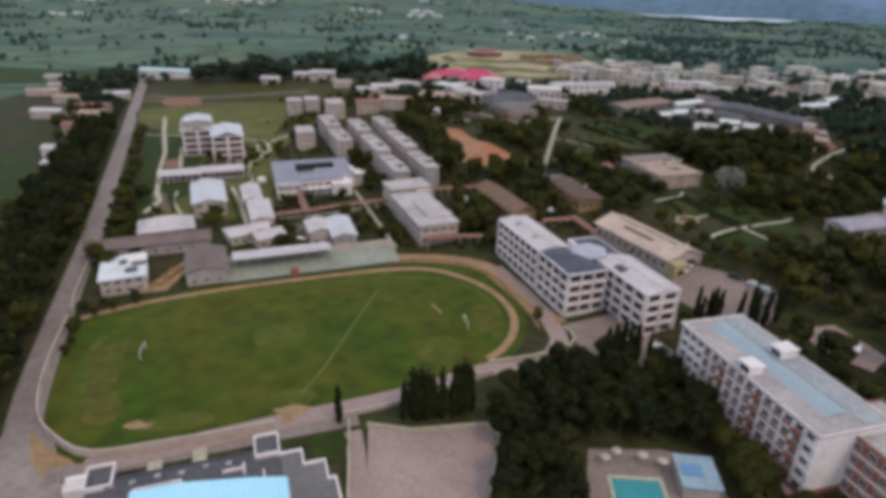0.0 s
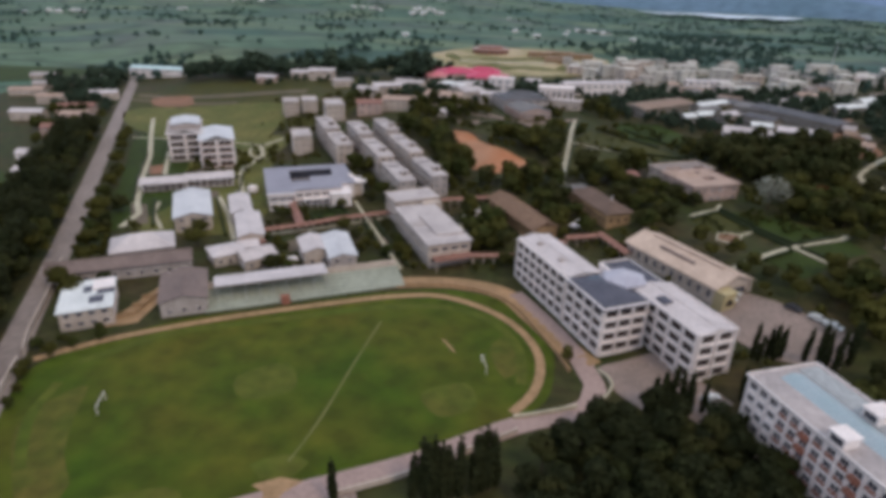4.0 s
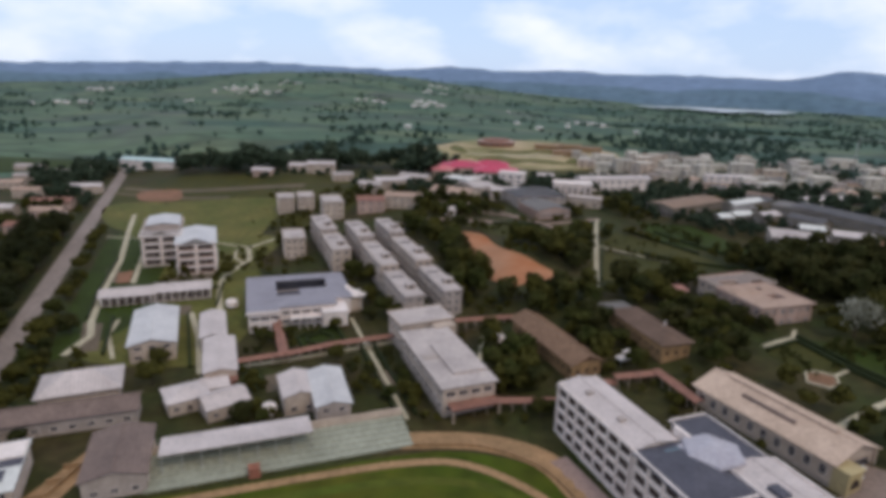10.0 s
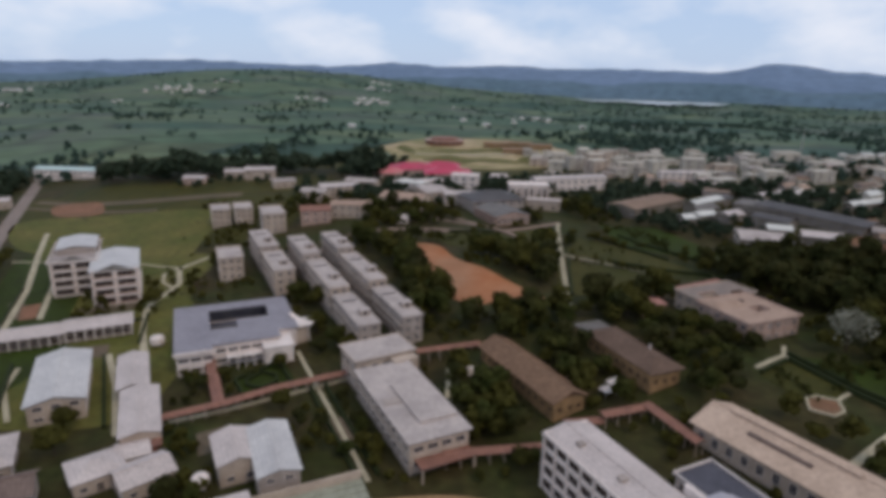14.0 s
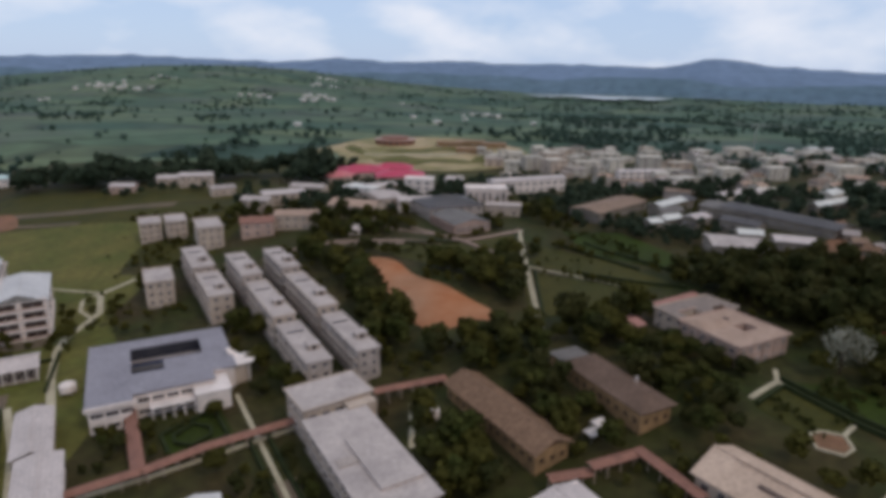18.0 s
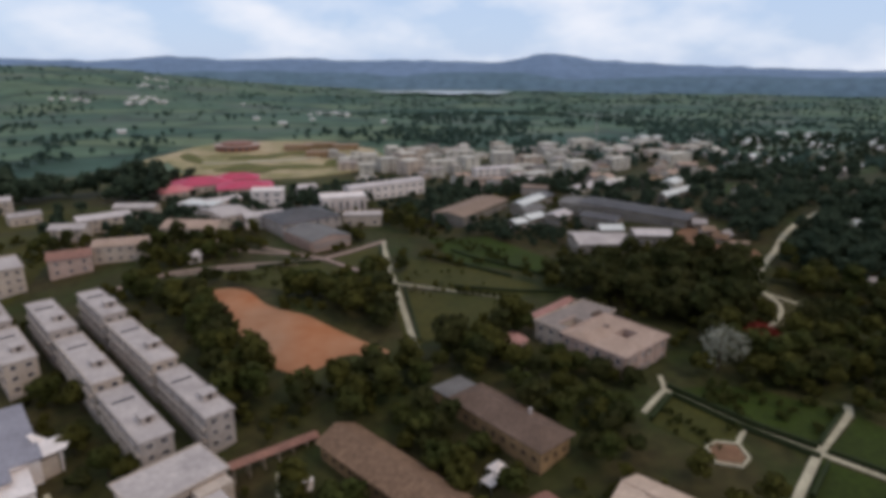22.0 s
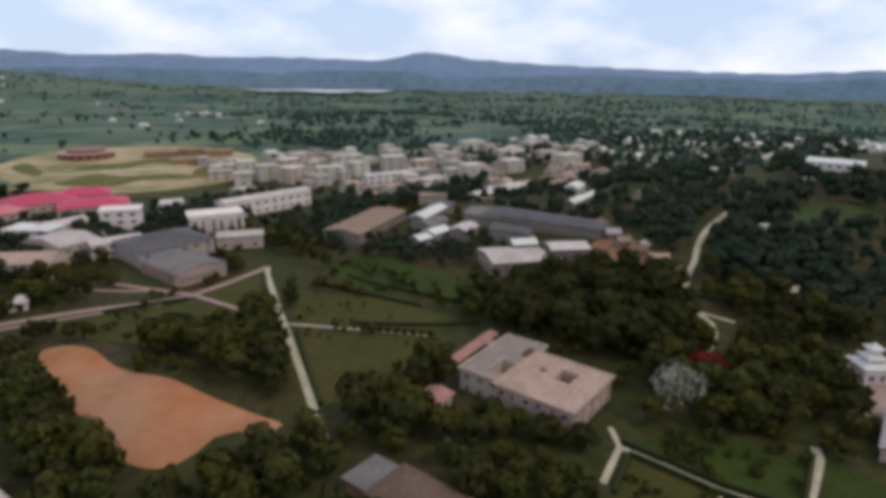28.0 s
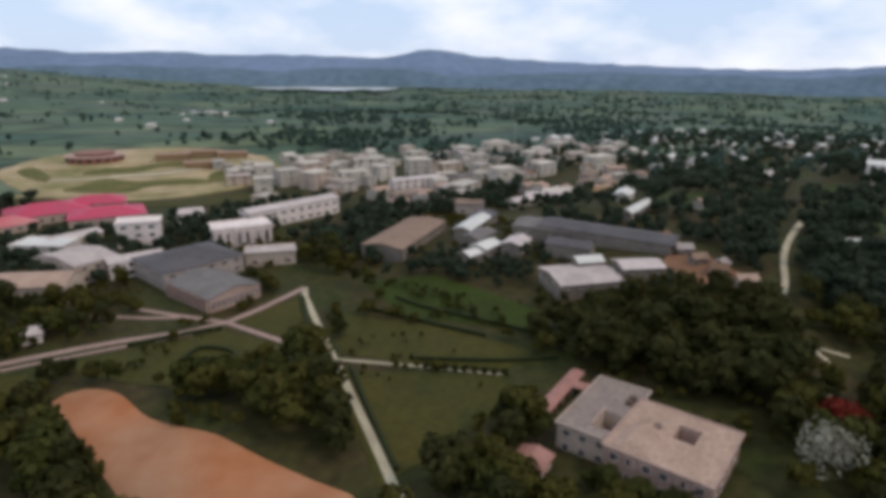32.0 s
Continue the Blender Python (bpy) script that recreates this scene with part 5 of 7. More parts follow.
# the grandstand: stepped terraces with a roof over one half
gs = thing("grandstand", -37, 146.2, 20.3, "grey-green terraced grandstand along the field", "grandstand", z=-6.3)
keepout(-37, 147, 58, 14, 20.3)
for k in range(6):
    part("terrace_step", MB().box(-28, 28, -5 + k * 1.7, -3.3 + k * 1.7 + 0.02 * k, -1, 0.5 + k * 0.33), mat("grey_green_concrete", (0.36, 0.37, 0.31), (0.28, 0.29, 0.24), scale=0.15, fine=1.2, amount=0.5), gs)
part("back_wall", MB().box(-28, 28, 5.2, 5.5, -1, 4.0), CREAM, gs)
part("canopy_roof", MB().solid([(-25, -1.6, 5.6), (6, -1.6, 5.6), (6, 6.2, 5.0), (-25, 6.2, 5.0)], [(-25, -1.6, 5.85), (6, -1.6, 5.85), (6, 6.2, 5.25), (-25, 6.2, 5.25)]), SHEET, gs, "pale sheet canopy")
for i in range(9):
    part("post", MB().box(-0.12, 0.12, -0.12, 0.12, 0, 5.6), METAL, gs, at=pose(-24.5 + i * 3.75, -1.2, 0))
    part("post", MB().box(-0.12, 0.12, -0.12, 0.12, 0, 5.0), METAL, gs, at=pose(-24.5 + i * 3.75, 5.0, 0))
part("kiosk", MB().box(-8, -5.6, -6.4, -4.2, 0, 2.2), BRICK, gs, "small dark red kiosk")

# brown barns among the trees
house("barn", 29.4, 194, 9, 33.5, 22.4, 4.2, 1, OCHRE, "gable", BARNO, "old ochre stone barn with rusted sheet roof", win=(1.1, 1.2), step=2.6, rise=2.0, along="y", over=0.9, category="barn", group="old barns", base=6, frame_m=OCHRE, pane_m=BROWNGL, plain=True, ends=BARNO)
b2 = house("barn", 57.0, 195.6, 26, 9, 107.6, 4.4, 1, OCHRE, "hip", BARNR, "old ochre stone barn with dark weathered roof", win=(1.1, 1.2), step=2.6, rise=2.0, over=0.9, category="barn", group="old barns", base=6, frame_m=OCHRE, pane_m=BROWNGL, plain=True)
part("annex_wall", MB().box(13, 20, -4, 4, -6, 3.6), OCHRE, b2)
part("annex_roof", MB().solid([(12.6, -4.6, 3.6), (20.6, -4.6, 3.6), (20.6, 4.6, 3.6), (12.6, 4.6, 3.6)], [(12.6, -4.6, 4.0), (20.6, -4.6, 3.8), (20.6, 4.6, 3.8), (12.6, 4.6, 4.0)]), GREYR, b2, "weathered grey flat annex roof")
part("roof_vent", MB().box(-0.3, 0.3, -0.3, 0.3, 5.0, 7.0), CONCL, b2, "pale stub chimney", at=pose(-4, -2.4, 0))
keepout(52.5, 210, 9, 9, 17)

# the pink building with light wells
pk = house("pink_hall", 98.3, 212.6, 19.5, 19, 17.6, 6.6, 2, PINKW, "flat", PINKR, "two-storey pinkish hall with pale pink roof", win=(1.3, 1.4), step=2.7, over=0.6, par=0.25, z=4.6, base=6, hole=(0.2, 5.6, -3.6, 0.6))
part("roof_ridge", MB().solid([(-9.6, 1, 6.85), (0.4, 0.4, 6.85), (4.6, 6, 6.85), (-2, 9, 6.85), (-9.6, 9, 6.85)], [(-7.4, 5.0, 8.0), (-2.0, 3.4, 8.0), (0.6, 5.0, 8.0), (-2.4, 6.6, 8.0), (-7.4, 6.4, 8.0)]), PINKR, pk, "low ridged roof section")
part("roof_hatch", MB().box(0.2, 1.8, 3.0, 4.2, 6.85, 7.9), BROWNR, pk, "small brown roof hatch")
part("outside_stair", MB().box(9.8, 11.6, -7, -2, 0, 3).box(9.8, 11.6, -2, 2, 0, 1.5), PINKW, pk, "outside stone stair")
for k in range(5):
    part("pilaster", MB().box(-0.25, 0.25, 0, 0.25, -1, 6.5), PINKW, pk, at=side_pose("s", 19.5, 19, -8.8 + k * 4.4, 0))
    part("pilaster", MB().box(-0.25, 0.25, 0, 0.25, -1, 6.5), PINKW, pk, at=side_pose("w", 19.5, 19, -8.6 + k * 4.3, 0))
pb = house("old_hall", 96.8, 228.0, 22.5, 10.8, 20, 6.2, 2, CREAM, "flat", mat("weathered_pink_grey_roof", (0.295, 0.238, 0.217), (0.205, 0.168, 0.156), rough=0.7, scale=0.15, fine=1.0, amount=0.5), "older cream hall with grey-pink flat roof", win=(1.3, 1.4), step=2.8, over=0.5, par=0.3, z=4.6, base=6, hole=(-8.0, -1.6, -4.3, -0.6))
for x in (3.2, 5.4):
    part("roof_hatch", MB().box(x, x + 1.3, -4.4, -3.1, 6.42, 7.2), BARNR, pb, "small dark roof hatch")
part("well_coping", MB().box(-8.3, -1.3, -0.55, -0.2, 6.42, 6.9), PINKW, pb)
for ax, ay, bx, by in ((88.2, 237.4, 106.9, 245.3), (102.0, 242.0, 104.6, 236.0)):
    ln = math.hypot(bx - ax, by - ay)
    rp = thing("red_walkway", (ax + bx) / 2, (ay + by) / 2, math.degrees(math.atan2(by - ay, bx - ax)), "covered walkway with red oxide roof", "walkway", "covered walkways", z=5.4)
    keepout((ax + bx) / 2, (ay + by) / 2, ln, 4, math.degrees(math.atan2(by - ay, bx - ax)), 1.5)
    part("roof", gable(ln, 2.8, 3.0, 0.5, 0.3), ROSE, rp)
    for i in range(int(ln / 4) * 2 + 2):
        part("post", MB().box(-0.09, 0.09, -0.09, 0.09, -1, 3.05), CREAM, rp, at=pose(-ln / 2 + 0.4 + (i // 2) * 4.2, -1.2 if i % 2 else 1.2, 0))
sh = house("garden_shed", 75.0, 226.4, 6.8, 5.8, 25, 2.7, 1, PINKW, "gable", ROSE, "small shed with faded rose-red roof", win=(0.9, 0.9), step=2.5, rise=0.7, over=0.5, category="shed", z=5.2)
part("lean_to", MB().solid([(-6.4, -3.2, 1.9), (-3.7, -3.2, 2.5), (-3.7, 2.8, 2.5), (-6.4, 2.8, 1.9)], [(-6.4, -3.2, 2.05), (-3.7, -3.2, 2.65), (-3.7, 2.8, 2.65), (-6.4, 2.8, 2.05)]), ROSE, sh, "rose-red lean-to roof")
for y in (-3.0, 2.5):
    part("lean_to_post", MB().box(-6.3, -6.15, y, y + 0.15, -1, 1.95), PINKW, sh)

# covered walkways with red roofs
for pts in (((-58, 215.5), (-48.8, 190.5)), ((-61, 185), (-48.8, 190.8)), ((-38, 197.3), (-14, 207.8)), ((0.7, 209.8), (19.1, 214.4)), ((4.9, 166), (26.4, 167.5)), ((41.7, 172.5), (53.5, 175.5)), ((53.5, 175.5), (58.5, 160)), ((33, 172), (41.7, 172.8)), ((-48, 191), (-38, 197.3))):
    (xa, ya), (xb, yb) = pts
    ln = math.hypot(xb - xa, yb - ya)
    an = math.degrees(math.atan2(yb - ya, xb - xa))
    cx, cy = (xa + xb) / 2, (ya + yb) / 2
    wk = thing("covered_walkway", cx, cy, an, "covered walkway with red-brown sheet roof", "walkway", "covered walkways")
    keepout(cx, cy, ln, 3, an, 0.8)
    part("roof", gable(ln, 2.2, 2.9, 0.45, 0.35), TERR, wk)
    for i in range(int(ln / 3.2) + 1):
        for s in (-1, 1):
            part("post", MB().box(-0.08, 0.08, -0.08, 0.08, -2.0, 2.95), CREAM, wk, at=pose(-ln / 2 + 0.4 + i * 3.2, s * 0.95, 0))

# the near complex: light blue hall roof, grey terraces with white copings, pool and pool house
nb = thing("event_hall", -33, 46, 19, "hall with broad light-blue roof and grey terraces", "building", z=-6.3)
keepout(-35, 46, 58, 22, 19)
part("wall", MB().solid([(-14, -12, -2), (11, -12, -2), (11, -3.2, -2), (5.2, -1.6, -2), (-6.4, 0.6, -2), (-14, 1.2, -2)], [(-14, -12, 5.4), (11, -12, 5.4), (11, -3.2, 5.4), (5.2, -1.6, 5.4), (-6.4, 0.6, 5.4), (-14, 1.2, 5.4)]), WHITE, nb)
part("roof", MB().solid([(-14.6, -12.4, 5.4), (11.6, -12.4, 5.4), (11.6, -2.7, 5.4), (5.5, -1.1, 5.4), (-6.4, 1.3, 5.4), (-14.6, 1.8, 5.4)], [(-14.2, -12.4, 5.7), (11.2, -12.4, 6.6), (11.2, -3.0, 6.0), (5.3, -1.4, 6.0), (-6.4, 1.0, 5.9), (-14.2, 1.5, 5.7)]), SKYBLUE, nb, "light blue sheet roof")
part("terrace", MB().box(-22.6, 10.6, -2.6, 8.4, -2, 2.9), SLATE, nb, "grey flat terrace roof")
part("terrace", MB().box(10.7, 14.6, -9, 5.9, -2, 3.0).box(14.6, 18.5, -9, 1.9, -2, 3.0).box(18.5, 19.8, -9, -3, -2, 3.0), GREYR, nb, "grey stepped terrace roof")
part("terrace", MB().box(-23, -14.8, -9, -2.7, -2, 3.1), SLATE, nb, "grey flat terrace roof")
for q in ((10.4, 14.9, 5.9, 6.25), (14.6, 14.95, 1.9, 5.9), (14.95, 18.8, 1.9, 2.25), (18.5, 18.85, -2.9, 1.9), (18.85, 20.1, -3.0, -2.65), (19.8, 20.15, -9, -3.0), (-14.4, -6.9, 4.1, 4.4), (-14.7, -14.4, 1.9, 4.4), (-6.9, -6.6, 2.3, 4.4), (0.3, 4.0, 4.2, 4.5), (4.0, 4.3, 2.5, 5.6), (7.4, 7.7, -1.2, 2.6)):
    part("white_coping", MB().box(*q, 2.7, 3.6), WHITE, nb)
# fascia shade is put in as a strip of dark material
part("dark_edge", MB().box(-18.2, 6.2, 8.4, 8.7, 1.8, 3.2), DARKR, nb, "terrace fascia strip coloured dark for shade")
for x in (-22.7, 6.4):
    part("stair_tower", MB().box(x, x + 4.2, 6.6, 11.8, -1, 3.4), SLATE, nb, "grey stair tower with white rim")
    for q in ((x - 0.2, x + 4.4, 11.8, 12.15), (x - 0.25, x + 0.05, 6.4, 11.8), (x + 4.15, x + 4.45, 6.4, 11.8), (x + 0.05, x + 4.15, 6.3, 6.6)):
        part("white_coping", MB().box(*q, 2.9, 3.9), WHITE, nb)
for q in ((-26.6, -23.4, 10.7, 11.9), (-26.8, -23.2, 9.6, 10.3), (-26.6, -23.0, 8.2, 9.2)):
    part("white_box", MB().box(*q, -1, 2.6), WHITE, nb, "small white plant box")
for i in range(6):
    part("roof_unit", MB().box(-0.5, 0.5, -0.4, 0.4, 0, 0.7), METAL, nb, at=pose(-19 + i * 4.1, 6.6 - 0.5 * (i % 2), 2.9))
for x, y in ((-12.3, 12.8), (-4.2, 14.0)):
    p0 = Matrix.Rotation(radians(19), 2) @ Vector((x, y))
    area("concrete_slab", [tuple(Vector((-33, 46)) + p0 + Matrix.Rotation(radians(19), 2) @ Vector(d)) for d in ((-1.3, -1.9), (1.3, -1.9), (1.3, 1.9), (-1.3, 1.9))], PATHM, 0.2, "pale concrete crossing slab in the lane", "pavement", curved=False)
strip("service_lane", [(-68, 51), (-48, 57.5), (-30, 64), (-12, 70)], 4.2, PAVE, 0.13, "paved lane behind the hall", "road", keep=0.5)
area("corner_grass", [(-21, 63), (-16, 66), (-12.5, 63), (-15, 57), (-19, 58)], LAWN, 0.16, "small green lawn by the hall", "grass", curved=False)
area("pool_deck", [(36, 62.5), (51, 62.8), (59, 60.5), (60, 44), (32, 44)], PAVE, 0.12, "paved pool terrace", "pavement", curved=False)
pl = thing("swimming_pool", 43, 49.5, -3, "turquoise swimming pool with pale rim", "pool", z=-6.18)
part("pool_water", MB().box(-4.6, 4.6, -7, 4.6, 0.0, 0.12), POOLW, pl)
for q in ((-5.3, 5.3, 4.6, 5.4), (-5.3, -4.6, -7, 4.6), (4.6, 5.3, -7, 4.6)):
    part("pool_rim", MB().box(*q, 0, 0.3), PATHM, pl)
ph = thing("pool_house", 53.8, 55.5, -6, "pale blue-grey roofed pool house", "building", z=-6.2)
part("wall", MB().box(-2.4, 4.2, -6, 2.0, 0, 3.0), GREYW, ph)
part("roof", MB().box(-2.8, 4.6, -6.4, 2.4, 3.0, 3.3), mat("pale_blue_sheet", (0.29, 0.37, 0.43), (0.23, 0.30, 0.36), rough=0.45, scale=0.2, fine=1.5, amount=0.4, ribs=(0.9, 0), bump=0.15), ph)
part("blue_skylight", MB().box(-2.0, 1.8, -3.2, -0.4, 3.3, 3.55), mat("blue_sheet", (0.16, 0.28, 0.42), (0.14, 0.24, 0.36), rough=0.4), ph, "blue roof panel")
keepout(47, 53, 28, 22, 0)
for x, y in ((38.4, 58.3), (41, 60), (46, 59), (49.5, 57.5)):
    um = thing("parasol", x, y, 0, "small pale parasol on the pool terrace", "parasol", "parasols", z=-6.18)
    part("pole", MB().tube(0, 0, 0, 2.2, 0.04, 0.04, 6), METAL, um)
    part("canopy", MB().tube(0, 0, 2.0, 2.6, 1.1, 0.05, 8), CREAM, um)

# goal frames
for x, y, a in ((-68.3, 92, 100), (12.3, 110, 100)):
    gp = thing("goal_frame", x, y, a, "white football goal frame on the field", "goal", "goals", z=-6.2)
    for s in (-2.5, 2.5):
        part("post", MB().tube(s, 0, 0, 2.1, 0.07, 0.07, 6), WHITE, gp)
    part("crossbar", MB().box(-2.57, 2.57, -0.07, 0.07, 2.06, 2.2), WHITE, gp)
strip("touchline_mark", [(2.5, 122), (5.5, 116.5)], 0.5, TAN, 0.15, "worn pale mark in the grass", "line", keep=0)

# ---- farther buildings ----
def far_house(name, x, y, w, d, h, ang, wall, roof, roofm, label, floors, group="", rise=1.4, step=4.5, win=(2.0, 1.3), sides="swe", cat="building", z=None):
    """x, y is the middle of the front; the depth runs behind it."""
    a = radians(ang)
    cx, cy = x - math.sin(a) * d / 2, y + math.cos(a) * d / 2
    zz = z if z is not None else (far_z(cx, cy) if math.hypot(cx, cy - 150) > 400 else None)
    return house(name, cx, cy, w, d, ang, h, floors, wall, roof, roofm, label, win=win, step=step, sides=sides, rise=rise, group=group, category=cat, over=0.5, par=0.4, sill=1.0, base=8, z=zz, bars=1, plain=True)


rng0 = random.Random(21)
TOWNG = mat("grey_town_render", (0.53, 0.47, 0.395), (0.40, 0.35, 0.29), scale=0.06, fine=0.5, amount=0.5)
TOWNW = mat("pale_town_render", (0.64, 0.565, 0.465), (0.48, 0.42, 0.34), scale=0.06, fine=0.5, amount=0.5)
TOWN = "pale beige flat-roofed town block"
for i, (x, y, w, h) in enumerate(((117, 504, 16, 12), (137, 512, 19, 14), (150, 494, 18, 13), (171, 492, 20, 14), (197, 499, 20, 13), (227, 506, 23, 13), (252, 504, 22, 10), (217, 435, 22, 9), (259, 451, 24, 12), (300, 458, 27, 14), (360, 486, 20, 11), (357, 457, 24, 12), (330, 505, 24, 14), (285, 515, 22, 12), (160, 530, 20, 13), (205, 538, 24, 13), (250, 545, 22, 13), (300, 548, 20, 12), (410, 500, 24, 13), (395, 540, 22, 12), (130, 540, 18, 12), (448, 520, 22, 12), (180, 560, 22, 13), (340, 560, 22, 12))):
    far_house("town_block", x, y, w * (0.62 + 0.1 * (i % 4)), 9 + 2 * (i % 3), h * (0.62 + 0.07 * (i % 3)), -14 + 9 * ((i * 7) % 5), (TOWNW, TOWNG, CREAM, TOWNW)[i % 4], "flat", (TOWNW, TOWNG, TOWNW)[i % 3], TOWN, max(2, round(h * 0.66 / 3.2)), group="town blocks", sides="sw", step=6.5, win=(2.4, 1.2))
for i in range(80):
    x, y = rng0.uniform(110, 430), rng0.uniform(465, 600)
    h = rng0.choice((3.4, 3.6, 5.8, 6.4))
    far_house("town_house", x, y, rng0.uniform(7, 15), rng0.uniform(7, 10), h, rng0.uniform(-25, 30), rng0.choice((CREAM, TOWNG, TOWNW, TOWNG)), rng0.choice(("flat", "gable")), rng0.choice((TOWNW, TOWNG, CONC, TOWNG, GREYR)), "small pale town house between blocks", 1 if h < 5 else 2, group="town houses", sides="s", cat="house", step=6.5)
for i in range(34):
    x, y = rng0.uniform(150, 345), rng0.uniform(392, 470)
    if abs(x - 217) + abs(y - 435) > 14:
        far_house("town_house", x, y, rng0.uniform(7, 15), rng0.uniform(6, 10), rng0.choice((3.0, 3.4, 5.6)), rng0.uniform(-30, 40), rng0.choice((TOWNW, TOWNG, GREYW, GREYW)), rng0.choice(("flat", "gable")), rng0.choice((TOWNG, CONC, GREYR, RUSTR, PINKR)), "small beige house among trees and sheds", 1, group="town houses", sides="s", cat="house", step=5)
for x, y, w, d, h, a_, rf in ((250, 304, 10, 7, 3.4, -20, PINKR), (343, 325, 14, 8, 4, -25, SHEET), (242, 341, 16, 7, 4, 30, BRIGHT), (231, 243, 16, 4, 3, -30, BRIGHT), (220, 391, 16, 8, 4, 10, SHEET), (251, 398, 18, 8, 5, -10, TOWNW), (273, 385, 20, 9, 5, -25, PINKR)):
    far_house("town_house", x, y, w, d, h, a_, TOWNW, "gable", rf, "pale house half hidden among trees", 1, group="town houses", sides="s", cat="house", step=5)
far_house("long_block", 108, 428, 50, 10, 8, 14, WHITE, "gable", SHEET, "long white block with pale roof", 2, rise=1.2)
far_house("long_block", 200, 466, 32, 9, 6, -4, WHITE, "gable", SHEET, "long white block with bright roof", 2, rise=1.0)
col = far_house("colonnade_hall", 74, 400, 23, 12, 8, -7, WHITE, "flat", WHITE, "white hall fronted by tall columns", 1, win=(1.5, 5), step=3.2)
for i in range(9):
    part("column", MB().box(-0.35, 0.35, 0, 1.3, 0, 7.8), WHITE, col, at=side_pose("s", 23, 12, -10.4 + i * 2.6, 0))
far_house("annex", 75, 370, 18, 9, 5, -18, CREAM, "flat", CONCL, "pale low flat-roofed annex", 1)
far_house("library", 50.6, 365.4, 29, 24, 6.4, 15, GREYW, "hip", SLATE, "library with broad dark grey hipped roof", 2, rise=3.6)
wg = far_house("library_wing", 40.4, 346.5, 24, 18, 4.6, -72, PINKW, "gable", GREYR, "library wing with weathered grey roof and columned front", 1, rise=2.0, win=(1.0, 2.4), step=1.9, sides="we")
for i in range(10):
    part("column", MB().box(-0.3, 0.3, 0, 0.9, 0, 4.4), PINKW, wg, at=side_pose("s", 24, 18, -11.2 + i * 2.48, 0))
    if i < 9:
        # flat dark panel on the wall paints shade between the columns
        part("opening", MB().box(-0.75, 0.75, 0.0, 0.1, 0.6, 3.6), GLASS, wg, "dark panel standing for shade between columns", at=side_pose("s", 24, 18, -9.96 + i * 2.48, 0))
far_house("white_hall", 38, 421, 16, 10, 10, -15, WHITE, "flat", WHITE, "white three-storey flat-roofed hall", 3)
far_house("grey_hall", 20, 386, 15, 22, 7, 25, CREAM, "gable", CONCL, "beige hall with pale roof", 2)
far_house("white_shed", 3, 424, 20, 12, 5, -35, WHITE, "flat", BRIGHT, "low hall with flat white roof", 1)
far_house("pink_roof_hall", -2, 372, 24, 15, 6, -25, CREAM, "gable", PINKR, "hall with faded pink roof", 1, rise=2)
CRIMF = mat("faded_crimson_roof", (0.60, 0.16, 0.19), (0.55, 0.24, 0.24), rough=0.55, scale=0.1, fine=1, amount=0.4, ribs=(0.8, 0))
for x, y, w, d, h, an, m, ht in ((32, 466, 32, 22, 4.0, -4, REDR, 3.0), (11, 484, 34, 24, 4.2, 8, REDR, 3.6), (-4, 472, 20, 17, 3.4, 20, CRIMF, 2.8), (30, 496, 26, 16, 4.6, -8, REDR, 3.0)):
    far_house("red_roof_centre", x, y, w, d, h, an, CREAM, "hip", m, "low broad hall under crimson sheet roof", 1, group="red-roofed halls", rise=ht)
far_house("house_pale", 65, 450, 11, 9, 5, 0, WHITE, "gable", SHEET, "small pale pitched-roof house", 1, cat="house")
far_house("yellow_house", 110, 528, 14, 8, 6, -10, CREAM, "flat", CONCL, "small pale house on the graded ground", 2, cat="house")
# the round building under construction
rd = thing("round_building", 47, 674, 0, "round brick-red building shell on the rise", "building", z=far_z(47, 674) + 1.0)
for r, z0, z1, m in ((19, -4, 4.2, BRICK), (19.8, 4.2, 4.7, PINKW), (13, 4.7, 6.2, BRICK), (13.8, 6.2, 6.6, TERR)):
    part("ring_wall", MB().tube(0, 0, z0, z1, r, r, 32), m, rd)
for i in range(20):
    part("opening", MB().box(-1.3, 1.3, -0.2, 0.15, 1.0, 3.4), GLASS, rd, at=Matrix.Rotation(i * math.pi / 10, 4, "Z") @ pose(0, 19.1, 0))
for x, y, w in ((96, 648, 24), (118, 656, 28), (138, 640, 22), (104, 600, 20)):
    far_house("building_shell", x, y, w, 10, 5, -12, OCHRE, "flat", PINKR, "unfinished tan building shell", 1, group="building shells")
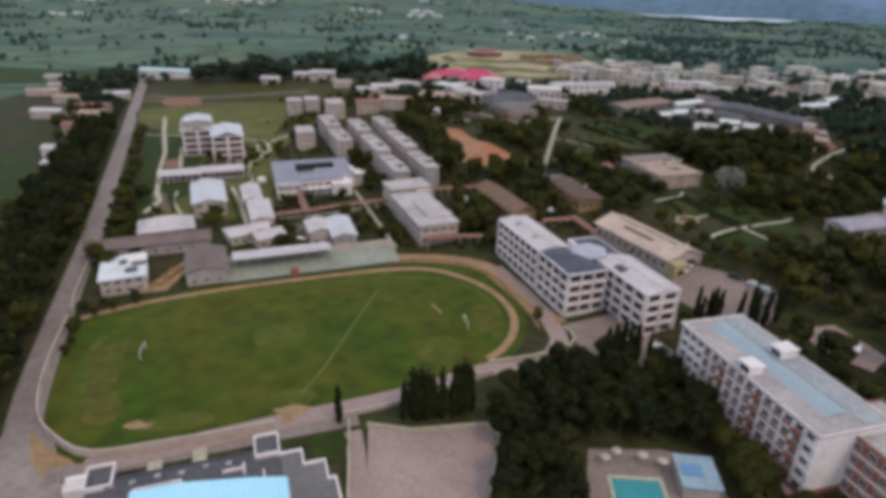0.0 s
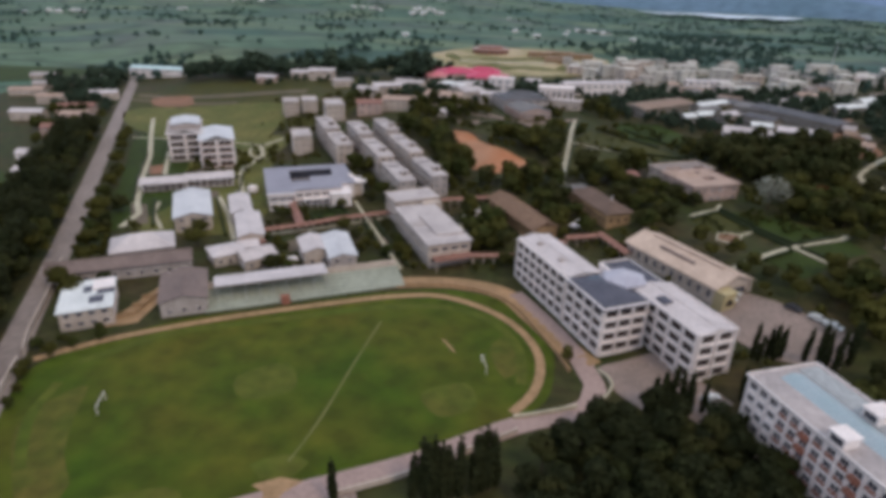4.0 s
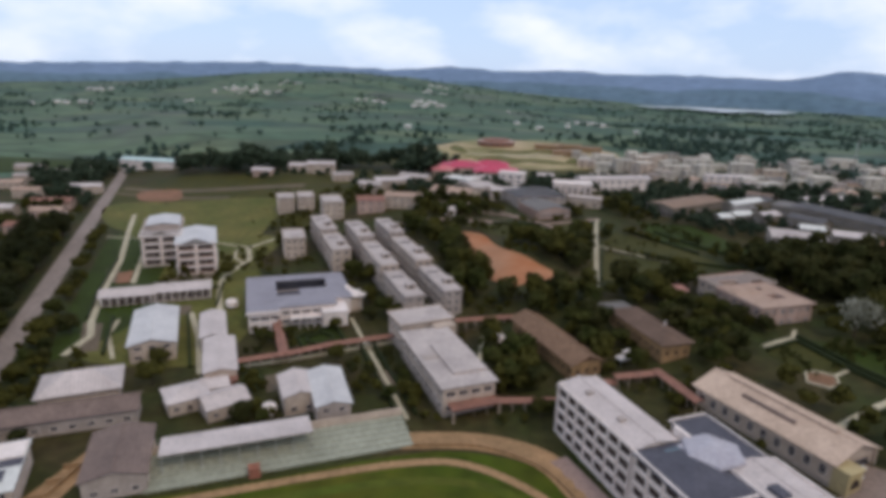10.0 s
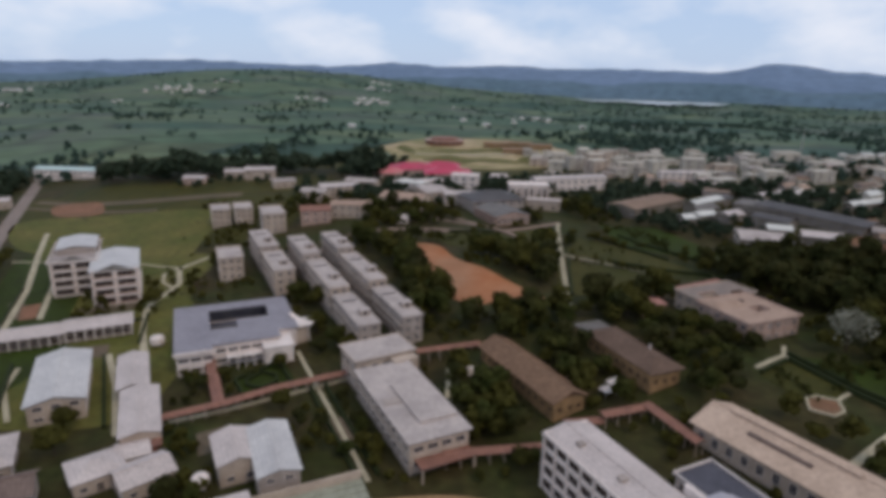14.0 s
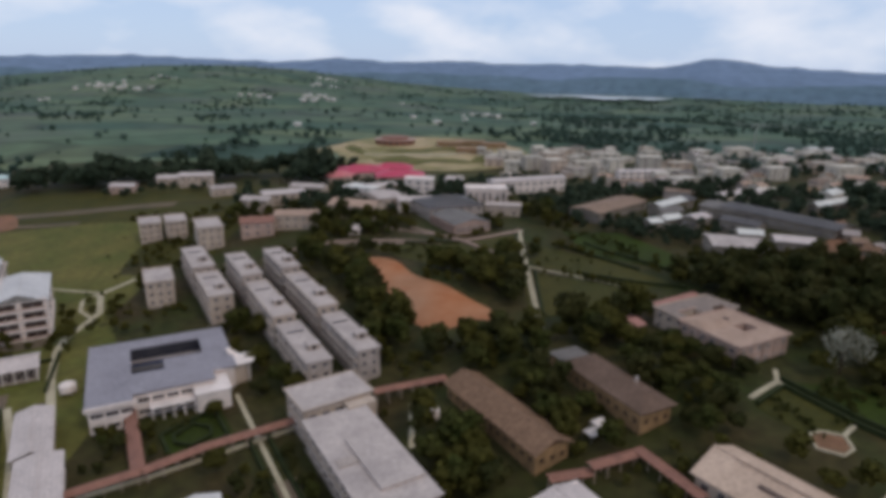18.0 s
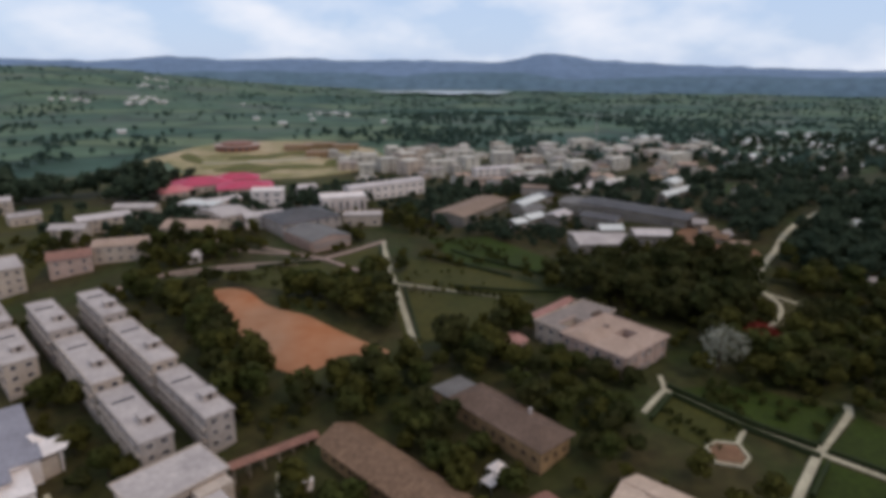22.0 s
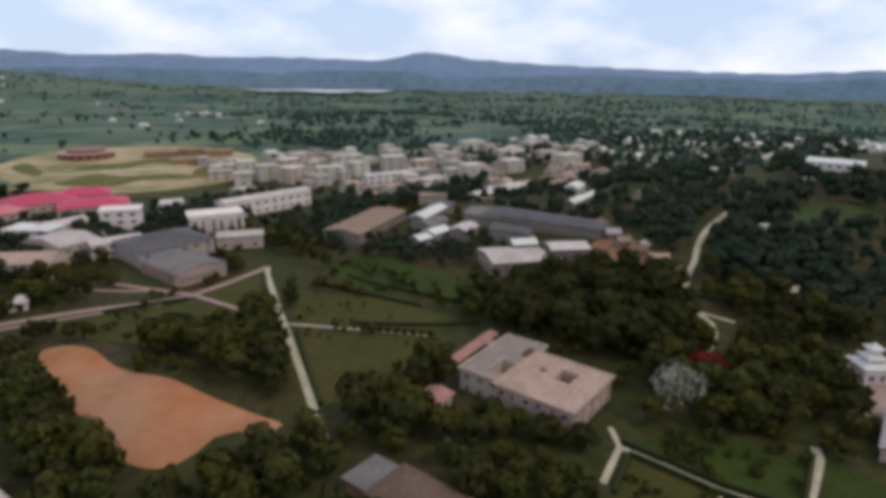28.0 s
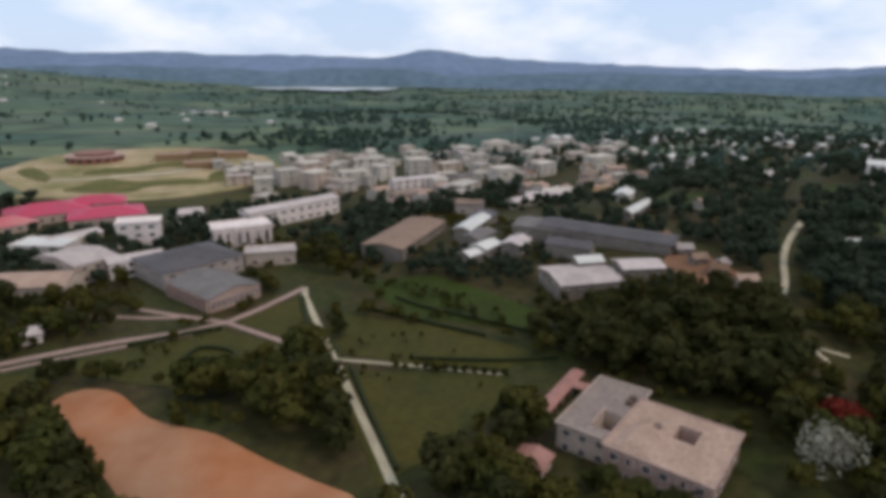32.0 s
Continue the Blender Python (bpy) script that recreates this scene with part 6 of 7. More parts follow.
# workshops with mixed roofs
WS = "workshop shed with sheet roof"
# wall grey darkened to paint in the shade the sheds stand in
WSHOP = mat("shade_grey_wall", (0.24, 0.21, 0.185), (0.16, 0.14, 0.125), scale=0.2, fine=1.5, amount=0.5)
for x, y, w, d, h, a, r in ((135, 357, 46, 17, 5.0, 35, RUSTR), (158, 350, 26, 7, 5.2, 33, BRIGHT), (172, 360, 14, 9, 4.6, 30, SLATE), (150, 335, 15, 8, 4.4, 25, GREYR), (144, 324, 11, 7, 4.0, 20, BRIGHT), (155, 318, 12, 8, 4.0, 30, SHEET), (135, 322, 8, 6, 4.0, 10, BRIGHT), (165, 322, 22, 16, 4.6, -62, GREYR), (176, 301, 50, 15, 4.2, -66, SLATE), (160, 302, 16, 9, 4.4, -60, SLATE), (144, 275, 21, 18, 4.0, -20, CONCL), (155, 286, 9, 6, 4.8, -20, BRIGHT), (163, 271, 14, 10, 4.2, -25, SHEET),
                            (218, 316, 27, 4.5, 3.4, 20, BRIGHT), (242, 392, 32, 9, 4.5, -20, SHEET), (262, 374, 22, 10, 5, -30, OCHRE), (186, 266, 5, 4, 2.4, -20, RUSTR), (180, 246, 6, 4, 2.6, -30, PINKR), (190, 275, 5, 4, 2.4, -35, CONC), (197, 287, 5, 4, 2.5, 15, BARNO), (182, 257, 5, 4, 2.4, -50, BARNO), (188, 258, 4, 4, 2.3, 10, CONC)):
    far_house("workshop", x, y, w, d, h, a, WSHOP, "gable", r, WS, 1, group="workshops", rise=1.3, step=3.6, win=(1.6, 1.2))
# houses west of the road and north of the residences
for x, y, w, d, h, a, wl, r, lb in ((-242, 516, 52, 12, 7, -8, WHITE, mat("mint_roof", (0.55, 0.66, 0.6), (0.48, 0.58, 0.54), rough=0.5), "long white warehouse with mint roof"), (-134, 455, 14, 8, 4, -5, PINKW, SHEET, "pinkish house"), (-93, 460, 19, 9, 7, 5, CREAM, SHEET, "cream house"), (-287, 472, 18, 9, 5, 8, CREAM, CONC, "white house"), (-266, 402, 16, 8, 5, 8, CREAM, PINKR, "house with pinkish roof"),
                             (-214, 340, 15, 9, 7, 7, PINKW, PINKR, "pinkish house"), (-206, 312, 18, 9, 6, 12, PINKW, TERR, "house with red roof"), (-303, 452, 10, 8, 5, 8, CREAM, CONC, "white house"), (-276, 490, 15, 9, 5, 8, CREAM, SHEET, "pale house"), (-190, 268, 20, 8, 4, 10, WHITE, SHEET, "long white shed"), (-180, 240, 8, 7, 4, 0, CREAM, SHEET, "small cream house"), (-232, 372, 22, 9, 5, 14, PINKW, TERR, "house with red roof"), (-250, 352, 18, 9, 5, 5, CREAM, SHEET, "cream house"), (-240, 420, 20, 9, 5, 18, CREAM, SHEET, "pale house"), (-300, 430, 22, 9, 4, 10, CREAM, PINKR, "pale house"), (-330, 500, 20, 9, 4, 8, CREAM, CONC, "pale house"),
                             (-36, 404, 22, 10, 6.5, 18, CREAM, SHEET, "cream block"), (-27, 352, 19, 12, 6.5, -4, CREAM, PINKR, "pinkish arched block"), (5, 345, 0, 0, 0, 0, None, None, ""), (32, 384, 18, 8, 6, 5, WHITE, SHEET, "white house"), (-50, 390, 14, 9, 6, -14, CREAM, CONCL, "cream house"), (-43, 345, 14, 12, 6.5, 8, PINKW, TERR, "pinkish red-roofed house"), (-26, 430, 20, 9, 5, -20, CREAM, CONCL, "cream block"), (-1, 339, 5, 4, 3, 0, WHITE, SHEET, "white hut"), (18, 433, 19, 8, 4.5, 24, CREAM, SHEET, "white shed"), (-72, 432, 13, 8, 4.4, 22, CREAM, CONC, "pale house"), (-110, 470, 16, 9, 4, 4, CREAM, SHEET, "cream house")):
    if w:
        far_house("village_house", x, y, w, d, h, a, wl, "gable", r, lb + " among trees", 2 if h > 5.5 else 1, group="village houses", rise=1.3, step=3.6, win=(1.3, 1.2), sides="se", cat="house")
far_house("white_office", 384, 284, 28, 16, 11, -69, WHITE, "gable", BRIGHT, "long white office block among trees", 3, rise=1.6)
# white kiosk, yard and lattice-fronted building by the gardens
ki = house("white_kiosk", 172, 178, 6, 6, -33, 4.6, 1, WHITE, "hip", BRIGHT, "white pagoda-like kiosk with stepped roofs", win=(1.2, 1.6), step=1.8, rise=1.3, over=1.0, category="kiosk")
for r0, z0 in ((3.6, 5.4), (2.2, 7.6)):
    part("upper_wall", MB().box(-r0 / 2, r0 / 2, -r0 / 2, r0 / 2, z0 - 0.6, z0 + 1.2), WHITE, ki)
    part("upper_roof", hip(r0, r0, z0 + 1.2, 0.9, 0.7), BRIGHT, ki)
part("finial", MB().tube(0, 0, 9.5, 10.6, 0.12, 0.04, 6), WHITE, ki)
area("kiosk_yard", [(176, 185), (186, 178), (172, 164), (158, 165.5), (152, 171), (162, 178)], PAVEP, 0.13, "pale paved yard before the kiosk", "pavement", curved=False)
lat = house("lattice_hall", 149, 160.5, 22, 9.5, 17, 3.2, 1, PINKW, "gable", LAVGREY, "low hall with pale ribs over a grey roof", win=(1.3, 1.4), step=2.3, rise=1.0, over=0.6, sides="nsw")
for i in range(12):
    for sg in (-1, 1):
        x_ = -11 + i * 2.0
        part("lattice_rib", MB().solid([(x_ - 0.12, 0, 4.35), (x_ + 0.12, 0, 4.35), (x_ + 0.12, sg * 5.3, 3.25), (x_ - 0.12, sg * 5.3, 3.25)], [(x_ - 0.12, 0, 4.5), (x_ + 0.12, 0, 4.5), (x_ + 0.12, sg * 5.3, 3.4), (x_ - 0.12, sg * 5.3, 3.4)]), WHITE, lat)
house("glasshouse", 202.7, 214, 10, 4, -40, 2.5, 1, WHITE, "gable", SHEET, "low white greenhouse among trees", win=None, rise=0.8, category="greenhouse")
for x, y, s in ((-78, 231, 2.1), (-45, 162, 1.8), (14, 200.5, 1.6)):
    water_tank(x, y, gz(x, y) + 0.2, s, 2.4, "white round water tank", WHITE, 0.6)
for x, y in ((47, 184), (49.6, 186.4)):
    tn = thing("white_tent", x, y, 20, "small white garden tent", "tent", "tents")
    part("cover", MB().solid([(-1.8, -1.5, 1.6), (1.8, -1.5, 1.6), (1.8, 1.5, 1.6), (-1.8, 1.5, 1.6)], [(-0.1, -0.1, 2.8), (0.1, -0.1, 2.8), (0.1, 0.1, 2.8), (-0.1, 0.1, 2.8)]), WHITE, tn)
    for i in range(4):
        part("pole", MB().box(-0.05, 0.05, -0.05, 0.05, -0.4, 1.65), METAL, tn, at=pose(1.7 if i % 2 else -1.7, 1.4 if i > 1 else -1.4, 0))
    keepout(x, y, 4, 4, 20)
mast = thing("radio_mast", 322, 520, 0, "slender lattice radio mast over the town", "mast", z=far_z(322, 520))
for i in range(3):
    part("mast_leg", MB().tube(0.7 * math.cos(i * 2.1), 0.7 * math.sin(i * 2.1), -1, 34, 0.16, 0.1, 5), METAL, mast)
for k in range(12):
    part("mast_ring", MB().tube(0, 0, 1 + k * 2.7, 1.12 + k * 2.7, 0.85, 0.85, 6), METAL, mast)


# ---- parked cars ----
def car(x, y, ang, m, label, z=None):
    c = thing("car", x, y, ang, label, "car", "parked cars", (gz(x, y) + 0.13) if z is None else z)
    prof = [(-2.1, 0.3), (2.1, 0.3), (2.15, 0.75), (1.15, 0.9), (0.6, 1.42), (-1.1, 1.45), (-1.9, 0.95), (-2.15, 0.9)]
    part("body", MB().solid([(px, -0.85, pz) for px, pz in prof], [(px, 0.85, pz) for px, pz in prof]), m, c)
    part("windscreen", MB().solid([(1.12, -0.7, 0.95), (0.66, -0.7, 1.36), (0.66, 0.7, 1.36), (1.12, 0.7, 0.95)], [(1.16, -0.7, 0.97), (0.7, -0.7, 1.39), (0.7, 0.7, 1.39), (1.16, 0.7, 0.97)]), GLASS, c)
    ring = [(0.32 * math.cos(i * math.pi / 5), 0.32 * math.sin(i * math.pi / 5)) for i in range(10)]
    me = MB().solid([(px, -0.1, pz) for px, pz in ring], [(px, 0.1, pz) for px, pz in ring]).mesh("wheel", RUBBER)
    for px in (-1.3, 1.3):
        for py in (-0.82, 0.82):
            wh = part("wheel", me, None, c, at=pose(px, py, 0.32))
            part("rim", MB().box(-0.16, 0.16, -0.12, 0.12, -0.16, 0.16), METAL, wh)
    return c


for x, y, a, k in ((61.5, 99.5, 20, 0), (80, 136.5, -50, 0), (97, 124.5, -50, 0), (99, 121, -50, 0), (84, 141, -45, 1), (-68.6, 136, 20, 0), (82, 138.8, -50, 0), (93.5, 129.5, -50, 1), (104, 99.5, 70, 0), (107, 98.5, 70, 1), (108.5, 94, 60, 0)):
    car(x, y, a, CARM[k], "parked white car on the paving" if k == 0 else "parked dark car on the paving")


# ---- trees ----
rng = random.Random(7)


def leaves(blobs, count, size, seed, flatness=0.0):
    """A crown: small leaf clumps strewn over and inside rounded masses."""
    r = random.Random(seed)
    v, f = [], []
    tot = sum(b[3] ** 2 for b in blobs)
    for bx, by, bz, br, sq in blobs:
        for _ in range(int(count * br ** 2 / tot)):
            while True:
                d = Vector((r.uniform(-1, 1), r.uniform(-1, 1), r.uniform(-0.75, 1)))
                if 0.05 < d.length < 1:
                    break
            d.normalize()
            rad = br * (0.70 + 0.38 * r.random() ** 0.7)
            c = Vector((bx + d.x * rad, by + d.y * rad, bz + d.z * rad * sq))
            nrm = (d + Vector((r.uniform(-1, 1), r.uniform(-1, 1), r.uniform(-0.5, 1))) * 0.5).normalized()
            a = nrm.orthogonal().normalized()
            a = Matrix.Rotation(r.uniform(0, 6.28), 3, nrm) @ a
            b = nrm.cross(a)
            s = size * r.uniform(0.6, 1.3)
            k = len(v)
            pts = [(-1, -0.25), (-0.2, -0.75), (0.8, -0.5), (1.0, 0.3), (0.1, 0.8), (-0.75, 0.5)]
            v += [tuple(c + a * (px * s) + b * (py * s) + nrm * (0.18 * s * (px * px - 0.4))) for px, py in pts]
            f.append((k, k + 1, k + 2, k + 3)); f.append((k, k + 3, k + 4, k + 5))
    return v, f


def crown_blobs(kind, h, rad, seed):
    r = random.Random(seed)
    if kind == "cypress":
        return [(r.uniform(-0.1, 0.1), r.uniform(-0.1, 0.1), h * (0.12 + 0.82 * i / 7), rad * (1.0 - 0.8 * abs(i / 7 - 0.3) ** 1.2) * (0.35 if i == 7 else 1), 1.5) for i in range(8)]
    base = 0.38 if kind != "flat" else 0.6
    out = [(0, 0, h * 0.68, rad * 0.72, 0.75)]
    for i in range(8):
        a = i * 0.785 + r.uniform(-0.4, 0.4)
        q = rad * r.uniform(0.3, 0.66)
        out.append((q * math.cos(a), q * math.sin(a), h * r.uniform(base, 0.82), rad * r.uniform(0.34, 0.56), 0.8 if kind != "flat" else 0.45))
    return out


def trunk_mesh(h, r0, seed, limbs=5, up=0.75):
    r = random.Random(seed)
    mb = MB()

    def limb(p, q, a, b, n=6):
        p, q = Vector(p), Vector(q)
        d = (q - p).normalized()
        u = d.orthogonal().normalized(); w = d.cross(u)
        ring = lambda c, s: [tuple(c + u * (s * math.cos(i * 2 * math.pi / n)) + w * (s * math.sin(i * 2 * math.pi / n))) for i in range(n)]  # noqa: E731
        mb.solid(ring(p, a), ring(q, b))

    k = (r.uniform(-0.3, 0.3), r.uniform(-0.3, 0.3), h * 0.42)
    limb((0, 0, -1.0), k, r0, r0 * 0.7)
    limb(k, (k[0] * 1.6, k[1] * 1.6, h * up), r0 * 0.7, r0 * 0.25)
    for i in range(limbs):
        a = i * 6.28 / max(limbs, 1) + r.uniform(-0.4, 0.4)
        z0 = h * r.uniform(0.35, 0.5)
        limb((k[0] * z0 / k[2], k[1] * z0 / k[2], z0), (h * 0.22 * math.cos(a), h * 0.22 * math.sin(a), h * r.uniform(0.58, 0.75)), r0 * 0.4, r0 * 0.12, 5)
    return mb.mesh("trunk", BARK)


def tree_proto(kind, h, rad, leaf, seed, count=620, size=0.5):
    v, f = leaves(crown_blobs(kind, h, rad, seed), count, size, seed)
    mb = MB()
    mb.v, mb.f, mb.m = v, f, [0] * len(f)
    return trunk_mesh(h, 0.05 + h * 0.022, seed, 0 if kind == "cypress" else 5, 0.8), mb.mesh("crown", leaf)


PROTO = {
    "broad": [tree_proto("broad", 9, 4.4, LEAF[0], 1, 760, 0.55), tree_proto("broad", 10.5, 4.8, LEAF[1], 2, 820, 0.55), tree_proto("broad", 8, 4.0, LEAF[2], 3, 700, 0.52), tree_proto("flat", 9, 5.4, LEAF[1], 4, 760, 0.55)],
    "tall": [tree_proto("broad", 14.5, 4.6, LEAF[3], 5, 900, 0.56), tree_proto("broad", 13, 4.2, LEAF[2], 6, 860, 0.54), tree_proto("broad", 16, 4.8, LEAF[3], 8, 960, 0.56)],
    "cypress": [tree_proto("cypress", 11, 0.85, LEAF[3], 9, 520, 0.36), tree_proto("cypress", 13, 0.95, LEAF[3], 10, 560, 0.36)],
    "small": [tree_proto("broad", 4.5, 2.2, LEAF[1], 11, 360, 0.38), tree_proto("broad", 5, 2.0, LEAF[0], 12, 360, 0.38)],
    "silver": [tree_proto("broad", 10, 5.0, LEAF[4], 13, 620, 0.32)],
    "red": [tree_proto("flat", 7, 3.8, LEAF[5], 14, 520, 0.5)],
}
LABEL = {"broad": "broad-crowned dark green tree", "tall": "tall dark green tree in a dense stand", "cypress": "slim dark green cypress tree", "small": "small leafy green garden tree", "silver": "pale silvery grey-leafed tree", "red": "spreading tree with dark red blossom"}
made = {}


def tree(kind, x, y, scale=1.0, pick=None):
    z = gz(x, y)
    i = pick if pick is not None else rng.randrange(len(PROTO[kind]))
    m = pose(x, y, z, rng.uniform(-3, 3), rng.uniform(-3, 3), rng.uniform(0, 360)) @ Matrix.Diagonal((scale, scale, scale * rng.uniform(0.88, 1.12), 1))
    if (kind, i) in made:
        t = copy_thing(made[kind, i], pose(0, 0, 0))
        t.matrix_basis = m
        return t
    t = new("tree" if kind != "cypress" else "cypress")
    tr, cr = PROTO[kind][i]
    part("trunk", tr, None, t)
    part("crown", cr, None, t)
    tagged(t, LABEL[kind], "tree", kind + " trees")
    t.matrix_basis = m
    made[kind, i] = t
    return t


# many trees joined into woods
def crowns(count, size, seeds=7):
    out = []
    for s in range(seeds):
        hh, rr_ = (10, 4.3) if s < 4 else (14, 4.4)
        v, f = leaves(crown_blobs("broad" if s != 2 else "flat", hh, rr_, 40 + s), count, size, 60 + s)
        out.append((np.array(v), np.array(f)))
    return out


DENSE, MIDDLE, LIGHT = crowns(250, 0.92), crowns(100, 1.45), crowns(26, 2.5)


def wood(name, spots, material, label, zf=gz, shapes=None):
    vs, fs, k = [], [], 0
    for x, y, s in spots:
        v, f = rng.choice(shapes or (DENSE if math.hypot(x, y - 120) < 260 else MIDDLE))
        a = rng.uniform(0, 6.28)
        R = np.array([[math.cos(a), -math.sin(a), 0], [math.sin(a), math.cos(a), 0], [0, 0, 1]]) * s
        vs.append(v @ R.T + (x, y, zf(x, y))); fs.append(f + k); k += len(v)
    if not vs:
        return
    me = bpy.data.meshes.new(name)
    me.from_pydata(np.concatenate(vs).tolist(), [], np.concatenate(fs).tolist())
    me.materials.append(material)
    tagged(new(name, me), label, "trees", kind="stuff")


def clear(x, y):
    return not any(inside(x, y, k) for k in KEEP_BOX(x, y))


BOXES = [(min(p[0] for p in k), max(p[0] for p in k), min(p[1] for p in k), max(p[1] for p in k), k) for k in KEEP]


def KEEP_BOX(x, y):
    return [k for a, b, c, d, k in BOXES if a <= x <= b and c <= y <= d]


def fill(poly, gap, kinds, scale=(0.8, 1.15), prob=1.0):
    """Spots strewn in an outline, some gap apart, off the paths and buildings."""
    out = []
    xa, xb = min(p[0] for p in poly), max(p[0] for p in poly)
    ya, yb = min(p[1] for p in poly), max(p[1] for p in poly)
    y = ya
    while y < yb:
        x = xa
        while x < xb:
            px, py = x + rng.uniform(-0.42, 0.42) * gap, y + rng.uniform(-0.42, 0.42) * gap
            if rng.random() < prob and inside(px, py, poly) and clear(px, py):
                out.append((px, py, rng.uniform(*scale), rng.choice(kinds)))
            x += gap
        y += gap
    return out


near = []
KEEP_TREES = [[(110, 187), (122, 188), (126, 203), (112, 202)], [(128, 194), (143, 192), (143, 204), (130, 204)]]
BOXES += [(min(p[0] for p in k), max(p[0] for p in k), min(p[1] for p in k), max(p[1] for p in k), k) for k in KEEP_TREES]
# dense stand below the lecture block, and round the pool
near += fill([(17, 74), (21, 83), (32, 88), (44, 92), (54, 93), (62, 94), (66, 86), (67, 68), (61, 62.5), (36, 63.5), (19, 66)], 4.3, ["tall"], (0.5, 0.72))
near += fill([(60, 62), (66, 66), (72, 47), (73, 36), (60, 36)], 3.8, ["broad"], (0.5, 0.72))
near += fill([(18, 66), (36, 65), (33, 40), (16, 40)], 3.9, ["tall"], (0.5, 0.75))
near += fill([(58, 64), (64, 62), (62, 38), (58, 40)], 6, ["broad", "small"], (0.6, 0.9))
# both sides of the road
line = spline(ROAD, False, 6)
for i, (x, y) in enumerate(line[3:52]):
    for off in (8, 13.5, 19):
        if clear(x - off, y - off * 0.35):
            near.append((x - off + rng.uniform(-1.5, 1.5), y - off * 0.35 + rng.uniform(-2, 2), rng.uniform(0.75, 1.05), "tall"))
    if y > 128 and i % 2 == 0 and clear(x + 8, y + 3):
        near.append((x + 8 + rng.uniform(-1, 1), y + 3, rng.uniform(0.5, 0.75), "broad"))
near += fill([(82, 145), (92, 141), (101, 128), (116, 134), (103, 141), (95, 150), (86, 162), (79, 171), (77, 168)], 5.2, ["broad"], (0.45, 0.7))
# between residences, earth plot and path
near += fill([(2, 216), (14, 240), (6, 262), (0, 300), (-10, 325), (-22, 312), (-10, 286), (-2, 258)], 5.2, ["broad", "tall"], (0.7, 0.95))
near += fill([(22, 291), (33, 281), (38, 267), (44, 252), (49, 250), (54, 266), (59, 288), (50, 296), (34, 299)], 5.0, ["broad"], (0.62, 1.0))
near += fill([(14, 232), (22, 216), (40, 212), (48, 222), (46, 236), (30, 233)], 6, ["broad"], (0.65, 0.95))
# round the barns
near += fill([(34, 206), (42, 180), (52, 178), (44, 214)], 5, ["broad"], (0.55, 0.85))
near += fill([(62, 184), (70, 172), (82, 182), (84, 196), (77, 213), (64, 220)], 6, ["broad", "small"], (0.5, 0.78))
near += fill([(10, 172), (22, 172), (24, 188), (14, 204), (6, 200)], 5.5, ["broad", "small"], (0.55, 0.85))
near += fill([(48, 222), (58, 234), (66, 234), (70, 218), (64, 214), (60, 218)], 5.2, ["broad"], (0.5, 0.8))
near += fill([(64, 232), (74, 236), (88, 240), (78, 222), (66, 222)], 5.5, ["broad"], (0.6, 0.9))
near = [(-39.6, 259.4, 0.95, "broad"), (-31, 253, 0.85, "broad"), (-30.5, 235, 0.7, "broad"), (-23, 224, 0.8, "broad"), (-18.5, 220, 0.65, "broad"), (82.7, 235.5, 0.75, "tall"), (80, 238, 0.7, "tall"), (71, 215, 0.7, "broad"), (78.5, 209, 0.7, "broad"), (86, 202.5, 0.85, "broad"), (66, 222, 0.95, "broad"), (91, 196.5, 0.75, "broad"), (126, 181.5, 0.9, "broad"), (122, 186.5, 0.75, "broad"), (130, 184.5, 0.85, "broad"), (134, 178.5, 0.8, "broad"), (139, 183.5, 0.9, "broad"), (128, 176.5, 0.6, "small"), (119, 188.5, 0.55, "broad"),
        (85.5, 203.5, 0.62, "broad"), (83.5, 208.6, 0.72, "broad"), (82, 213.8, 0.66, "broad"), (88.5, 200.6, 0.9, "small"), (80.5, 217, 0.45, "broad"), (92, 197.6, 0.6, "small"), (21.5, 163, 0.55, "broad"), (25, 163.8, 0.5, "broad"), (17.5, 161.5, 0.5, "small"), (12, 160.8, 0.6, "small")] + near
things, extra = near[:296], near[296:]
for x, y, s, k in things:
    tree(k, x, y, s)
# cypresses
for x, y, s in ((-15.8, 68.4, 0.95), (-2.4, 69.8, 0.95), (-0.3, 70.2, 1.15), (0.8, 69.6, 1.2), (1.9, 70.4, 1.22), (3.0, 70.0, 1.1), (6.2, 70.6, 1.15), (8.2, 71.2, 1.25), (9.8, 72.2, 1.3), (11.2, 72.8, 1.25), (12.4, 73.4, 1.2), (4.6, 70.6, 1.0), (75.9, 112.6, 0.8), (79.3, 112.6, 0.85), (81.9, 112, 0.9), (88.8, 108.4, 1.0), (91, 106, 1.05), (76.8, 111.6, 0.7), (80.4, 111.6, 0.95), (89.8, 107, 0.9), (47.3, 95.7, 1.0), (48.8, 94.6, 0.8), (51, 95.8, 1.05), (53, 95, 0.85), (55.3, 95.2, 0.9), (45.5, 94, 0.7), (58, 95.5, 0.75), (68, 99, 0.9), (70.5, 97, 1.0), (69.2, 98.2, 0.8), (49.8, 95.4, 1.1), (54.2, 94.2, 1.0), (86.5, 110.2, 0.8), (95, 107.4, 0.95), (98, 111.2, 0.8)):
    tree("cypress", x, y, s)
tree("silver", 116.5, 194.5, 1.28)
tree("red", 138, 199.5, 1.15)
tree("red", 134.5, 203, 0.7)
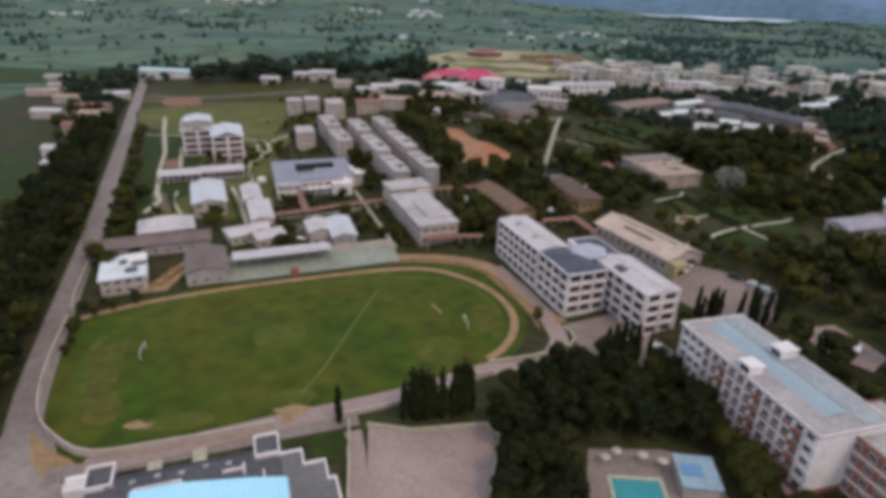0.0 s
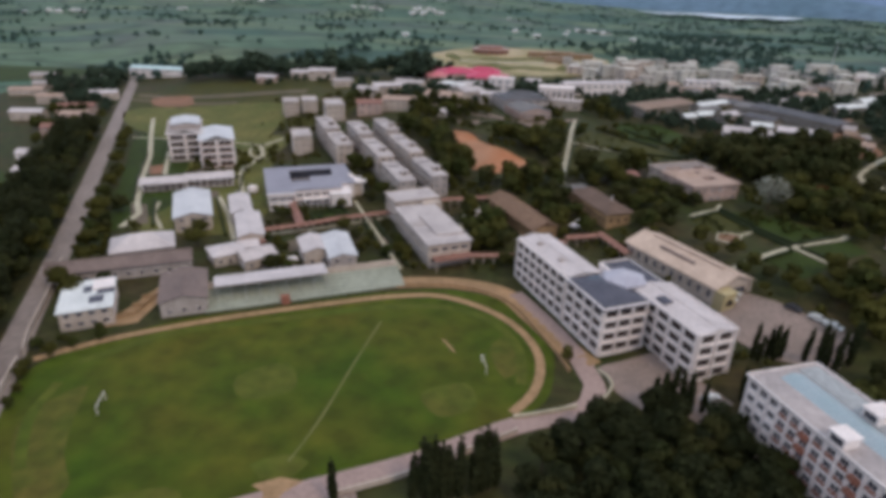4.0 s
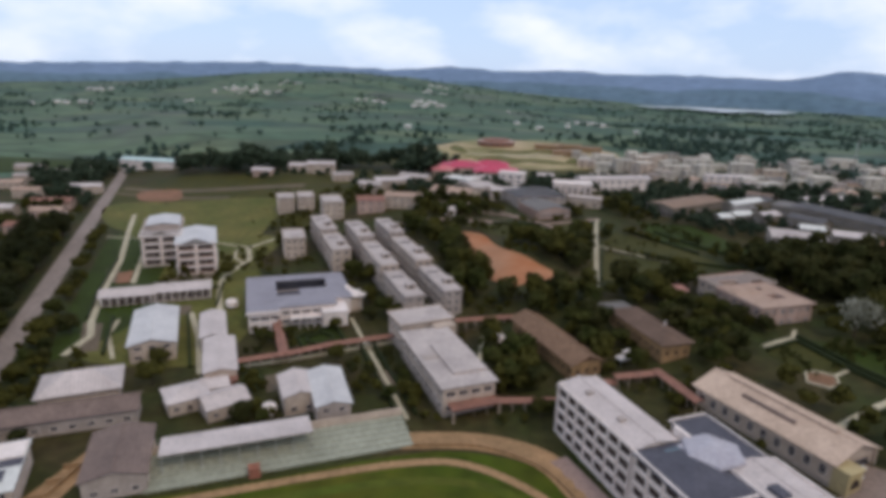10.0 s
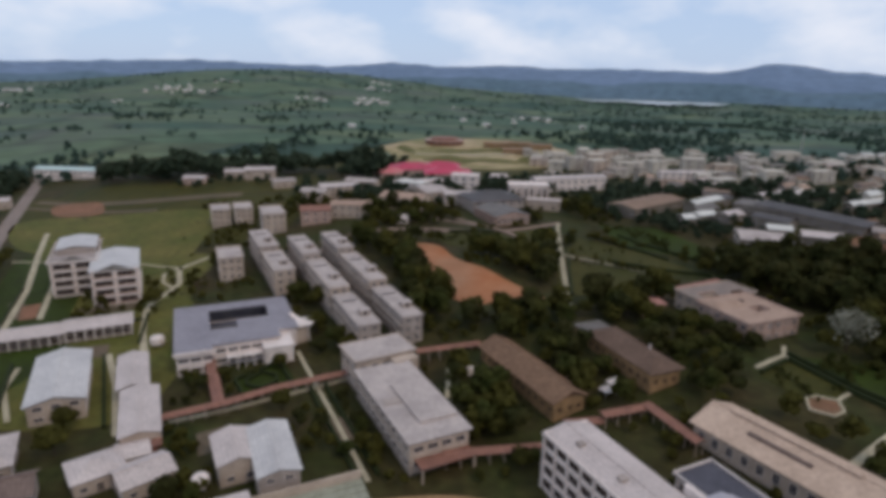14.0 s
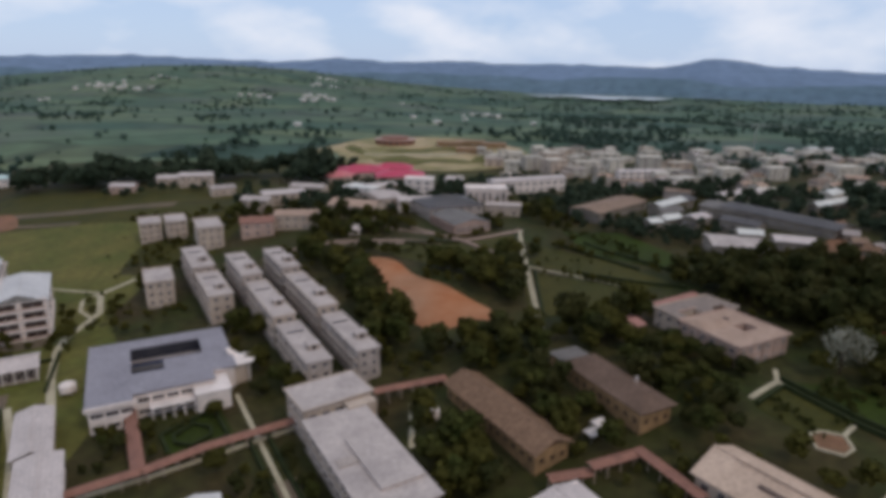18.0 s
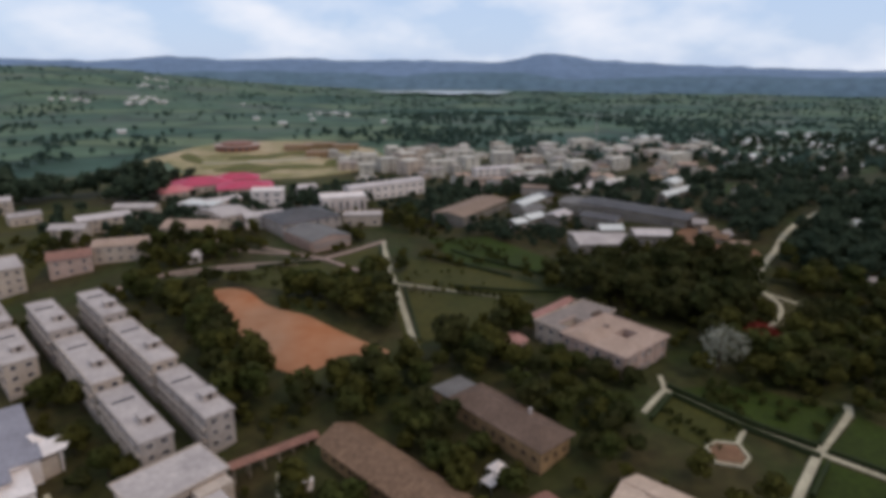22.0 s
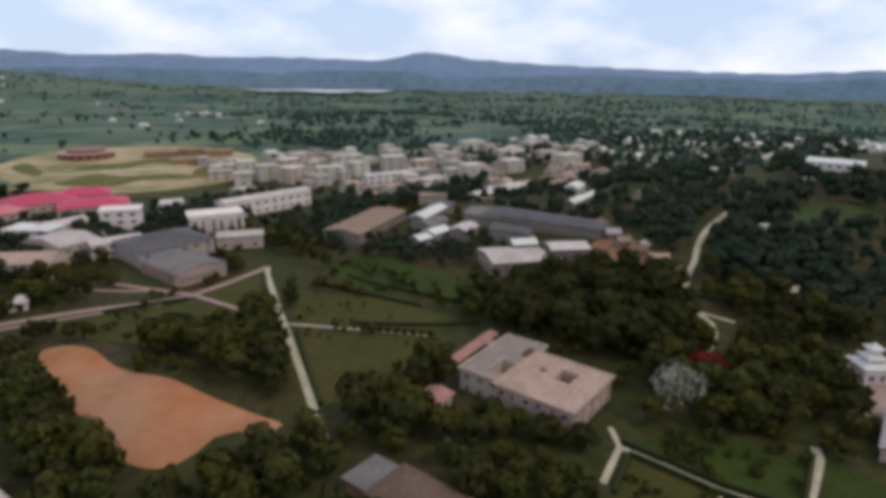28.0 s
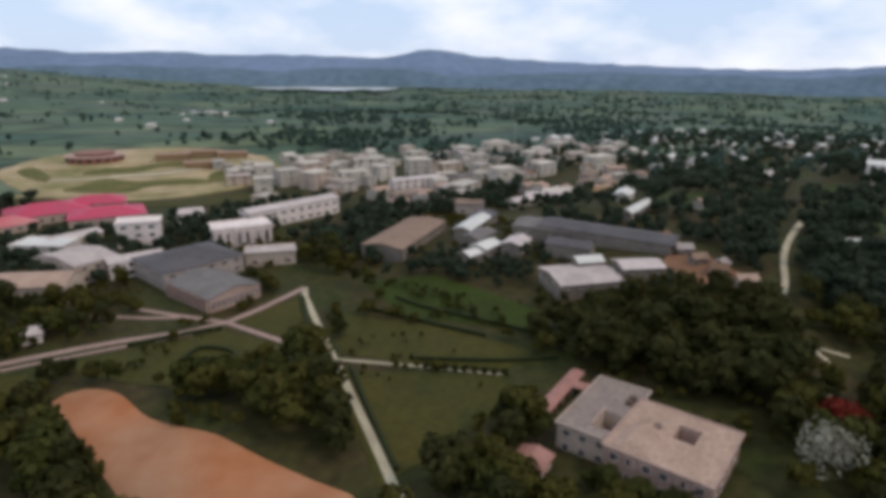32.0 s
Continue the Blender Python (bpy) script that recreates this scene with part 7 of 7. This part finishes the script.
for x, y, s in ((56, 286, 1.2), (58.5, 230.5, 1.5), (-1, 278, 1.25), (49, 275, 1.1), (82, 232.5, 0.8), (75, 201, 0.6), (79, 209, 0.65), (72, 213, 0.6), (-38, 214, 0.5), (-52, 208, 0.5), (-34, 192, 0.6), (-82, 184, 0.65), (-80, 175, 0.8), (-50, 158, 0.7), (-95, 145, 0.6), (-99, 137, 0.8), (-30, 238, 0.8), (-24, 246, 0.8), (-28, 222, 0.7), (-90, 262, 0.7), (-45, 157, 0.5), (-120, 205, 0.9), (-124, 198, 0.9), (-106, 142, 0.7)):
    tree("broad", x, y, s)

near_edge = [(-91, 101), (-92.5, 105), (-90, 110), (-86, 114), (-82, 117.5), (-88.5, 96), (-86.5, 91), (-84, 121), (-90, 116), (-94, 112)]
for x, y in near_edge:
    tree("small", x + rng.uniform(-0.6, 0.6), y, rng.uniform(0.5, 0.85))

hedge_rows = (([(61, 296), (72, 332)], 1.4), ([(64.4, 281), (59.2, 262), (53.9, 240)], 0.8), ([(79, 277), (98, 262.5), (110, 255)], 0.6), ([(84.6, 314.9), (95.4, 292.7), (103.4, 276.2)], 0.8), ([(97.1, 315.5), (99.4, 305.5), (115.3, 268.6)], 0.6), ([(99.2, 193.5), (104.3, 174.8), (110.0, 162.9)], 0.6), ([(97.2, 190), (101.6, 174.2), (107.6, 160.6)], 0.6), ([(110.6, 160.8), (116, 149)], 0.6), ([(111, 163.2), (127, 169.4)], 0.8), ([(107, 158.6), (97, 154.2)], 0.8), ([(-49, 207), (-39, 217.5), (-33.5, 205), (-44, 196.5), (-49, 207)], 0.7), ([(-46, 206.5), (-42.5, 211), (-38.2, 209), (-37.5, 205.5), (-41, 202), (-45, 203.5), (-46, 206.5)], 0.7), ([(30, 307), (35.5, 312), (41.5, 307), (42, 301), (36, 297), (31, 301), (30, 307)], 1.0), ([(20, 324), (44, 322)], 1.0), ([(-113.5, 218.5), (-102, 191)], 0.9), ([(-90.6, 223.6), (-74, 185)], 0.8), ([(-121.4, 217), (-132, 243), (-146, 283)], 0.9), ([(-28.4, 202), (-13.4, 163)], 0.8), ([(-24.2, 203), (-9, 164)], 0.8), ([(-84, 232), (-90, 256)], 0.7), ([(86.5, 184.5), (97, 189.8)], 0.7), ([(-104, 246), (-90, 251)], 0.8))
for pts, w in hedge_rows:
    ln_ = strip("hedge", pts, w, HEDGE, 0, "clipped dark green hedge", "hedge", kind="", height=1.1, keep=0, curved=len(pts) > 5)
    ln_["group"] = "garden hedges"
for k in range(9):
    px, py = 80.5 + k * 1.75, 271.2 - k * 1.72
    bu = thing("topiary_bush", px, py, 0, "small round dark bush along the path", "bush", "topiary bushes")
    v, f = leaves([(0, 0, 0.8, 0.9, 0.9)], 90, 0.3, 200 + k)
    mb = MB(); mb.v, mb.f, mb.m = v, f, [0] * len(f)
    part("foliage", mb, LEAF[2], bu)
    part("stem", MB().tube(0, 0, -0.3, 0.9, 0.08, 0.06, 6), BARK, bu)

keepout(34, 299, 17, 22, -30, 0)  # the hedge ring stays open
spots = [(x, y, s) for x, y, s, k in extra]
for poly, gap, sc in (
    ([(126, 280), (134, 268), (150, 262), (166, 257), (169, 266), (150, 269.5), (138, 274), (130, 286)], 3.8, (0.26, 0.4)),
    ([(-62, 155), (-50, 158), (-50, 180), (-60, 180)], 5, (0.25, 0.45)),
    ([(-32, 180), (-16, 168), (-12, 196), (-26, 198)], 4.6, (0.25, 0.45)),
    ([(-60, 190), (-52, 194), (-58, 212), (-66, 210)], 4.6, (0.22, 0.4)),
    ([(-108, 150), (-120, 190), (-152, 262), (-147, 263), (-115, 192), (-103, 152)], 6.5, (0.25, 0.5)),
    ([(120, 347), (134, 340), (150, 330), (172, 300), (140, 300), (124, 322)], 5.0, (0.28, 0.5)),
    ([(176, 330), (196, 300), (206, 262), (214, 270), (206, 310), (186, 345)], 5.5, (0.4, 0.7)),
    ([(110, 334), (122, 330), (136, 311), (147, 293), (142, 284), (130, 297), (116, 317)], 4.8, (0.3, 0.55)),
    ([(104, 199), (118, 189), (132, 175), (150, 166), (168, 180), (174, 204), (166, 214), (150, 214), (125, 207)], 5.6, (0.55, 0.9)),
    ([(340, 420), (430, 310), (560, 330), (760, 420), (900, 520), (800, 660), (560, 600), (430, 500)], 15, (0.4, 0.75)),
    ([(176, 214), (186, 228), (200, 236), (240, 256), (230, 200), (190, 190)], 6, (0.6, 0.95)),
    ([(112, 186), (120, 180), (126, 190), (116, 196)], 5, (0.4, 0.6)),
    ([(164, 228), (176, 239), (190, 246), (204, 254), (222, 263), (250, 274), (284, 286), (280, 296), (246, 284), (218, 274), (200, 265), (184, 254), (164, 238)], 5.2, (0.35, 0.62)),
    ([(175, 227), (184, 232.5), (195, 238), (208, 246), (226, 254), (254, 264), (288, 275), (292, 262), (258, 252), (230, 243), (212, 235), (196, 226), (178, 214)], 5.2, (0.4, 0.7)),
    ([(176, 218), (184, 230.5), (200, 239.5), (221, 251), (242, 260.5), (298, 287.5), (351, 308), (420, 330), (420, 120), (300, 80), (200, 120), (180, 170), (176, 200)], 9.6, (0.55, 1.0)),
    ([(166, 226), (184, 241), (200, 248.5), (220, 260.5), (241, 270.5), (297, 297), (351, 318), (420, 360), (420, 420), (300, 400), (250, 350), (225, 300), (190, 262)], 9.6, (0.5, 0.9)),
    ([(104, 145), (140, 140), (170, 140), (180, 100), (110, 60), (96, 100), (104, 120)], 7, (0.6, 1.0)),
    ([(78, 96), (96, 104), (104, 90), (100, 60), (90, 70)], 6.5, (0.55, 0.8)),
    ([(84, 310), (92, 338), (125, 344), (134, 330), (118, 300), (108, 300)], 9, (0.35, 0.55)),
    ([(80, 345), (130, 352), (140, 400), (110, 412), (92, 400), (88, 372)], 7, (0.5, 0.85)),
    ([(-20, 330), (20, 345), (5, 365), (-20, 350)], 6.5, (0.5, 0.8)),
    ([(10, 312), (26, 318), (24, 305), (14, 306)], 5, (0.35, 0.55)),
    ([(-60, 372), (-10, 378), (0, 420), (-60, 424)], 6.5, (0.4, 0.75)),
    ([(-24, 360), (-4, 358), (-2, 374), (-22, 376)], 5.5, (0.6, 0.95)),
    ([(-40, 470), (-14, 462), (-10, 484), (-30, 492)], 7, (1.0, 1.5)),
    ([(-30, 448), (30, 444), (50, 456), (46, 462), (-10, 462)], 6.5, (0.35, 0.6)),
    ([(120, 405), (190, 400), (260, 420), (250, 440), (130, 425)], 8, (0.5, 0.9)),
    ([(-205, 486), (-150, 468), (-95, 476), (-60, 484), (-14, 496), (-8, 510), (-60, 505), (-205, 500)], 8.5, (0.9, 1.5)),
    ([(-285, 455), (-255, 450), (-250, 500), (-285, 512)], 9, (0.8, 1.3)),
    ([(-36, 490), (-14, 484), (-10, 494), (-32, 502)], 6.5, (1.2, 1.6)),
    ([(-8, 518), (8, 516), (8, 536), (-6, 540)], 9, (0.7, 1.0)),
    ([(-150, 444), (-60, 440), (-40, 452), (-60, 456), (-150, 452)], 8, (0.4, 0.7)),
    ([(-250, 500), (-190, 340), (-165, 270), (-215, 300), (-270, 420), (-330, 500)], 10, (0.6, 0.95)),
    ([(-95, 110), (-88, 78), (-110, 60), (-160, 110), (-135, 140)], 6.5, (0.7, 1.0)),
    ([(-110, 150), (-125, 190), (-140, 220), (-175, 215), (-135, 140)], 6.5, (0.6, 0.9)),
    ([(260, 470), (420, 440), (420, 540), (260, 500)], 12, (0.5, 0.8)),
    ([(-20, 172), (-6, 160), (-14, 200), (-24, 200)], 5, (0.3, 0.5)),
    ([(60, 330), (74, 345), (64, 352), (54, 340)], 6, (0.4, 0.6)),
    ([(62, 298), (70, 320), (78, 316), (70, 296)], 6, (0.35, 0.6)),
    ([(-6, 376), (30, 372), (66, 396), (64, 440), (30, 452), (-10, 446)], 6, (0.35, 0.65)),
    ([(60, 404), (100, 420), (150, 440), (150, 470), (100, 470), (60, 460)], 8, (0.35, 0.6)),
    ([(114, 190), (131, 181), (127, 173), (121, 176), (112, 186)], 4.6, (0.35, 0.55)),
    ([(130, 160), (142, 163), (150, 168), (132, 176), (128, 171)], 5, (0.35, 0.55)),
    ([(70, 412), (100, 416), (100, 440), (60, 445)], 8, (0.5, 0.8)),
    ([(205, 350), (225, 300), (250, 350), (300, 400), (255, 430), (215, 425), (190, 395)], 9, (0.35, 0.75)),
    ([(120, 380), (150, 395), (215, 405), (215, 425), (130, 420)], 8, (0.4, 0.75)),
    ([(104, 262), (112, 254), (124, 262), (120, 278), (110, 270)], 5.5, (0.5, 0.8)),
    ([(-5, 440), (60, 440), (100, 448), (100, 470), (50, 456), (-10, 452)], 8, (0.35, 0.6)),
    ([(40, 340), (64, 336), (70, 350), (62, 362), (50, 338)], 5.5, (0.35, 0.6)),
    ([(-8, 334), (18, 334), (30, 345), (20, 360), (-4, 352)], 6, (0.35, 0.65)),
    ([(0, 305), (12, 306), (24, 296), (30, 288), (36, 280), (42, 268), (44, 280), (32, 294), (22, 304), (10, 316), (-4, 318)], 4.6, (0.35, 0.6)),
):
    spots += [(x, y, s) for x, y, s, k in fill(poly, gap, ["x"], sc)]
stand = [(x, y, k) for x, y, k, q in fill([(111, 248), (115, 259), (128, 265), (142, 262), (158, 250), (168, 236), (164, 226), (150, 215), (135, 210), (122, 224)], 4.8, ["x"], (0.8, 1.1))]
wood("dark_stand", stand, LEAF[2], "dense stand of very dark tall trees")
for _ in range(18):
    x, y = rng.uniform(92, 119), rng.uniform(270, 314)
    if abs((x - 92) * 0.83 + (y - 312) * 0.55) < 5.5:
        spots.append((x, y, rng.uniform(0.2, 0.36)))
# woods farther out take the haze-coloured leaf
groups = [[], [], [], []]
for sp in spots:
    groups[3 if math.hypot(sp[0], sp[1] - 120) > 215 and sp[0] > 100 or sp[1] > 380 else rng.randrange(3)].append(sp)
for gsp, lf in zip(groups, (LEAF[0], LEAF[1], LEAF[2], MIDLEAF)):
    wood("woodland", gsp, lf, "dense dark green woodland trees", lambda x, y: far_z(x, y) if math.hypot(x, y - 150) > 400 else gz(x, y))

# bushes and beds on the lawns
beds = []
for poly, n, sc in (([(95, 336), (118, 326), (126, 280), (118, 268), (92, 302)], 70, (0.08, 0.22)), ([(66, 290), (77, 276.5), (96, 259), (108, 262), (96, 290), (78, 313)], 16, (0.08, 0.2)), ([(86, 184), (97, 190.5), (101.6, 173.8), (95, 168), (90, 172)], 26, (0.07, 0.16)), ([(99.5, 193), (104.5, 175), (110, 163.5), (127, 170.2), (117, 186)], 60, (0.08, 0.24)),
                    ([(2, 322), (44, 320), (30, 314), (14, 306)], 26, (0.1, 0.22)), ([(60, 283), (49, 238), (62, 240), (87, 246), (94, 257)], 4, (0.08, 0.14)), ([(-50, 208), (-38, 219), (-32, 205), (-44, 195)], 30, (0.08, 0.18)), ([(-130, 320), (-100, 300), (-88, 308), (-100, 385)], 9, (0.1, 0.2))):
    xa, xb, ya, yb = min(p[0] for p in poly), max(p[0] for p in poly), min(p[1] for p in poly), max(p[1] for p in poly)
    for _ in range(n * 4):
        x, y = rng.uniform(xa, xb), rng.uniform(ya, yb)
        if inside(x, y, poly) and noise.noise(Vector((x / 9, y / 9, 5.5))) > -0.05 and n > 0:
            beds.append((x, y, rng.uniform(*sc))); n -= 1
wood("garden_bushes", beds, LEAF[0], "small dark bushes planted on the lawns", shapes=MIDDLE)

# low shrubs and garden planting over the campus
shrubs = []
for _ in range(5200):
    x, y = rng.uniform(-130, 175), rng.uniform(108, 400)
    if noise.noise(Vector((x / 22, y / 22, 4.4))) + 0.5 * noise.noise(Vector((x / 7, y / 7, 8))) > 0.08 and clear(x, y) and not (x < 30 and y < 160):
        shrubs.append((x, y, rng.uniform(0.14, 0.38)))
wood("shrubs", shrubs[:2400], LEAF[1], "low shrubs and garden planting on the campus", shapes=MIDDLE)

# far trees and houses over the plain and the green hill
far = []
for _ in range(19000):
    a = radians(rng.uniform(-78, 50))
    d = 430 + 2600 * rng.random() ** 1.15
    x, y = -d * math.sin(a), 150 + d * math.cos(a)
    dens = noise.noise(Vector((x / 160, y / 160, 9))) + 0.55 * noise.noise(Vector((x / 45, y / 45, 2))) + (0.28 if a < -0.35 else 0)
    if (dens > 0.30 or rng.random() < 0.03) and clear(x, y) and not (-20 < x < 160 and 515 < y < 740):
        far.append((x, y, rng.uniform(0.3, 0.72) * (1 + d / 6000)))
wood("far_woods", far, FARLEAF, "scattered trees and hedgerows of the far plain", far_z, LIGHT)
hm = house("far_house", -60, 900, 9, 7, 0, 3.2, 1, WHITE, "gable", BRIGHT, "tiny white house on the far plain", win=(1.2, 1.1), step=3, rise=1.2, category="house", group="far houses", z=far_z(-60, 900), sides="s", plain=True)
HAMLETS = ((-683, 2053), (-586, 2012), (-66, 2421), (-589, 2338), (-81, 1811), (-204, 1882), (-1208, 2189), (-716, 2180), (-105, 1978), (-47, 2667), (-941, 1511), (330, 1500))
for i in range(192):
    if i < 72:
        cx, cy = HAMLETS[i % 12]
        x, y, k = cx + rng.gauss(0, 38), cy + rng.gauss(0, 26), rng.uniform(0.9, 1.5)
    elif i < 86:
        az, d = radians(rng.uniform(-30, 32)), rng.uniform(700, 2000)
        x, y, k = -d * math.sin(az), 150 + d * math.cos(az), rng.uniform(0.7, 1.2)
    else:
        x, y, k = rng.uniform(380, 880), rng.uniform(330, 640), rng.uniform(0.7, 1.3)
    if clear(x, y):
        t = copy_thing(hm, pose(0, 0, 0))
        t.matrix_basis = pose(x, y, far_z(x, y), 0, 0, rng.uniform(-40, 40)) @ Matrix.Scale(k, 4)
